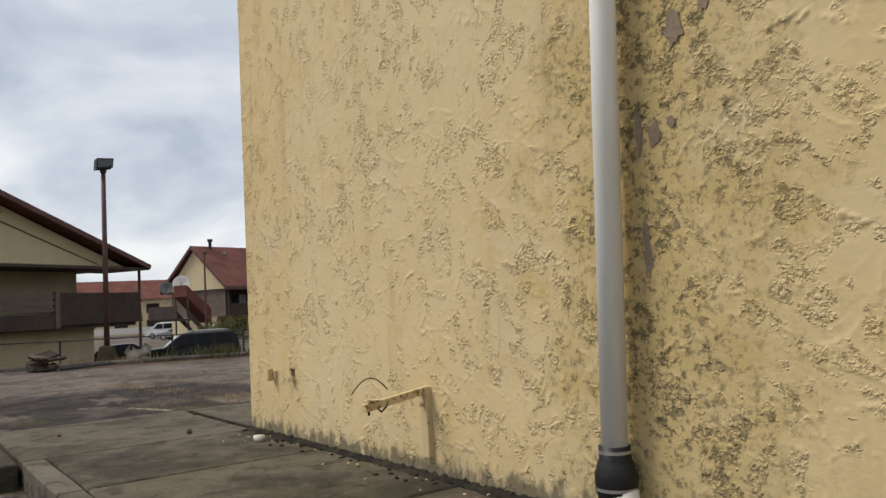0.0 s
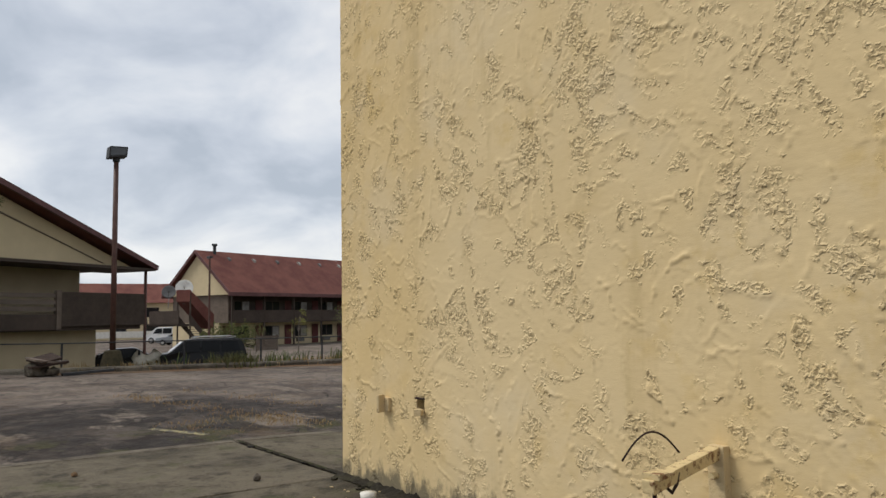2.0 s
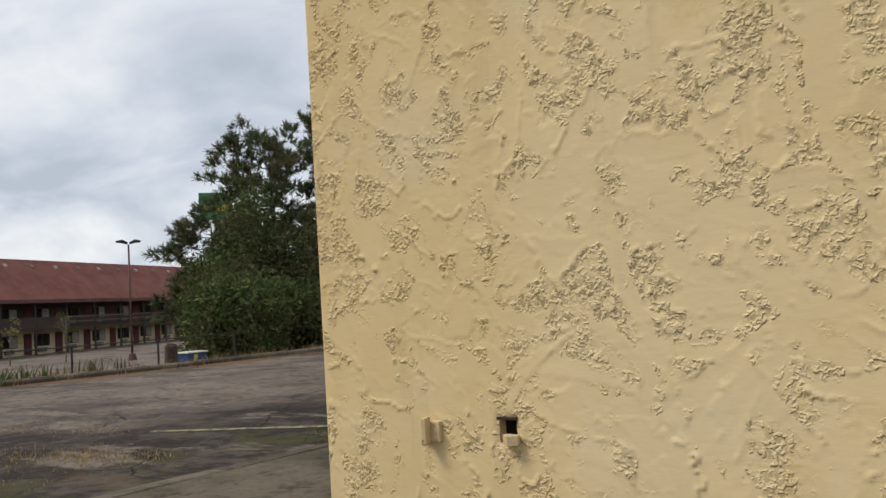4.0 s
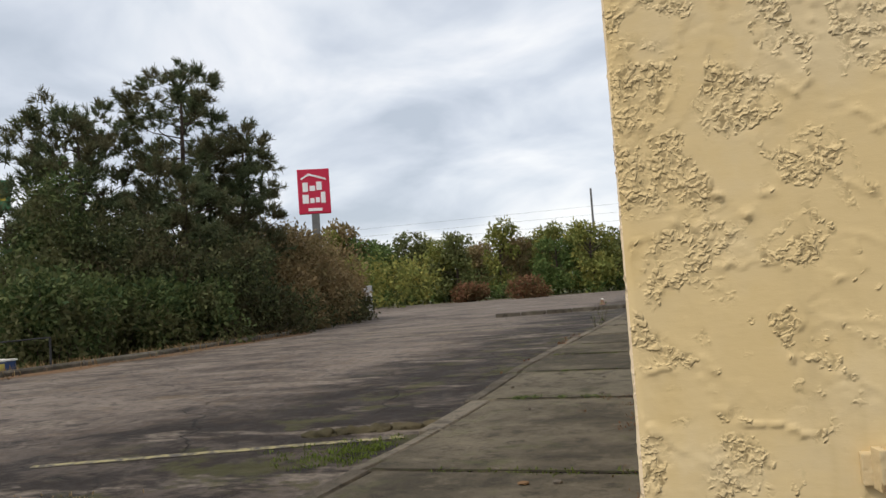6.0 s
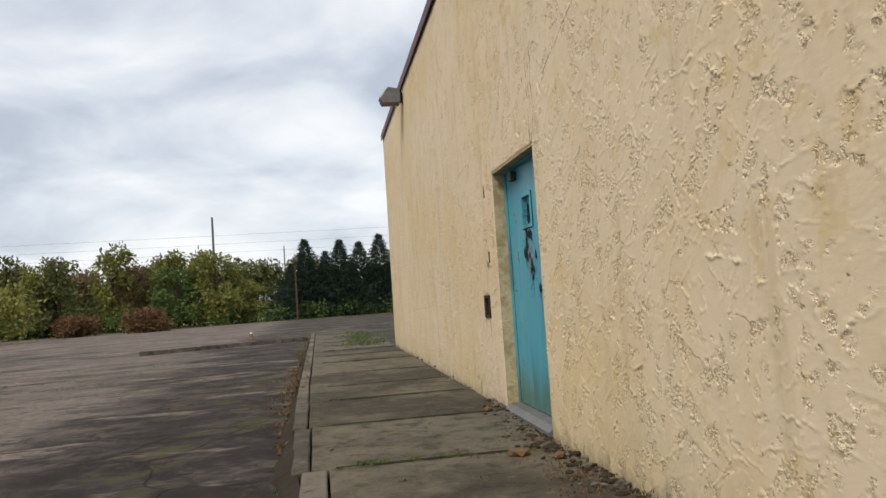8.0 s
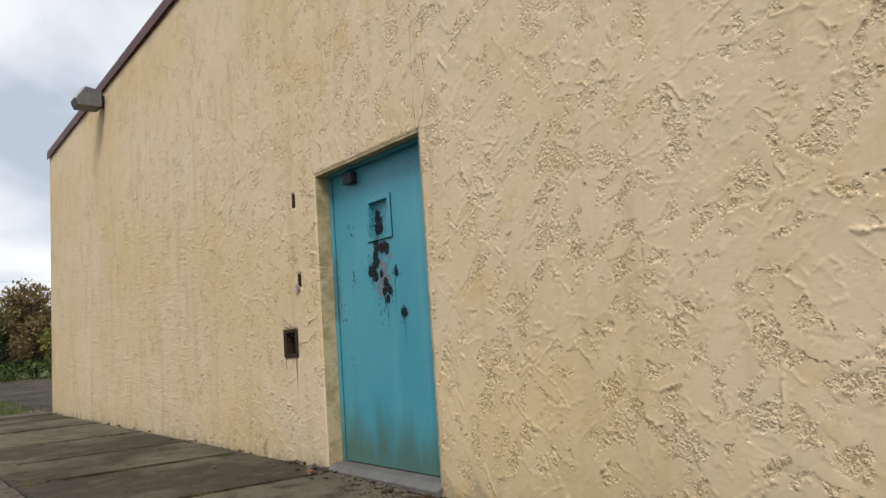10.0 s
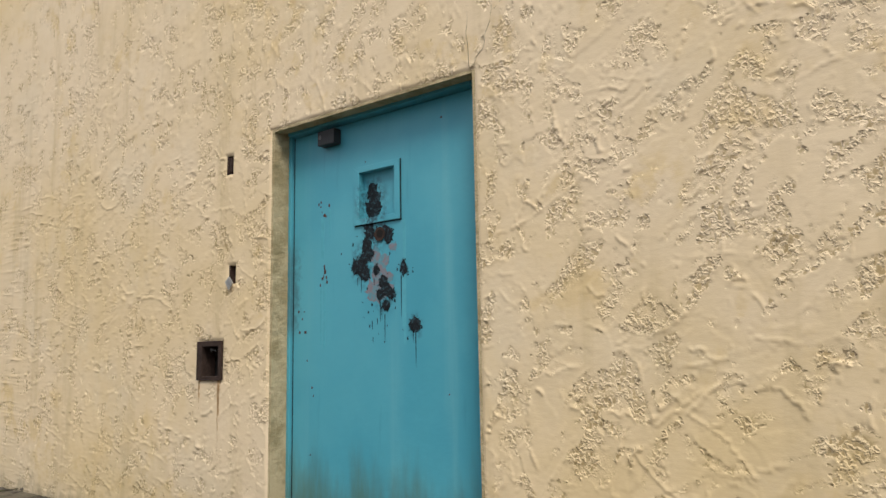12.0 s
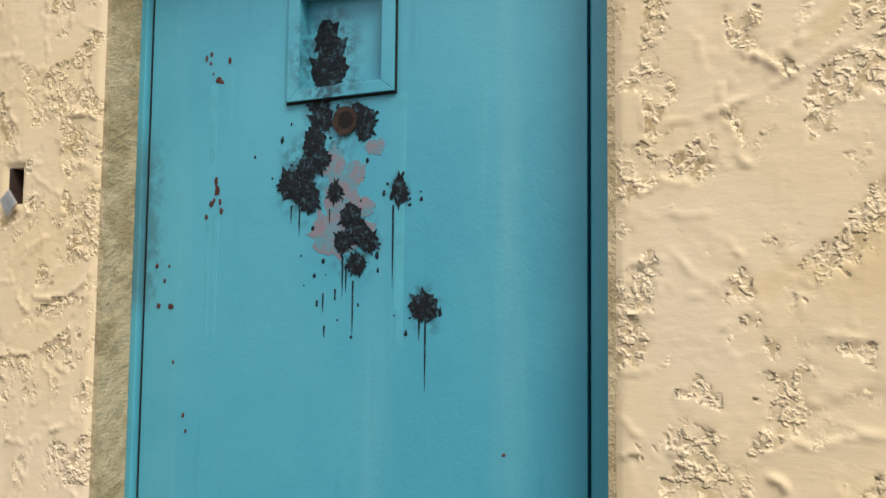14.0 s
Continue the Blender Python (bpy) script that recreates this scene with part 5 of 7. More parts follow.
def weed(at, h, seed, label, mat):
    rr = random.Random(seed)
    w = thing("tall_weed", label, "weed", pose(*at), group="weeds along the kerb")
    bm = bmesh.new()
    tips = []
    for _ in range(4):
        a, l = rr.uniform(0, 6.3), rr.uniform(0.05, 0.16)
        top = (math.cos(a) * l, math.sin(a) * l, h * rr.uniform(0.65, 1))
        tube([(0, 0, -0.03), (top[0] * 0.4, top[1] * 0.4, top[2] * 0.5), top], [0.006, 0.005, 0.002], 6, bm)
        tips.append(top)
    part("stem", bm, DEADWOOD, w)
    V, F = [], []
    for tx, ty, tz in tips:
        for i in range(26):
            f = rr.uniform(0.25, 1)
            a = rr.uniform(0, 6.3)
            l, wd = rr.uniform(0.03, 0.09), rr.uniform(0.006, 0.014)
            p = Vector((tx * f, ty * f, tz * f))
            dd = Vector((math.cos(a), math.sin(a), rr.uniform(-0.2, 0.8))).normalized()
            s = dd.cross(Vector((0, 0, 1))).normalized() * wd
            b = len(V)
            V += [p, p + dd * l * 0.5 + s, p + dd * l, p + dd * l * 0.5 - s]
            F.append((b, b + 1, b + 2, b + 3))
    raw("leaves", V, F, mat, w)
    return w


weed((-2.0, 14.0, lot_z(-2, 14)), 0.75, 1, "tall yellowing weed in the kerb joint", LEAF_OLIVE)
weed((-2.0, 13.2, lot_z(-2, 13)), 0.5, 2, "tall yellowing weed in the kerb joint", LEAF_OLIVE)
weed((-2.0, 10.3, lot_z(-2, 10)), 0.3, 3, "small dry reddish weed by the kerb", LEAF_RED)
weed((-2.0, 9.2, lot_z(-2, 9)), 0.24, 4, "small dry reddish weed by the kerb", LEAF_RED)

# soil that fills the joints, ragged at its edges
JOINT_SOIL = soil("joint_soil", (0.022, 0.018, 0.013), (0.035, 0.03, 0.018), (0.05, 0.055, 0.02))
V, F = [], []
for y0 in joints[1:14]:
    k = len(V)
    for i in range(60):
        x = -1.6 + 1.57 * i / 59
        w = max(0.002, 0.011 + 0.016 * noise.noise((x * 4, y0, 1)) + 0.012 * noise.noise((x * 15, y0, 2)))
        c = y0 + 0.006 * noise.noise((x * 3, y0, 7))
        V += [(x, c - w, walk_z(c) + 0.0055), (x, c, walk_z(c) + 0.011), (x, c + w, walk_z(c) + 0.0055)]
    F += [(k + 3 * i + q, k + 3 * i + 3 + q, k + 3 * i + 4 + q, k + 3 * i + 1 + q) for i in range(59) for q in (0, 1)]
tagged(raw("joint_fill", V, F, JOINT_SOIL), "black soil filling the joints of the walk", "soil", kind="stuff")
# dirt and leaf mould banked against the kerb
KERB_DIRT = soil("dark_kerb_dirt", (0.03, 0.022, 0.015), (0.045, 0.032, 0.022), (0.03, 0.033, 0.014))
V, F = [], []
for i in range(126):
    y = 1.9 + 0.2 * i
    w = 0.12 + 0.08 * noise.noise((y * 1.1, 3, 5)) + 0.05 * noise.noise((y * 4, 3, 5))
    e = kerb_line(y)
    V += [(e + 0.02, y, walk_z(y) - 0.022 + 0.012 * noise.noise((y * 2, 1, 1))), (e - w * 0.5, y, lot_z(-2, y) + 0.06), (e - w, y, lot_z(-2, y) + 0.003)]
F = [(3 * i + k, 3 * i + 3 + k, 3 * i + 4 + k, 3 * i + 1 + k) for i in range(125) for k in (0, 1)]
tagged(raw("kerb_dirt", V, F, KERB_DIRT, smooth=True), "brown dirt and leaf mould banked against the kerb", "dirt", kind="stuff")
r = random.Random(61)
spots = [(-0.04 - abs(r.gauss(0, 0.1 + 0.2 * math.exp(-((y - 4.1) / 0.9) ** 2))), y, walk_z(y) + 0.004, r.uniform(0.4, 1.0)) for y in [r.gauss(4.0, 1.1) for _ in range(110)]]
blades("wall_litter", spots, 14, 0.018, 0.05, LEAF_RED, "dead needles and leaf scraps swept against the wall", "leaf litter", 49, 1.9, 0.004)
bm = bmesh.new()
for _ in range(120):
    y = r.gauss(3.9, 0.9)
    rock(bm, (-0.03 - abs(r.gauss(0, 0.12)), y, walk_z(y) + 0.004), r.uniform(0.01, 0.045), r, 0.45)
tagged(part("damp_clods", bm, KERB_DIRT, None, "damp brown clods of earth along the foot of the wall"), category="earth", kind="stuff")
r = random.Random(60)
blades("kerb_litter", [(kerb_line(y) - 0.02 - abs(r.gauss(0.02, 0.09)), y, lot_z(-2, y) + 0.03, r.uniform(0.5, 1.2)) for y in [r.uniform(5.5, 20) for _ in range(110)]], 12, 0.03, 0.07, LEAF_RED, "dead red-brown leaves along the kerb", "fallen leaves", 48, 1.5, 0.014)
bm = bmesh.new()
for y0 in joints[1:12]:
    for _ in range(16):
        x = r.uniform(-1.6, -0.1)
        if noise.noise((x * 2.3, y0 * 2, 4)) > -0.1:
            rock(bm, (x, y0 + r.gauss(0, 0.008), walk_z(y0) - 0.002), r.uniform(0.008, 0.03), r, 0.4)
tagged(part("joint_soil", bm, HOLLOW, None, "black soil clods in the joints of the walk"), category="soil", kind="stuff")

# broken kerb stones across the bay, and the painted lines
rnd = random.Random(77)
for i in range(11):
    f = i / 10
    x, y = -2.85 + 0.95 * f, 3.5 + 0.38 * f + rnd.gauss(0, 0.02)
    bm = bmesh.new()
    vs = bmesh.ops.create_icosphere(bm, subdivisions=3, radius=1)["verts"]
    sz = rnd.uniform(0.09, 0.13)
    for v in vs:
        n0 = v.co * (0.8 + 0.35 * noise.noise(v.co * 1.4 + Vector((i * 7, 0, 0))) + 0.15 * noise.noise(v.co * 4 + Vector((i * 3, 5, 0))))
        v.co = Vector((x, y, lot_z(x, y) - 0.005)) + Vector((n0.x * sz * 1.15, n0.y * sz * 0.8, n0.z * sz * 0.6))
    st = part("broken_kerb_stone", bm, BRICK, None, smooth=True)
    tagged(st, "rotted mossy kerb stone sunk in the asphalt edge", "kerb stone", "broken kerb stones")


def painted_line(pts, width, seed):
    rr = random.Random(seed)
    V, F = [], []
    n = 40
    (x0, y0), (x1, y1) = pts
    l = math.hypot(x1 - x0, y1 - y0)
    px, py = -(y1 - y0) / l, (x1 - x0) / l
    for i in range(n + 1):
        x, y = x0 + (x1 - x0) * i / n, y0 + (y1 - y0) * i / n
        for s in (-1, 1):
            w = width / 2 * s + rr.uniform(-0.012, 0.012)
            V.append((x + px * w, y + py * w, lot_z(x, y) + 0.006))
    F = [(2 * i, 2 * i + 2, 2 * i + 3, 2 * i + 1) for i in range(n)]
    ob = raw("painted_line", V, F, YELLOW_LINE)
    return tagged(ob, "worn yellow parking line on asphalt", "parking line", "parking lines")


for k, pts in enumerate((((-4.6, 2.45), (-2.05, 3.42)), ((-9.5, 16.2), (-3.6, 18.0)), ((-4.1, 0.1), (-3.3, 0.38)), ((-10.0, 19.5), (-4.0, 21.4)))):
    painted_line(pts, 0.1, k)

# ---------------------------------------------------------------- trees and shrubs


def leaf_cloud(clumps, per_clump, size, seed, shell=0.55, droop=0.0, slim=0.5):
    """Leaves strewn through ellipsoid clumps (x, y, z, rx, ry, rz), denser towards their skins."""
    g = np.random.default_rng(seed)
    out = []
    for x, y, z, rx, ry, rz in clumps:
        n = max(8, int(per_clump * (rx * ry + ry * rz + rx * rz) / 3))
        d = g.normal(size=(n, 3))
        d /= np.linalg.norm(d, axis=1)[:, None]
        rad = (shell + (1 - shell) * g.random(n)) ** 0.6
        rad *= 0.75 + 0.5 * g.random(n) ** 2
        p = d * rad[:, None] * np.array([rx, ry, rz]) + np.array([x, y, z])
        a = g.normal(size=(n, 3)) + d * 0.6
        a[:, 2] -= droop
        a /= np.linalg.norm(a, axis=1)[:, None]
        b = np.cross(a, g.normal(size=(n, 3)))
        b /= np.linalg.norm(b, axis=1)[:, None] + 1e-9
        s = size * (0.6 + 0.9 * g.random(n))[:, None]
        out.append(np.stack([p, p + a * s * 0.55 + b * s * slim * 0.5, p + a * s * 1.1, p + a * s * 0.55 - b * s * slim * 0.5], 1))
    v = np.concatenate(out)
    return v.reshape(-1, 3)


def leaves(name, v, mat, host, label=""):
    n = len(v) // 4
    me = bpy.data.meshes.new(name)
    me.vertices.add(len(v))
    me.vertices.foreach_set("co", v.astype(np.float32).ravel())
    me.loops.add(len(v))
    me.loops.foreach_set("vertex_index", np.arange(len(v), dtype=np.int32))
    me.polygons.add(n)
    me.polygons.foreach_set("loop_start", np.arange(0, len(v), 4, dtype=np.int32))
    me.update(calc_edges=True)
    me.validate()
    me.materials.append(mat)
    ob = new(name, me)
    ob.parent = host
    return tagged(ob, label)


def needle_tufts(points, dirs, length, per, seed, width=0.012):
    """Bottle-brush tufts: long thin blades that stand off each shoot."""
    g = np.random.default_rng(seed)
    length = np.repeat(np.broadcast_to(length, len(points)), per)[:, None]
    p = np.repeat(np.asarray(points), per, 0)
    d = np.repeat(np.asarray(dirs), per, 0)
    n = len(p)
    a = d * 0.9 + g.normal(size=(n, 3)) * 0.55
    a /= np.linalg.norm(a, axis=1)[:, None]
    p = p + d * (g.random(n)[:, None] - 0.3) * length * 1.1
    b = np.cross(a, g.normal(size=(n, 3)))
    b /= np.linalg.norm(b, axis=1)[:, None] + 1e-9
    s = length * (0.6 + 0.6 * g.random(n))[:, None]
    width = width * length / length.max()
    return np.stack([p - b * width, p + b * width, p + a * s + b * width * 0.5, p + a * s - b * width * 0.5], 1).reshape(-1, 3)


def pine(at, height, reach, seed, label, bare_low=0.25, lean=(0, 0)):
    """A ragged pine: trunk, tiers of upswept limbs with side shoots, and needle brushes at their ends."""
    r = random.Random(seed)
    tree = thing("pine_tree", label, "tree", pose(*at), group="pines by the car park")
    bm = bmesh.new()
    tube([(0, 0, -0.3), (lean[0] * 0.3, lean[1] * 0.3, height * 0.35), (lean[0] * 0.7, lean[1] * 0.7, height * 0.7), (lean[0], lean[1], height)], [0.2, 0.16, 0.09, 0.02], 10, bm)
    pts, dirs = [], []
    limbs = int(58 * height / 10)
    for i in range(limbs):
        f = bare_low + (1 - bare_low) * (i + r.random()) / limbs
        z = height * f
        a = i * 2.4 + r.uniform(-0.5, 0.5)
        l = reach * 1.2 * (1.04 - f) ** 0.42 * r.uniform(0.4, 1.2) * (1.0 if f > 0.3 else 0.8) + 0.3
        base = Vector((lean[0] * f, lean[1] * f, z))
        dirn = Vector((math.cos(a), math.sin(a), 0.0))
        mid = base + dirn * l * 0.55 + Vector((0, 0, l * r.uniform(-0.05, 0.15)))
        tip = base + dirn * l + Vector((0, 0, l * r.uniform(0.12, 0.45)))
        tube([base, mid, tip], [0.05 * (1.1 - f) + 0.015, 0.03 * (1.1 - f) + 0.01, 0.006], 5, bm, False)
        for k in range(max(2, int(l * 2.1))):
            q = r.uniform(0.35, 1.0) if k else 1.0
            c = base.lerp(mid, q * 2) if q < 0.5 else mid.lerp(tip, (q - 0.5) * 2)
            side = Vector((-dirn.y, dirn.x, 0)) * r.gauss(0, 0.2 * l * q)
            puff = c + side + Vector((0, 0, r.uniform(0.0, 0.3)))
            size = r.uniform(0.1, 0.24)
            for _ in range(9):
                off = Vector((r.gauss(0, size), r.gauss(0, size), r.gauss(0, size * 0.6)))
                pts.append(puff + off)
                dirs.append((off * 1.5 + dirn * 0.25 + Vector((0, 0, r.uniform(0.1, 0.6)))).normalized())
    part("trunk", bm, BARK, tree, "dark furrowed trunk with bare lower limbs")
    leaves("needles", needle_tufts([tuple(p) for p in pts], [tuple(d) for d in dirs], 0.24, 30, seed, 0.015), NEEDLE, tree)
    return tree


pine((-19.3, 23.2, ground_z(-17, 23)), 10.7, 2.6, 5, "tall dense dark green pine beside the car park", 0.12, lean=(0.2, 0.1))
pine((-20.6, 19.6, ground_z(-17, 20)), 8.9, 2.6, 6, "tall open pine with bare lower limbs", 0.3, lean=(-0.2, 0))
pine((-17.6, 24.4, ground_z(-17, 24)), 7.9, 1.5, 7, "slim leaning pine with thin crown", 0.3, lean=(0.35, 0.2))
pine((-22.3, 18.2, ground_z(-17, 20)), 5.6, 2.3, 8, "low spreading pine beside taller pines", 0.2, lean=(-0.3, -0.2))
pine((-20.6, -2.55, ground_z(-17.5, -2)), 10.2, 1.9, 14, "tall pine beside the lamp at the kerb", 0.3)
pine((-17.8, 21.4, ground_z(-17, 21)), 6.4, 2.3, 9, "dense dark pine filling between taller pines", 0.08)


def shrub(at, size, seed, mat, label, category="shrub", leaf=0.09, density=420, lumps=16, group="shrubs along the car park edge", twigs=True):
    """A bush: bent stems under a crown of many uneven leaf clumps."""
    r = random.Random(seed)
    sx, sy, sz = size
    s = thing("shrub", label, category, pose(*at), group=group)
    bm = bmesh.new()
    clumps = []
    for i in range(lumps):
        a, q = r.uniform(0, 6.3), r.random() ** 0.5
        h = r.uniform(0.15, 0.85)
        w = (1 - max(0.0, h - 0.45) ** 2 * 1.6)
        c = (math.cos(a) * q * sx * 0.8 * w, math.sin(a) * q * sy * 0.8 * w, sz * h)
        k = r.uniform(0.3, 0.5)
        clumps.append((*c, sx * k, sy * k, sz * k * 0.75))
        if twigs:
            tube([(c[0] * 0.2, c[1] * 0.2, -0.25), (c[0] * 0.6, c[1] * 0.6, c[2] * 0.6), (c[0] * 1.1, c[1] * 1.1, c[2] + sz * 0.16)], [0.03, 0.018, 0.004], 5, bm, False)
    if twigs:
        part("stem", bm, BARK, s)
    leaves("foliage", leaf_cloud(clumps, density, leaf, seed), mat, s)
    return s


# green and brown growth at the foot of the pines
for x, y, size, mat, lab, lf in ((-15.3, 12.8, (1.3, 1.5, 1.9), LEAF_SHRUB, "rounded green leafy shrub by the fence", 0.12), (-18.6, 15.4, (1.6, 1.6, 2.2), LEAF_SHRUB, "tall green leafy shrub behind the kerb", 0.13), (-16.2, 15.8, (1.8, 1.8, 2.4), LEAF_SHRUB, "large olive green shrub under pines", 0.12),
                                 (-14.9, 17.6, (1.5, 2.0, 1.9), LEAF_SHRUB, "broad green shrub at the kerb", 0.12), (-15.5, 20.2, (1.7, 2.1, 2.2), LEAF_DARK, "dark green juniper spilling over the kerb", 0.1), (-15.2, 22.6, (1.8, 1.9, 1.7), LEAF_DARK, "dark green juniper spilling over the kerb", 0.1),
                                 (-17.2, 18.4, (1.9, 2.0, 3.5), LEAF_DARK, "dark shrub filling under the pines", 0.1), (-18.2, 22.0, (2.1, 2.2, 3.7), LEAF_DARK, "dark shrub filling under the pines", 0.1), (-16.4, 25.2, (1.8, 2.0, 1.8), LEAF_DARK, "dark green juniper spilling over the kerb", 0.1), (-19.6, 17.0, (1.9, 1.9, 3.4), LEAF_SHRUB, "large olive green shrub under pines", 0.12)):
    shrub((x, y, ground_z(x, y) if x > -16 else lot_z(x, y) - 0.3), (size[0] * 1.1, size[1] * 1.1, size[2] * (1.3 + 0.35 * math.sin(x * 5.3 + y * 2.9))), int(-x * 100 + y), mat, lab, leaf=lf * 1.2, density=560, lumps=26)
for x, y, size, sd in ((-17.5, 27.4, (2.7, 2.8, 4.3), 1), (-19.0, 31.2, (2.7, 3.1, 4.6), 2), (-19.6, 34.2, (2.5, 2.6, 3.8), 3), (-19.4, 25.2, (2.4, 2.4, 4.1), 10), (-21.5, 23.6, (2.4, 2.4, 3.9), 11), (-20.5, 28.5, (2.8, 2.8, 4.6), 5), (-16.4, 24.9, (2.1, 2.1, 3.4), 9)):
    shrub((x, y, lot_z(x, y) - 0.25), size, 900 + sd, LEAF_BROWN, "big rounded shrub turning brown in autumn", leaf=0.16, density=520, lumps=34)
for x, y, size, sd in ((-19.0, 36.0, (1.2, 1.6, 1.5), 4), (-16.2, 29.6, (1.5, 1.8, 1.6), 6), (-16.9, 33.0, (1.4, 1.8, 1.4), 8)):
    shrub((x, y, lot_z(x, y) - 0.15), size, 950 + sd, LEAF_DARK, "low dark green juniper along the kerb", leaf=0.15, density=420, lumps=18)
for x, y, w in ((-22.3, 70.0, 1.75), (-16.0, 67.8, 1.95)):
    shrub((x, y, lot_z(x, y) - 0.1), (w, 1.6, 1.9), int(y * 10), LEAF_RED, "rounded ornamental bush turning red", "bush", 0.24, 260, 34, "red bushes at the far edge")

# dead stalks and litter under the shrubs, weeds by the fence
r = random.Random(15)
spots = []
for _ in range(150):
    y = r.uniform(1.5, 24)
    spots.append((kerb_x(y) - abs(r.gauss(0.1, 0.35)), y, ground_z(kerb_x(y), y) + 0.03, r.uniform(0.3, 1)))
blades("dead_stalks", spots, 26, 0.24, 0.16, DRY, "dead tan stalks along the car park edge", "dry weeds", 45, 0.9, 0.012)
spots = [(kerb_x(y) - 0.5 - abs(r.gauss(0, 0.5)), y, ground_z(kerb_x(y) - 0.6, y), 1.0) for y in [r.uniform(2.6, 12.5) for _ in range(18)]]
spots += [(kerb_x(5.3) - 0.5 + r.gauss(0, 0.3), 5.4 + r.gauss(0, 0.3), ground_z(kerb_x(5) - 0.4, 5), 1.4) for _ in range(10)]
blades("green_weeds", spots, 22, 0.42, 0.2, LEAF_SHRUB, "green weeds along the fence", "weeds", 46, 0.8, 0.02)
V, F = [], []
for y in [1.0 + 0.5 * i for i in range(58)]:
    x = kerb_x(y) + 0.15
    V += [(x, y, lot_z(x, y) + 0.008), (x + 0.5 + 0.5 * noise.noise((y * 0.6, 1, 2)) + 0.25, y, lot_z(x + 0.6, y) + 0.006)]
F = [(2 * i, 2 * i + 1, 2 * i + 3, 2 * i + 2) for i in range(57)]
tagged(raw("leaf_litter", V, F, DIRT), "brown leaf litter along the car park edge", "leaf litter", kind="stuff")
r = random.Random(16)
spots = [(kerb_x(y) + abs(r.gauss(0.2, 0.3)), y, lot_z(kerb_x(y), y), 1) for y in [r.uniform(1, 29) for _ in range(90)]]
blades("fallen_leaves", spots, 16, 0.035, 0.2, LEAF_RED, "fallen brown leaves on the asphalt edge", "fallen leaves", 47, 1.6, 0.02)


def broadleaf(seed, height, width, mat, stretch=1.0):
    """One tree of the far wood: a forked trunk with limbs, and leaf clumps with gaps between."""
    r = random.Random(seed)
    t = new("tree")
    bm = bmesh.new()
    tube([(0, 0, -0.5), (r.uniform(-0.2, 0.2), 0, height * 0.45), (r.uniform(-0.3, 0.3), 0, height * 0.9)], [0.16, 0.11, 0.03], 7, bm)
    clumps = []
    for i in range(26):
        f = r.uniform(0.12, 0.97)
        a = r.uniform(0, 6.3)
        q = width * (0.35 + 0.65 * math.sin(math.pi * min(1, f * 0.8 + 0.12))) * r.uniform(0.3, 1.0)
        c = Vector((math.cos(a) * q, math.sin(a) * q, height * f))
        k = r.uniform(0.5, 1.0) * width * 0.5
        clumps.append((*c, k, k, k * 0.8 * stretch))
        tube([(0, 0, height * f * 0.7), (c.x * 0.6, c.y * 0.6, height * f * 0.85), tuple(c)], [0.05, 0.03, 0.01], 4, bm, False)
    part("trunk", bm, BARK, t)
    leaves("crown", leaf_cloud(clumps, 165, 0.32, seed, 0.3), mat, t)
    return t


def spruce(seed, height, width):
    r = random.Random(seed)
    t = new("spruce")
    bm = bmesh.new()
    tube([(0, 0, -0.4), (0, 0, height)], [0.16, 0.015], 7, bm)
    pts, dirs = [], []
    for i in range(170):
        f = (i + r.random()) / 170
        l = width * (1 - f) * r.uniform(0.45, 1.15) + 0.05
        a = i * 2.4
        for k in range(5):
            q = (k + 1) / 5
            pts.append((math.cos(a) * l * q, math.sin(a) * l * q, height * (0.04 + 0.95 * f) - 0.25 * l * q + 0.12 * l * q * q))
            dirs.append((math.cos(a), math.sin(a), 0.1))
    part("trunk", bm, BARK, t)
    leaves("needles", needle_tufts(pts, dirs, [0.45 * (1 - q[2] / height) + 0.24 for q in pts], 10, seed, 0.06), SPRUCE, t)
    return t


r = random.Random(99)
kinds = []
for k, (mat, h, w, lab) in enumerate(((LEAF_OLIVE, 6.6, 2.5, "olive green tree in the wood edge"), (LEAF_YELLOW, 6.2, 2.3, "yellowing tree in the wood edge"), (LEAF_GREEN, 6.4, 2.6, "green leafy tree in the wood edge"), (LEAF_YELLOW, 7.4, 2.0, "tall slender yellowing tree in the wood"), (LEAF_OLIVE, 5.2, 2.6, "low olive green tree in the wood edge"), (LEAF_BROWN, 6.8, 2.2, "brown autumn tree in the wood edge"))):
    kinds.append(tagged(broadleaf(300 + k, h, w, mat), lab, "tree", "far wood edge"))
spots = []
for i in range(46):
    x = -62 + 2.6 * i * 1.0
    spots.append((x + r.uniform(-1, 1), 82 + r.uniform(-3, 3) + 0.04 * x))
for i in range(38):
    spots.append((-60 + 3.0 * i + r.uniform(-1, 1), 88 + r.uniform(-2, 3)))
used = set()
for i, (x, y) in enumerate(spots):
    if -7 < x < 8 and y < 86:
        continue
    k = r.choice((0, 0, 1, 2, 3, 4, 5, 2, 1))
    m = pose(x, y, lot_z(0, 75) - 0.2, 0, 0, r.uniform(0, 360)) @ Matrix.Diagonal((s := r.uniform(0.92, 1.25), s, s * r.uniform(0.78, 1.2), 1))
    if -10 < x < 8:
        m = m @ Matrix.Diagonal((1, 1, 0.72, 1))
    if k not in used:
        used.add(k)
        kinds[k].matrix_world = m
    else:
        c = copy_thing(kinds[k], m)
        c.scale = m.to_scale()
        c.matrix_basis = m
for k, kd in enumerate(kinds):
    if k not in used:
        kd.location = (-64 - 4 * k, 84, lot_z(0, 75))
fir = tagged(spruce(70, 8.2, 4.2), "dark blue-green spruce beside the utility pole", "tree", "far spruces")
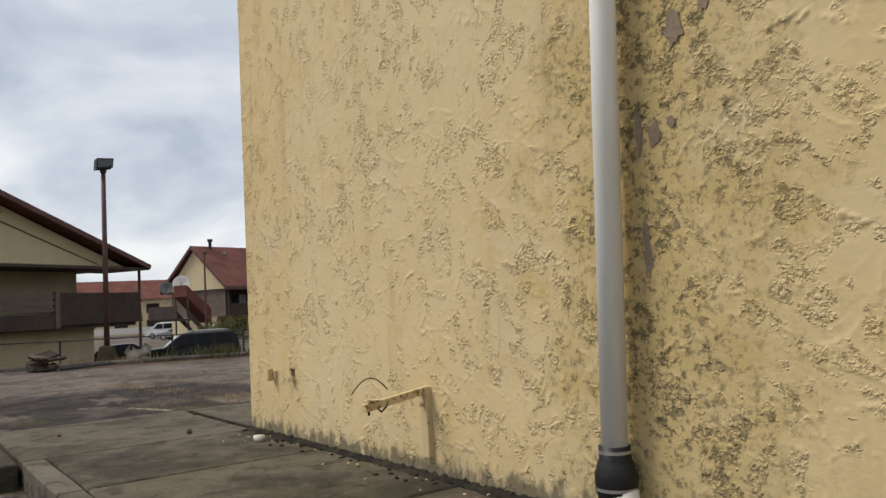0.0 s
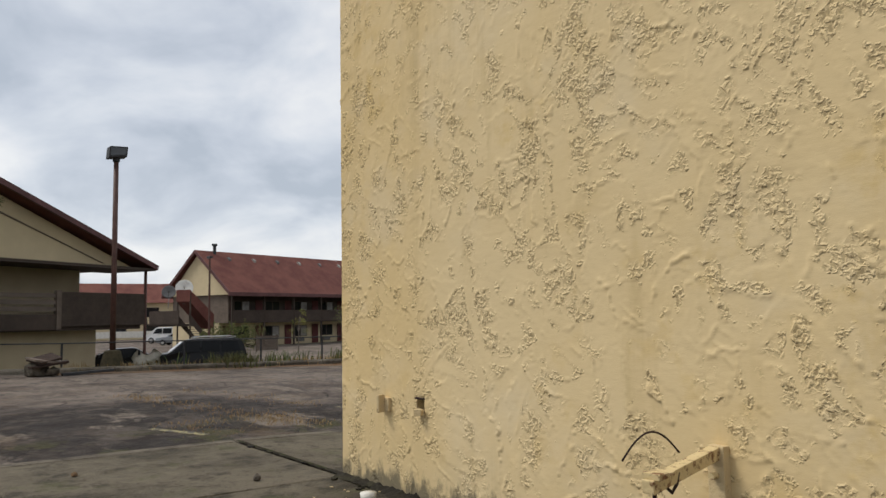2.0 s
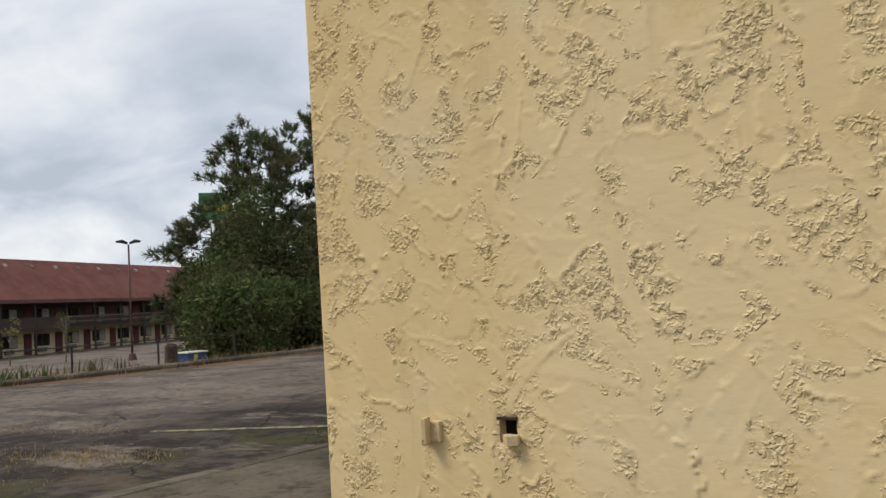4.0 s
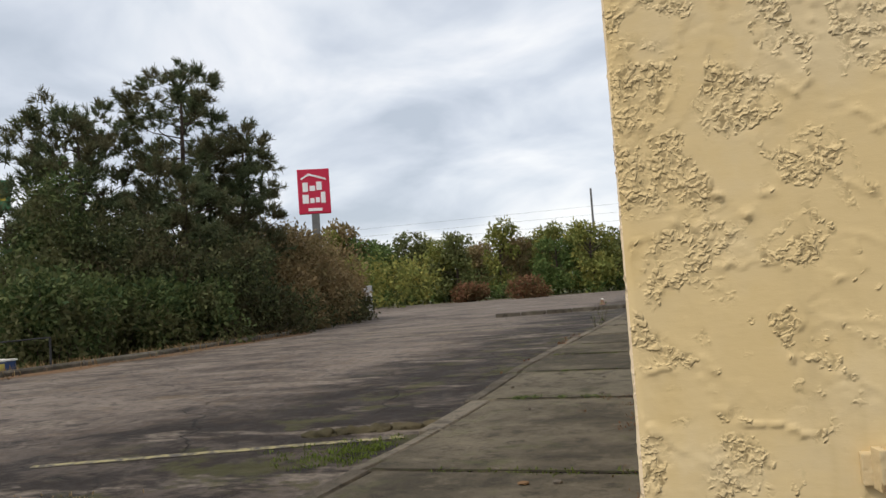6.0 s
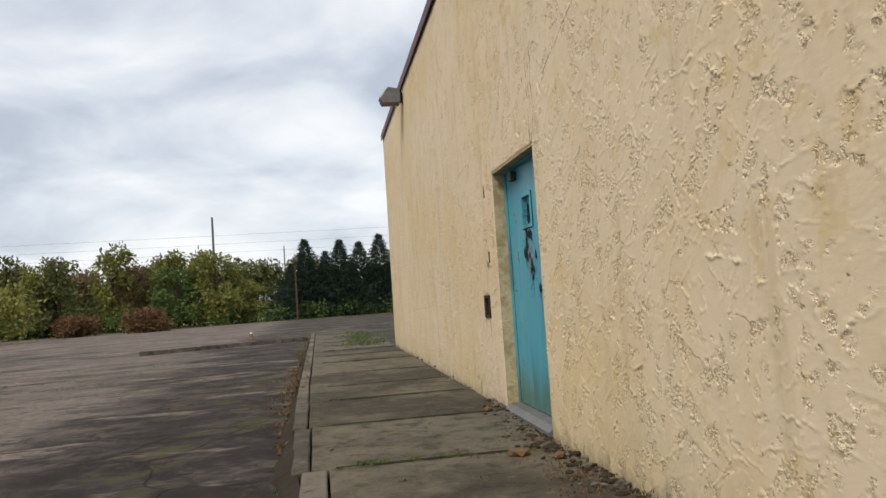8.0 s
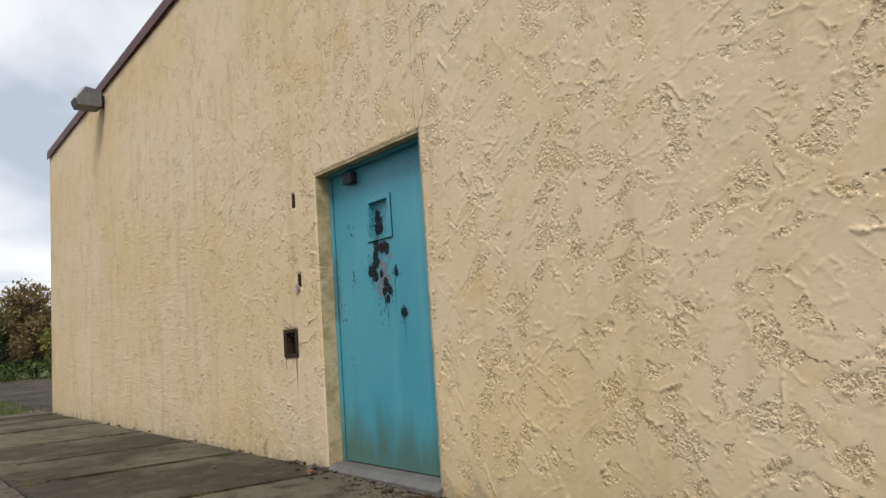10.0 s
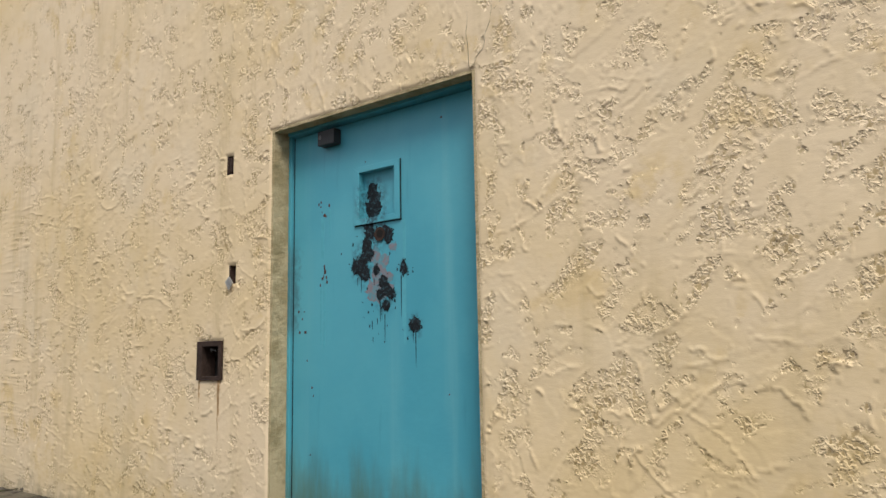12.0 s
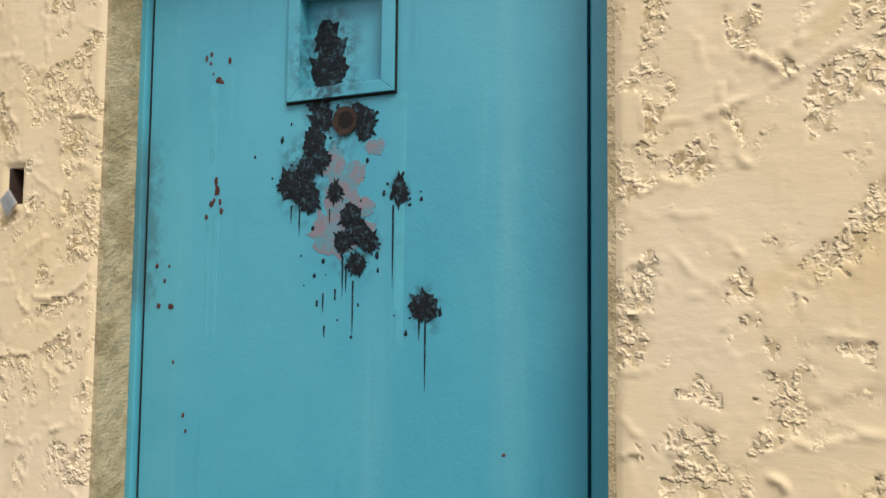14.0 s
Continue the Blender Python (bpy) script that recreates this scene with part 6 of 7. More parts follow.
fir.matrix_world = pose(-2.7, 80.5, lot_z(0, 75))
for x, y, s in ((0.9, 81, 0.98), (-0.6, 82.5, 0.85), (3.0, 82, 0.95), (-4.3, 83, 0.72), (5.3, 83.5, 1.05), (2.0, 79.5, 0.7)):
    m = pose(x, y, lot_z(0, 75), 0, 0, x * 77) @ Matrix.Diagonal((s, s, s, 1))
    c = copy_thing(fir, m)
    c.matrix_basis = m
# undergrowth along the foot of the wood
clumps = [(x + r.uniform(-0.8, 0.8), 78.5 + r.uniform(-1.2, 1.5), lot_z(0, 75) + r.uniform(0.2, 1.0), r.uniform(0.8, 1.6), 0.9, r.uniform(0.6, 1.3)) for x in [-66 + 1.3 * i for i in range(72)]]
under = thing("undergrowth", "low green brush along the foot of the wood", "brush", kind="stuff")
leaves("brush", leaf_cloud(clumps, 190, 0.24, 5, 0.3), LEAF_GREEN, under)
clumps = [(x + r.uniform(-1, 1), 93 + r.uniform(-2, 2), lot_z(0, 75) + r.uniform(0.8, 5.8), 2.4, 1.5, 2.1) for x in [-80 + 1.1 * i for i in range(112)]]
deep = thing("deep_wood", "dark foliage deep within the wood", "woods", kind="stuff")
leaves("foliage", leaf_cloud(clumps, 190, 0.42, 6, 0.2), LEAF_OLIVE, deep)
clumps = [(-24 - 3.2 * i + r.uniform(-1, 1), 62 + 1.5 * i + r.uniform(-1, 1), r.uniform(0.5, 3.6), 2.2, 1.8, 1.8) for i in range(22) for _ in range(2)]
side = thing("hedge_row", "yellow-green trees behind the drive", "woods", kind="stuff")
leaves("foliage", leaf_cloud(clumps, 90, 0.34, 7, 0.3), LEAF_YELLOW, side)

# ---------------------------------------------------------------- far edge: sign, poles, wires
sign = thing("pole_sign", "red motel sign panel with white shapes on a grey pole", "sign", pose(-28.2, 50.5, 0, 0, 0, 27))
panel = part("panel", box((-1.22, -0.22, 7.3), (1.22, 0.22, 10.75), 0.05), SIGN_RED, sign, "red panel with a white roof shape")
part("pole", box((-0.3, -0.2, -0.6), (0.3, 0.2, 7.3), 0.02), GREY_METAL, sign)
part("roof_shape", prism([(-0.95, 10.05), (-0.35, 10.42), (0.95, 10.0), (0.95, 9.86), (-0.35, 10.26), (-0.95, 9.92)], -0.245, -0.221, 1), SIGN_WHITE, panel, "white gable line")
for x0, x1, z0, z1 in ((-0.85, -0.45, 9.0, 9.72), (-0.32, 0.1, 9.05, 9.45), (0.2, 0.6, 9.1, 9.75), (-0.9, -0.42, 8.1, 8.78), (-0.32, 0.0, 8.12, 8.5), (0.1, 0.4, 8.15, 8.55), (0.5, 0.85, 8.1, 8.95), (-0.5, 0.55, 7.5, 7.72)):
    part("lettering_bar", box((x0, -0.245, z0), (x1, -0.2215, z1), 0.01), SIGN_WHITE, panel)
ysign = thing("far_pole_sign", "green and yellow sign far behind the pines", "sign", pose(-60.4, 49.6, -1.7, 0, 0, 50))
yp = part("panel", box((-1.6, -0.2, 12.4), (1.6, 0.2, 15.2), 0.05), plain("sign_green", (0.05, 0.16, 0.07), 0.5), ysign)
part("stripe", box((-1.2, -0.23, 13.3), (1.2, -0.205, 13.9)), plain("sign_yellow", (0.5, 0.38, 0.05), 0.5), yp)
part("pole", tube([(0, 0, -0.2), (0, 0, 12.4)], 0.2, 10), GREY_METAL, ysign)
for x, y, h, rr, lab in ((-3.7, 77.5, 5.4, 0.11, "weathered brown wooden utility pole"), (-16.6, 117.8, 15.4, 0.22, "tall thin pole rising behind the wood"), (-6.3, 118.7, 10.6, 0.12, "thin pole rising behind the wood")):
    p = thing("utility_pole", lab, "pole", pose(x, y, lot_z(0, 75) - 0.2), group="far poles")
    part("shaft", tube([(0, 0, -0.3), (0, 0, h)], [rr, rr * 0.7], 8), BROWN_METAL if h < 6 else GREY_METAL, p)
mast = next(o for o in scene.collection.objects if o.name.startswith("utility_pole") and abs(o.location.x + 16.6) < 0.1)
for z, dz in ((12.2, -0.4), (9.4, -0.2), (11.0, -0.5)):
    pts = [(-120 + 20 * i, 119, z + dz * (1 - ((i - 6) / 6) ** 2) + 0.02 * i) for i in range(13)]
    wire = part("wire", tube([(x + 16.6, y - 118.9, q - lot_z(0, 75) + 0.2) for x, y, q in pts], 0.014, 5), GREY_METAL, mast)
house = thing("small_white_shed", "small white shed behind the brown shrubs", "shed", pose(-24.6, 49.0, lot_z(-20, 50) - 0.1, 0, 0, 20))
part("wall", box((-1.2, -0.8, 0), (1.2, 0.8, 1.6), 0.02), SIGN_WHITE, house)
part("roof", prism([(-1.0, 1.6), (1.0, 1.6), (0, 2.1)], -1.3, 1.3, 0), GREY_METAL, house)

# low kerb island and the far rim of the car park
island = thing("kerb_island", "low concrete kerb island in the car park", "kerb", kind="structure")
p0, p1 = Vector((-7.4, 25.2, 0)), Vector((-2.05, 26.9, 0))
for i in range(6):
    a, b = p0.lerp(p1, i / 6 + 0.003), p0.lerp(p1, (i + 1) / 6 - 0.003)
    d = (b - a).normalized()
    s = Vector((-d.y, d.x, 0))
    bm = bmesh.new()
    z0, z1 = lot_z(a.x, a.y) - 0.1, lot_z(a.x, a.y) + 0.14
    lo = [bm.verts.new((*(q.xy), z0)) for q in (a, b, b + s * 0.22, a + s * 0.22)]
    hi = [bm.verts.new((*(q.xy), z1)) for q in (a, b, b + s * 0.22, a + s * 0.22)]
    bm.faces.new(lo), bm.faces.new(hi)
    for k in range(4):
        bm.faces.new((lo[k], lo[(k + 1) % 4], hi[(k + 1) % 4], hi[k]))
    bmesh.ops.bevel(bm, geom=list(bm.edges), offset=0.02, segments=2, affect="EDGES")
    bmesh.ops.recalc_face_normals(bm, faces=bm.faces)
    part("kerb_stone", bm, KERBSTONE, island)
r = random.Random(33)
cone = thing("orange_marker", "small faded orange marker beyond the island", "marker", pose(-4.5, 32.5, lot_z(-4, 32)) @ Matrix.Diagonal((0.7, 0.7, 0.75, 1)))
part("body", tube([(0, 0, 0), (0, 0, 0.05), (0, 0, 0.06), (0, 0, 0.3)], [0.2, 0.2, 0.14, 0.1], 12), plain("faded_orange", (0.2, 0.12, 0.08), 0.7), cone)
part("top", tube([(0, 0, 0.3), (0.03, 0, 0.36)], [0.1, 0.06], 10), WHITE, cone)

# ---------------------------------------------------------------- western edge: kerb, fence, lamps, clutter
edge = thing("car_park_kerb", "pale weathered concrete kerb at the car park edge", "kerb", kind="structure")
ys_k = [-12 + 2.4 * i for i in range(18)]
for y0, y1 in zip(ys_k, ys_k[1:]):
    bm = bmesh.new()
    ring = []
    for y in (y0 + 0.01, (y0 + y1) / 2, y1 - 0.01):
        x, z = kerb_x(y), lot_z(kerb_x(y), y)
        ring.append([bm.verts.new(c) for c in ((x - 0.1, y, z - 0.15), (x - 0.1, y, z + 0.1), (x - 0.07, y, z + 0.125), (x + 0.09, y, z + 0.12), (x + 0.13, y, z + 0.08), (x + 0.15, y, z - 0.15))])
    for a, b in zip(ring, ring[1:]):
        for k in range(6):
            bm.faces.new((a[k], a[(k + 1) % 6], b[(k + 1) % 6], b[k]))
    bm.faces.new(ring[0]), bm.faces.new(ring[-1])
    bmesh.ops.recalc_face_normals(bm, faces=bm.faces)
    part("kerb_stone", bm, KERBSTONE, edge)
fence = thing("rail_fence", "low brown pipe rail fence behind the kerb", "fence")
pts = []
for y in (-7.0, -3.0, 1.4, 4.0, 5.8, 7.4, 9.4, 11.6):
    x = kerb_x(y) - 0.35
    g = ground_z(x, y)
    pts.append((x, y, 0.44 if y > -1 else 0.5))
    part("post", tube([(x, y, g - 0.2), (x, y, pts[-1][2])], 0.026, 8), DARK_METAL, fence)
part("rail", tube(pts, 0.015, 8), DARK_METAL, fence)


def lamp_post(name, at, h, label, twin=True):
    p = thing(name, label, "street lamp", pose(*at))
    part("base", tube([(0, 0, -0.6), (0, 0, 0.0), (0, 0, 0.5), (0, 0, 0.53)], [0.34, 0.33, 0.2, 0.12], 14), BRICK if twin else BROWN_METAL, p, "tapered concrete foot")
    part("pole", tube([(0, 0, 0.5), (0, 0, h)], [0.075, 0.06], 12), BROWN_METAL, p, smooth=True)
    return p


lp = lamp_post("street_lamp", (-16.55, 2.62, ground_z(-15.6, 2.6)), 5.35, "brown pole lamp with a dark box floodlight head")
head = part("head", prism([(-0.22, 5.36), (0.22, 5.42), (0.24, 5.68), (-0.2, 5.66)], -0.16, 0.2, 0, bevel=0.02), DARK_METAL, lp)
part("lens", prism([(-0.18, 5.41), (0.18, 5.46), (0.2, 5.63), (-0.17, 5.61)], 0.2, 0.212, 0), plain("dark_lamp_glass", (0.05, 0.055, 0.06), 0.15, spec=0.5), head)
part("yoke", tube([(0, 0, 5.3), (0, 0, 5.38)], 0.09, 10), DARK_METAL, lp)
second = copy_thing(lp, pose(-17.95, -0.55, ground_z(-16.9, -0.5) - 0.4, 0, 0, -12))
tagged(second, "brown pole lamp with a dark box floodlight head beside a pine")
lq = lamp_post("street_lamp", (-45.2, 29.4, -1.75), 7.95, "tall dark pole lamp with twin heads", False)
for s in (-1, 1):
    h2 = part("head", prism([(0.06, 7.98), (0.5, 8.12), (0.78, 8.1), (0.8, 8.22), (0.4, 8.3), (0.06, 8.12)], -0.2, 0.2, 1, bevel=0.02), DARK_METAL, lq)
    h2.matrix_local = pose(0, 0, 0, 0, 0, 60 if s > 0 else 240)
lr = thing("thin_pole", "thin brown pole in front of the motel gable", "pole", pose(-54.1, 18.3, -1.75))
part("shaft", tube([(0, 0, -0.2), (0, 0, 7.5)], [0.1, 0.07], 8), BROWN_METAL, lr)
part("cap", box((-0.35, -0.12, 7.45), (0.35, 0.12, 7.62), 0.02), DARK_METAL, lr)

pile = thing("scrap_heap", "heap of broken concrete and dark sodden board at the kerb", "rubbish heap", pose(-14.85, 1.0, lot_z(-14.8, 1)))
rnd = random.Random(12)
part("concrete_lump", rock(bmesh.new(), (-0.1, -0.28, 0.13), 0.3, rnd, 0.75), KERBSTONE, pile)
part("concrete_lump", rock(bmesh.new(), (0.05, 0.0, 0.1), 0.24, rnd, 0.7), KERBSTONE, pile)
for k, (z, a, l) in enumerate(((0.24, 8, 0.46), (0.31, -8, 0.4), (0.37, 14, 0.3))):
    b = part("board", prism([(-0.25, -l), (0.28, -l * 0.9), (0.3, l * 0.7), (-0.2, l * 0.8)], 0, 0.05, 2, bevel=0.008), RUST if k != 1 else BROWN_LIGHT, pile)
    b.matrix_local = pose(0, -0.05 - 0.05 * k, z, a, 5 * k, 10 * k)
b = part("board", box((-0.06, -0.55, 0.0), (0.06, 0.55, 0.06), 0.008), DARK_METAL, pile)
b.matrix_local = pose(0.1, 0.7, 0.02, 2, 0, 6)
rag = thing("white_rag", "torn white plastic sheet caught in the weeds", "plastic sheet", pose(kerb_x(3.3) - 0.6, 3.25, ground_z(kerb_x(3.3) - 0.5, 3.3)) @ Matrix.Diagonal((0.8, 0.75, 0.85, 1)))
bm = bmesh.new()
grid = [[bm.verts.new((0.12 * math.sin(i * 1.7 + j), -0.45 + 0.11 * i + 0.03 * math.sin(j * 2.1), 0.08 * j + (0.1 * math.sin(i * 1.3) if j == 7 else 0))) for j in range(8)] for i in range(9)]
for i in range(8):
    for j in range(7):
        if (i * 3 + j * 5) % 11:
            bm.faces.new((grid[i][j], grid[i + 1][j], grid[i + 1][j + 1], grid[i][j + 1]))
ex = bmesh.ops.solidify(bm, geom=list(bm.faces), thickness=0.01)
part("sheet", bm, WHITE, rag, smooth=True)
bin_ = thing("blue_crate", "blue plastic crate lying under the shrubs", "crate", pose(-14.5, 10.6, ground_z(-14.4, 10.6)))
bm = box((-0.22, -0.3, 0), (0.22, 0.3, 0.34), 0.02)
part("body", bm, plain("blue_plastic", (0.03, 0.06, 0.16), 0.5), bin_)
part("label", box((0.221, -0.12, 0.06), (0.224, 0.0, 0.3)), plain("yellow_label", (0.5, 0.42, 0.1), 0.6), bin_, "yellow paper label")
part("rim", box((-0.24, -0.32, 0.34), (0.24, 0.32, 0.38), 0.01), WHITE, bin_)
stump = part("stump", tube([(-14.2, 9.75, -0.4), (-14.2, 9.75, 0.25), (-14.19, 9.76, 0.32)], [0.17, 0.15, 0.1], 12), BARK, None)
tagged(stump, "dark brown timber stump at the kerb", "stump")

# ---------------------------------------------------------------- the motel beyond the fence
GZ = -1.7


def gable_block(ob, length, half, eave, ridge, over=0.6, gable_mat=CREAM):
    """Roof and gable of a long two-storey block. It runs along +y from 0; its front faces +x at x = 0; the ridge lies half behind."""
    sl = (ridge - eave) / (half + over)
    th = 0.22
    for s in (1, -1):
        e, r0 = (over, -half) if s > 0 else (-2 * half - over, -half)
        bm = prism([(e, eave), (r0, ridge), (r0, ridge + th), (e, eave + th * 0.7)], -0.7, length + 0.7, 1)
        roof = part("roof_slope", bm, ROOF, ob, "red-brown shingle slope")
        part("fascia", box((min(e, e + s * 0.06), -0.72, eave - 0.2), (max(e, e + s * 0.06), length + 0.72, eave + 0.16)), TRIM, roof)
        for y in (-0.72, length + 0.62):
            part("barge_board", prism([(e, eave - 0.12), (r0, ridge - 0.1), (r0, ridge + th + 0.02), (e, eave + th + 0.02)], y, y + 0.1, 1), TRIM, roof)
    for y in (0.0, length - 0.25):
        part("gable", prism([(0.3, eave - 0.05), (-half, ridge - 0.15), (-2 * half - 0.3, eave - 0.05)], y - 0.25, y + 0.25, 1), gable_mat, ob)


def window(host, x, y0, y1, z0, z1, n=2, curtain=True, name="window"):
    w = part(name, box((x, y0, z0), (x + 0.05, y1, z1)), BROWN_BOARD, host)
    m = (y1 - y0) / n
    for i in range(n):
        part("pane", box((x + 0.051, y0 + i * m + 0.07, z0 + 0.07), (x + 0.058, y0 + (i + 1) * m - 0.07, z1 - 0.07)), CURTAIN if curtain and i % 2 else GLASS, w)
    return w


# N is the near eave corner; the block runs away to the north-west
motel = thing("motel_building", "long two-storey cream motel with red shingle roof and brown balcony", "motel", pose(-67.6, 24.9, GZ, 0, 0, 19.4))
LEN, EAVE, RIDGE, HALF = 66.0, 5.15, 9.4, 4.2
gable_block(motel, LEN, HALF, EAVE, RIDGE, 0.9)
part("wall", box((-2 * HALF, 0.2, -0.5), (-1.5, LEN - 0.2, EAVE + 0.2)), CREAM, motel, "cream rendered wall behind the balcony")
# dark brown stands in for deep shade behind the balcony, over the cream wall
part("upper_wall", box((-1.5, 0.2, 2.56), (-1.46, LEN - 0.2, EAVE + 0.1)), BROWN_BOARD, motel, "upper storey wall, balcony shade put in as dark brown")
part("end_wall", box((-2 * HALF, 0.0, -0.5), (-1.3, 0.19, 2.4)), CREAM, motel)
# brown here paints in the shade that lies under the gable
part("upper_end_wall", box((-2 * HALF, 0.0, 2.4), (0.0, 0.19, EAVE)), BROWN_LIGHT, motel)
part("balcony_floor", box((-1.5, 0.2, 2.35), (0.35, LEN, 2.55)), BROWN_BOARD, motel)
bay = 4.1
for i in range(int(LEN / bay)):
    y = 0.4 + i * bay
    solid = i < 4 or i % 5 == 3
    if solid:
        rail = part("balcony_panel", box((0.28, y - 0.2, 2.45), (0.38, y + bay - 0.22, 3.6)), BROWN_BOARD, motel)
        for k in range(7):
            part("board", box((0.381, y - 0.19, 2.48 + 0.16 * k), (0.4, y + bay - 0.23, 2.61 + 0.16 * k)), BROWN_BOARD, rail)
    else:
        rail = part("balcony_rail", box((0.28, y - 0.2, 2.38), (0.36, y + bay - 0.22, 2.6)), BROWN_BOARD, motel)
        for k in range(4):
            part("slat", box((0.3, y - 0.19, 2.74 + 0.24 * k), (0.35, y + bay - 0.23, 2.88 + 0.24 * k)), BROWN_LIGHT if k % 2 else BROWN_BOARD, rail)
    part("post", box((0.2, y - 0.28, -0.2), (0.36, y - 0.12, EAVE)), BROWN_BOARD, motel)
    for z in (0.05, 2.6):
        part("door", box((-1.5, y + 0.2, z), (-1.4, y + 1.12, z + 2.03)), DOOR_RED, motel)
        window(motel, -1.45 if z > 1 else -1.5, y + 1.5, y + 3.5, z + 0.75, z + 1.95, 2, (i * 7 + int(z)) % 3 != 0)
        ac = part("cooler", box((-1.5, y + 1.9, z + 0.2), (-1.32, y + 3.0, z + 0.6), 0.02), BROWN_LIGHT, motel)
        part("grille", box((-1.319, y + 1.98, z + 0.26), (-1.31, y + 2.92, z + 0.54)), GREY_METAL, ac)
for i in range(12):
    y = 2.6 + 3.3 * i
    part("roof_vent", prism([(-HALF + 0.7, RIDGE - 0.45), (-HALF + 1.15, RIDGE - 0.85), (-HALF + 1.2, RIDGE - 0.6), (-HALF + 0.95, RIDGE - 0.35)], y, y + 0.3, 1, bevel=0.03), CURTAIN if i % 2 else GREY_METAL, motel)
chim = part("chimney_pipe", tube([(-HALF + 0.3, 1.5, RIDGE - 0.2), (-HALF + 0.3, 1.5, RIDGE + 0.75)], 0.16, 10), DARK_METAL, motel)
part("cowl", tube([(-HALF + 0.3, 1.5, RIDGE + 0.72), (-HALF + 0.3, 1.5, RIDGE + 0.95)], 0.27, 10), DARK_METAL, chim)
part("walk", box((-1.5, 0, -0.2), (1.5, LEN, 0.02)), KERBSTONE, motel)

# roofed stair at the near end of the motel, dishes above it
stair = thing("roofed_stair", "brown outside stair under a red shingle canopy", "staircase", pose(-62.6, 20.0, GZ, 0, 0, 25))
part("canopy", prism([(-1.3, 4.3), (1.5, 1.9), (1.5, 3.2), (-1.3, 5.3)], -0.8, 0.8, 0), ROOF, stair)
for k in range(12):
    part("step", box((-0.7, -1.0 + 0.23 * k, 2.3 - 0.2 * k), (0.7, -0.74 + 0.23 * k, 2.36 - 0.2 * k)), BROWN_LIGHT, stair)
for x in (-0.78, 0.72):
    part("stringer", prism([(-1.3, 2.6), (1.9, -0.1), (1.9, 0.2), (-1.3, 3.3)], x, x + 0.06, 0), BROWN_BOARD, stair)
    for y, h in ((-1.25, 5.0), (1.4, 2.5)):
        part("post", box((x, y, -0.2), (x + 0.1, y + 0.1, h)), BROWN_BOARD, stair)
part("landing", box((-2.6, -2.6, 2.2), (0.9, -1.0, 2.4)), BROWN_BOARD, stair)
part("landing_screen", box((-2.6, -2.6, 2.2), (0.9, -2.5, 3.5)), BROWN_BOARD, stair)
for x, y, z, rr, mat in ((-62.9, 19.2, 5.5, 0.75, WHITE), (-64.3, 18.3, 5.2, 0.6, GREY_METAL)):
    dish = thing("satellite_dish", "pale round satellite dish above the stair canopy", "satellite dish", pose(x, y, GZ + z, 70, 0, 70), group="satellite dishes")
    bm = bmesh.new()
    prof = [(0.02, -0.16), (rr * 0.4, -0.13), (rr * 0.75, -0.06), (rr, 0.03)]
    tube([(0, 0, q[1]) for q in prof], [q[0] for q in prof], 24, bm, False)
    bmesh.ops.solidify(bm, geom=list(bm.faces), thickness=0.02)
    part("bowl", bm, mat, dish, smooth=True)
    part("feed_arm", tube([(0, -rr * 0.9, 0), (0, -rr * 0.2, rr * 0.9)], 0.025, 6), GREY_METAL, dish)
    part("mast", tube([(0, 0, -0.15), (0, -0.5, -0.35), (0, -1.6, 0.25)], 0.04, 6), GREY_METAL, dish)
hedge = thing("clipped_hedge", "clipped green hedge below the motel stair", "hedge", pose(-60.0, 22.3, GZ))
clumps = [(math.sin(i * 3.3) * 0.3, -2.2 + 0.45 * i, 1.0 + 0.35 * (i % 3), 0.8, 0.7, 0.9) for i in range(11)]
leaves("foliage", leaf_cloud(clumps, 300, 0.16, 91, 0.4), LEAF_OLIVE, hedge)
part("stem", tube([(0, -2, -0.1), (0, 0, 0.9), (0, 2, 0.4)], 0.05, 6), BARK, hedge)
bench = thing("brown_bin_store", "low brown board screen beside the hedge", "screen", pose(-57.5, 24.5, GZ, 0, 0, 20))
for k in range(6):
    part("board", box((0, -1.2, 0.1 + 0.2 * k), (0.05, 1.2, 0.28 + 0.2 * k)), BROWN_LIGHT, bench)
part("post", box((-0.1, -1.2, -0.1), (-0.01, -1.08, 1.35)), BROWN_BOARD, bench)
part("post", box((-0.1, 1.08, -0.1), (-0.01, 1.2, 1.35)), BROWN_BOARD, bench)
for k, (x, y, h, sd) in enumerate(((-55.5, 26.4, 3.0, 1), (-52.0, 28.6, 3.0, 2))):
    t = thing("young_tree", "thin young tree with few leaves by the motel", "tree", pose(x, y, GZ), group="young trees at the motel")
    rr = random.Random(sd)
    bm = bmesh.new()
    clumps = []
    tube([(0, 0, -0.2), (0.1, 0, h * 0.5), (0.05, 0.1, h)], [0.06, 0.04, 0.01], 6, bm)
    for i in range(9):
        a, z = rr.uniform(0, 6.3), rr.uniform(0.4, 1) * h
        c = (math.cos(a) * rr.uniform(0.3, 0.9), math.sin(a) * rr.uniform(0.3, 0.9), z + 0.4)
        tube([(0.05, 0, z * 0.8), c], [0.025, 0.006], 4, bm, False)
        clumps.append((*c, 0.3, 0.3, 0.25))
    part("trunk", bm, DEADWOOD, t)
    leaves("leaves", leaf_cloud(clumps, 300, 0.12, sd, 0.2), LEAF_YELLOW if k == 0 else LEAF_OLIVE, t)

# nearer motel block: only its gable end shows
wing = thing("motel_wing", "cream gable end of a motel block with brown balcony screens", "motel", pose(-28.85, 6.6, GZ, 0, 0, 122) @ Matrix.Diagonal((-1, 1, 1, 1)))
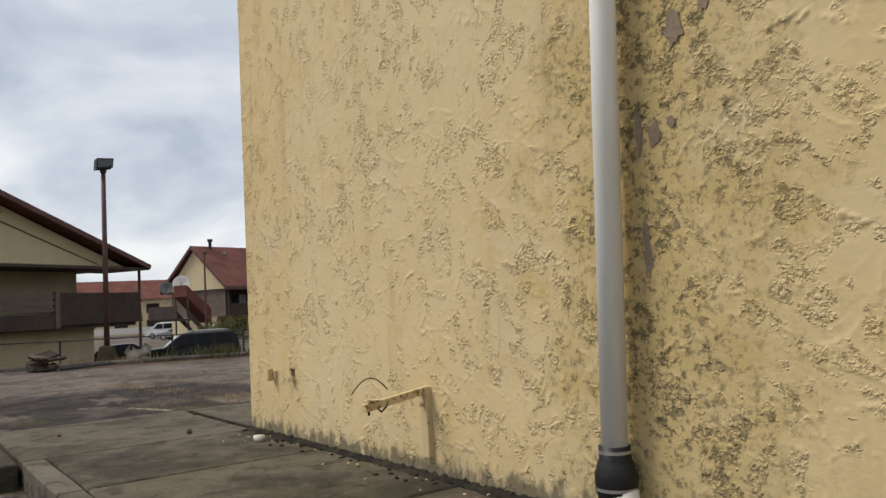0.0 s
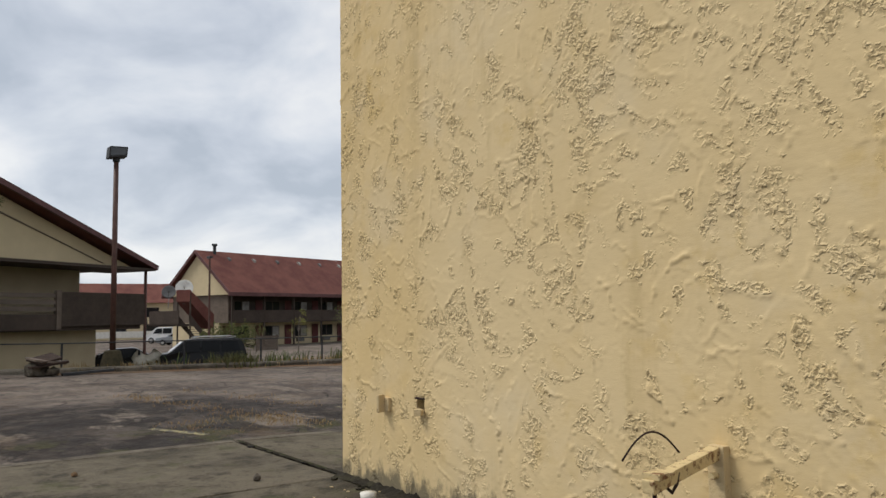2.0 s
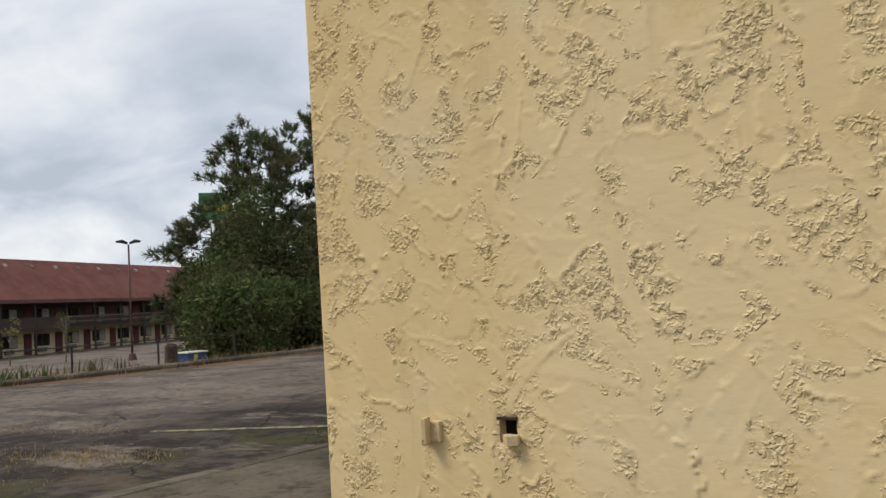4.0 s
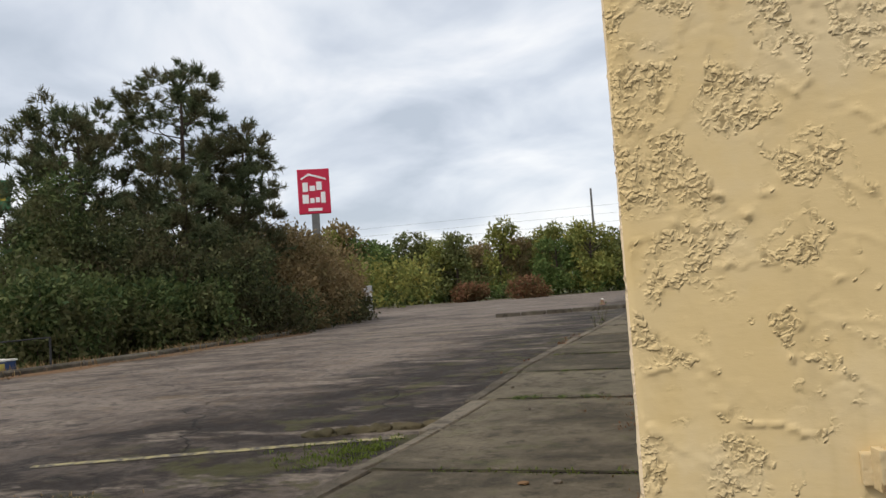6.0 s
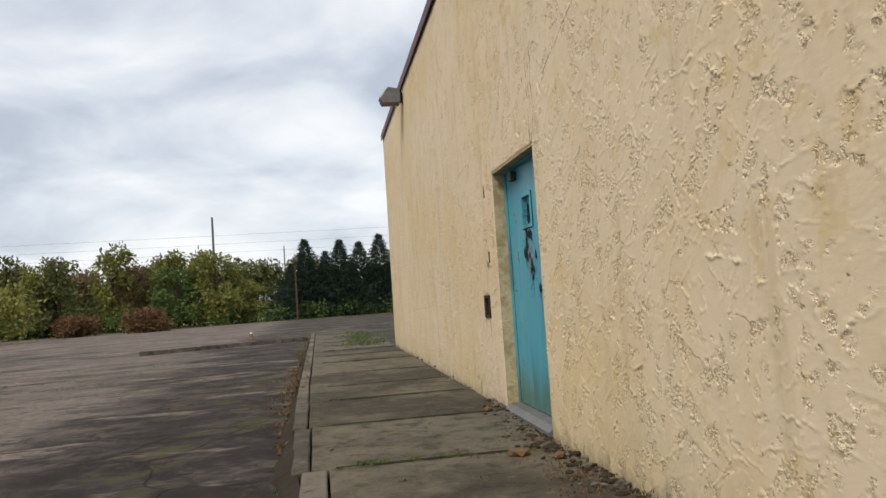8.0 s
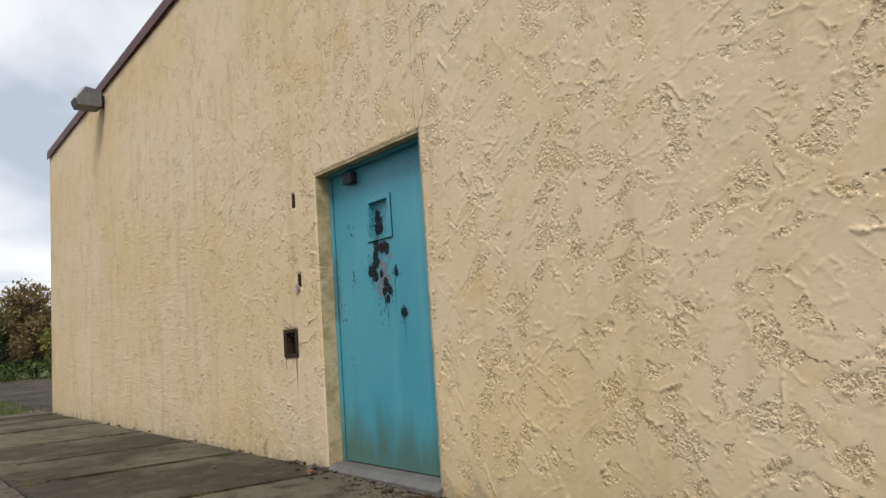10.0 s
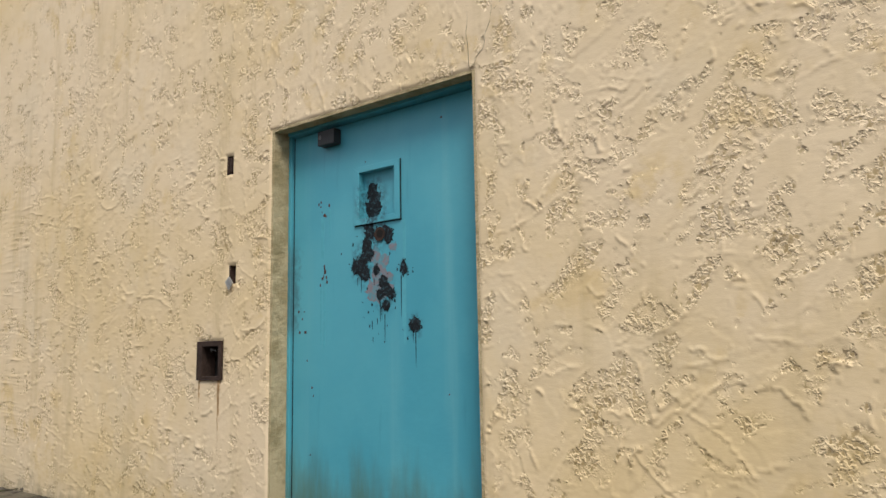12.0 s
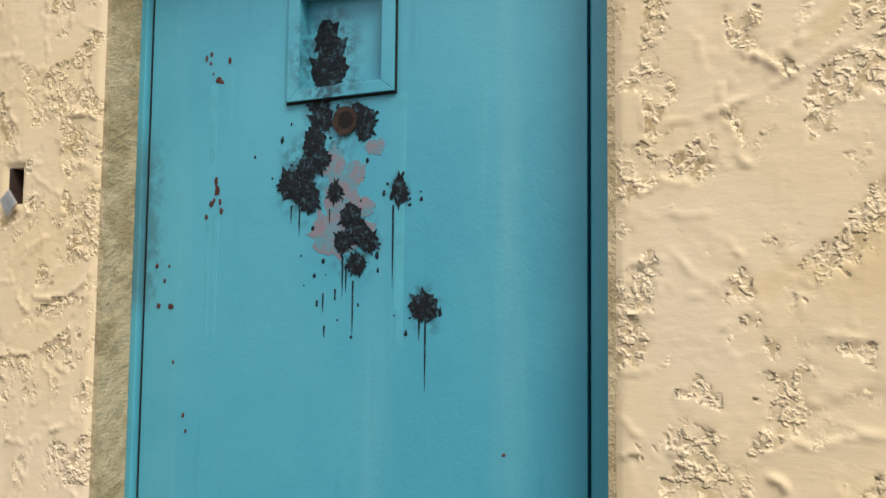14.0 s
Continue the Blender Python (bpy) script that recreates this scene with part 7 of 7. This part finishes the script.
# local frame: +x runs away from the car park, y along the gable to the south-east is negative
W = 17.0
part("gable", prism([(0.75, 4.85), (W / 2, 7.62), (W - 0.75, 4.85)], -0.05, 0.25, 1), CREAM, wing)
for s in (0, 1):
    o = [(0.0, 4.76), (W / 2, 7.68), (W / 2, 7.81), (-0.06, 4.87)] if s == 0 else [(W, 4.76), (W / 2, 7.68), (W / 2, 7.81), (W + 0.06, 4.87)]
    rf = part("roof_slope", prism(o, -0.7, 24, 1), ROOF, wing, "red-brown shingle slope")
    part("barge_board", prism([(a, b - 0.05 if k < 2 else b + 0.02) for k, (a, b) in enumerate(o)], -0.8, -0.7, 1), TRIM, rf)
part("trim_board", prism([(2.2, 4.9), (W / 2, 6.95), (W / 2, 7.01), (2.1, 4.9)], -0.09, -0.051, 1), BROWN_LIGHT, wing)
part("soffit", box((0.0, -0.7, 4.68), (W, 1.8, 4.78)), BROWN_BOARD, wing)
# shade under soffit and balcony is put into the tan of these walls
part("upper_wall", box((1.9, 1.4, 2.4), (W - 1.9, 24, 4.74)), TAN_SHADED, wing, "tan wall under the soffit, shade put into its colour")
part("lower_wall", box((1.9, 0.5, -0.5), (W - 1.9, 24, 2.4)), TAN_SHADED, wing)
part("balcony_floor", box((0.3, -0.2, 2.35), (W, 1.5, 2.55)), BROWN_BOARD, wing)
scr = part("balcony_screen", prism([(0.0, 2.5), (4.35, 2.5), (4.35, 3.75), (0.25, 3.75)], -0.32, -0.22, 1), BROWN_BOARD, wing)
for k in range(10):
    part("board", box((0.05 + 0.025 * k, -0.345, 2.52 + 0.122 * k), (4.33, -0.321, 2.62 + 0.122 * k)), BROWN_BOARD, scr)
low = part("balcony_rail", box((4.36, -0.32, 2.4), (W, -0.22, 2.95)), BROWN_BOARD, wing)
for k in range(3):
    part("slat", box((4.4, -0.3, 3.05 + 0.24 * k), (W, -0.25, 3.2 + 0.24 * k)), BROWN_LIGHT, low)
part("post", box((4.3, -0.36, 2.4), (4.5, -0.2, 3.8)), BROWN_LIGHT, low)
part("gutter_pipe", tube([(0.15, -0.3, 4.75), (0.15, -0.3, -0.1)], 0.06, 8), BROWN_METAL, wing)

# far cream block with a red roof
back = thing("far_motel_block", "distant cream two-storey block under a red roof", "motel", pose(-118, 24.5, GZ, 0, 0, -8))
part("wall", box((-8, -9, -0.3), (0, 16, 5.6)), CREAM, back)
part("roof", prism([(0.9, 5.5), (-4.0, 8.6), (-8.9, 5.5)], -9.8, 16.8, 1), ROOF, back)
for i in range(5):
    for z in (0.8, 3.3):
        window(back, 0, -7.5 + 4.6 * i, -5.6 + 4.6 * i, z, z + 1.5, 1, False)
part("railing", box((6, -9, 0.4), (6.1, 16, 1.3)), WHITE, back)


# ---------------------------------------------------------------- cars
def car(name, at, turn, label, paint, length, width, profile, glass, wheel_r, group="cars at the motel"):
    """A car from its side outline: body with tapered cabin, glass, lamps, wheels. It faces -y."""
    c = thing(name, label, "car", pose(*at, 0, 0, turn), group=group)
    bm = bmesh.new()
    n = len(profile)
    sides = []
    for s in (-1, 1):
        row = []
        for y, z in profile:
            tuck = max(0.0, z - 0.95) * 0.24
            row.append(bm.verts.new((s * (width / 2 - tuck), y, z)))
        sides.append(row)
    for i in range(n):
        j = (i + 1) % n
        bm.faces.new((sides[0][i], sides[0][j], sides[1][j], sides[1][i]))
    bm.faces.new(sides[0]), bm.faces.new(list(reversed(sides[1])))
    bmesh.ops.recalc_face_normals(bm, faces=bm.faces)
    bmesh.ops.bevel(bm, geom=list(bm.edges), offset=0.05, segments=2, affect="EDGES")
    body = part("body", bm, paint, c)
    for s in (-1, 1):
        for outline in glass:
            vs = []
            b2 = bmesh.new()
            for y, z in outline:
                vs.append(b2.verts.new((s * (width / 2 - max(0.0, z - 0.95) * 0.24 + 0.004), y, z)))
            b2.faces.new(vs)
            bmesh.ops.solidify(b2, geom=list(b2.faces), thickness=0.004)
            part("side_window", b2, GLASS, body)
    for y in (-length * 0.31, length * 0.29):
        for s in (-1, 1):
            w = part("wheel", tube([(s * (width / 2 - 0.2), y, wheel_r), (s * (width / 2 + 0.015), y, wheel_r)], wheel_r, 20), TYRE, c)
            part("rim", tube([(s * (width / 2 + 0.012), y, wheel_r), (s * (width / 2 + 0.022), y, wheel_r)], wheel_r * 0.62, 14), STEEL, w)
    for s in (-1, 1):
        part("headlight", box((s * width * 0.33 - 0.16, -length / 2 - 0.012, 0.68), (s * width * 0.33 + 0.16, -length / 2 + 0.06, 0.82), 0.02), LENS, body)
        part("mirror", box((s * (width / 2 + 0.1) - 0.09, -length * 0.16, 1.02), (s * (width / 2 + 0.1) + 0.09, -length * 0.13, 1.16), 0.02), paint, body)
    return c


suv_side = [(-2.42, 0.35), (-2.44, 0.72), (-2.36, 0.98), (-1.2, 1.08), (-0.55, 1.62), (-0.2, 1.73), (1.9, 1.76), (2.2, 1.62), (2.38, 1.05), (2.42, 0.4)]
suv_glass = [[(-1.0, 1.1), (-0.48, 1.58), (0.2, 1.62), (0.2, 1.1)], [(0.28, 1.1), (0.28, 1.62), (1.1, 1.62), (1.1, 1.1)], [(1.2, 1.1), (1.2, 1.62), (1.95, 1.6), (2.1, 1.12)]]
suv = car("suv", (-33.75, 10.4, GZ + 0.02), -14, "black sport utility car parked behind the fence", CARPAINT, 4.86, 1.9, suv_side, suv_glass, 0.37)
# pale lens colour paints the bright sky reflection on the windscreen glass
part("windscreen", prism([(-1.16, 1.11), (-0.58, 1.6), (-0.6, 1.62), (-1.19, 1.12)], -0.68, 0.68, 0), LENS, suv)
for s in (-0.62, 0.6):
    part("roof_rail", tube([(s, -0.1, 1.78), (s, 0.1, 1.83), (s, 1.7, 1.84), (s, 1.9, 1.8)], 0.025, 6), STEEL, suv, "bright roof rail")
car_side = [(-2.2, 0.3), (-2.25, 0.62), (-2.1, 0.8), (-0.95, 0.95), (-0.2, 1.38), (0.9, 1.42), (1.6, 1.05), (2.2, 0.95), (2.25, 0.4)]
car_glass = [[(-0.75, 0.98), (-0.15, 1.34), (0.35, 1.36), (0.35, 0.98)], [(0.42, 0.98), (0.42, 1.36), (0.85, 1.36), (1.35, 1.0)]]
car("sedan", (-34.6, 6.9, GZ), -15, "dark saloon car parked behind the fence", CARPAINT, 4.5, 1.78, car_side, car_glass, 0.32)
car("sedan", (-83.0, 25.0, GZ), -40, "grey saloon car parked near the stair", CARSILVER, 4.5, 1.78, car_side, car_glass, 0.32)
van_side = [(-2.5, 0.35), (-2.55, 0.9), (-1.9, 1.15), (-1.2, 1.85), (-0.9, 1.95), (2.3, 2.0), (2.5, 1.8), (2.55, 0.4)]
van_glass = [[(-1.4, 1.2), (-1.0, 1.78), (-0.3, 1.82), (-0.3, 1.2)], [(-0.2, 1.2), (-0.2, 1.82), (0.9, 1.82), (0.9, 1.2)]]
car("van", (-92.0, 26.5, GZ), -40, "white van parked beyond the stair", CARWHITE, 5.1, 1.95, van_side, van_glass, 0.36)
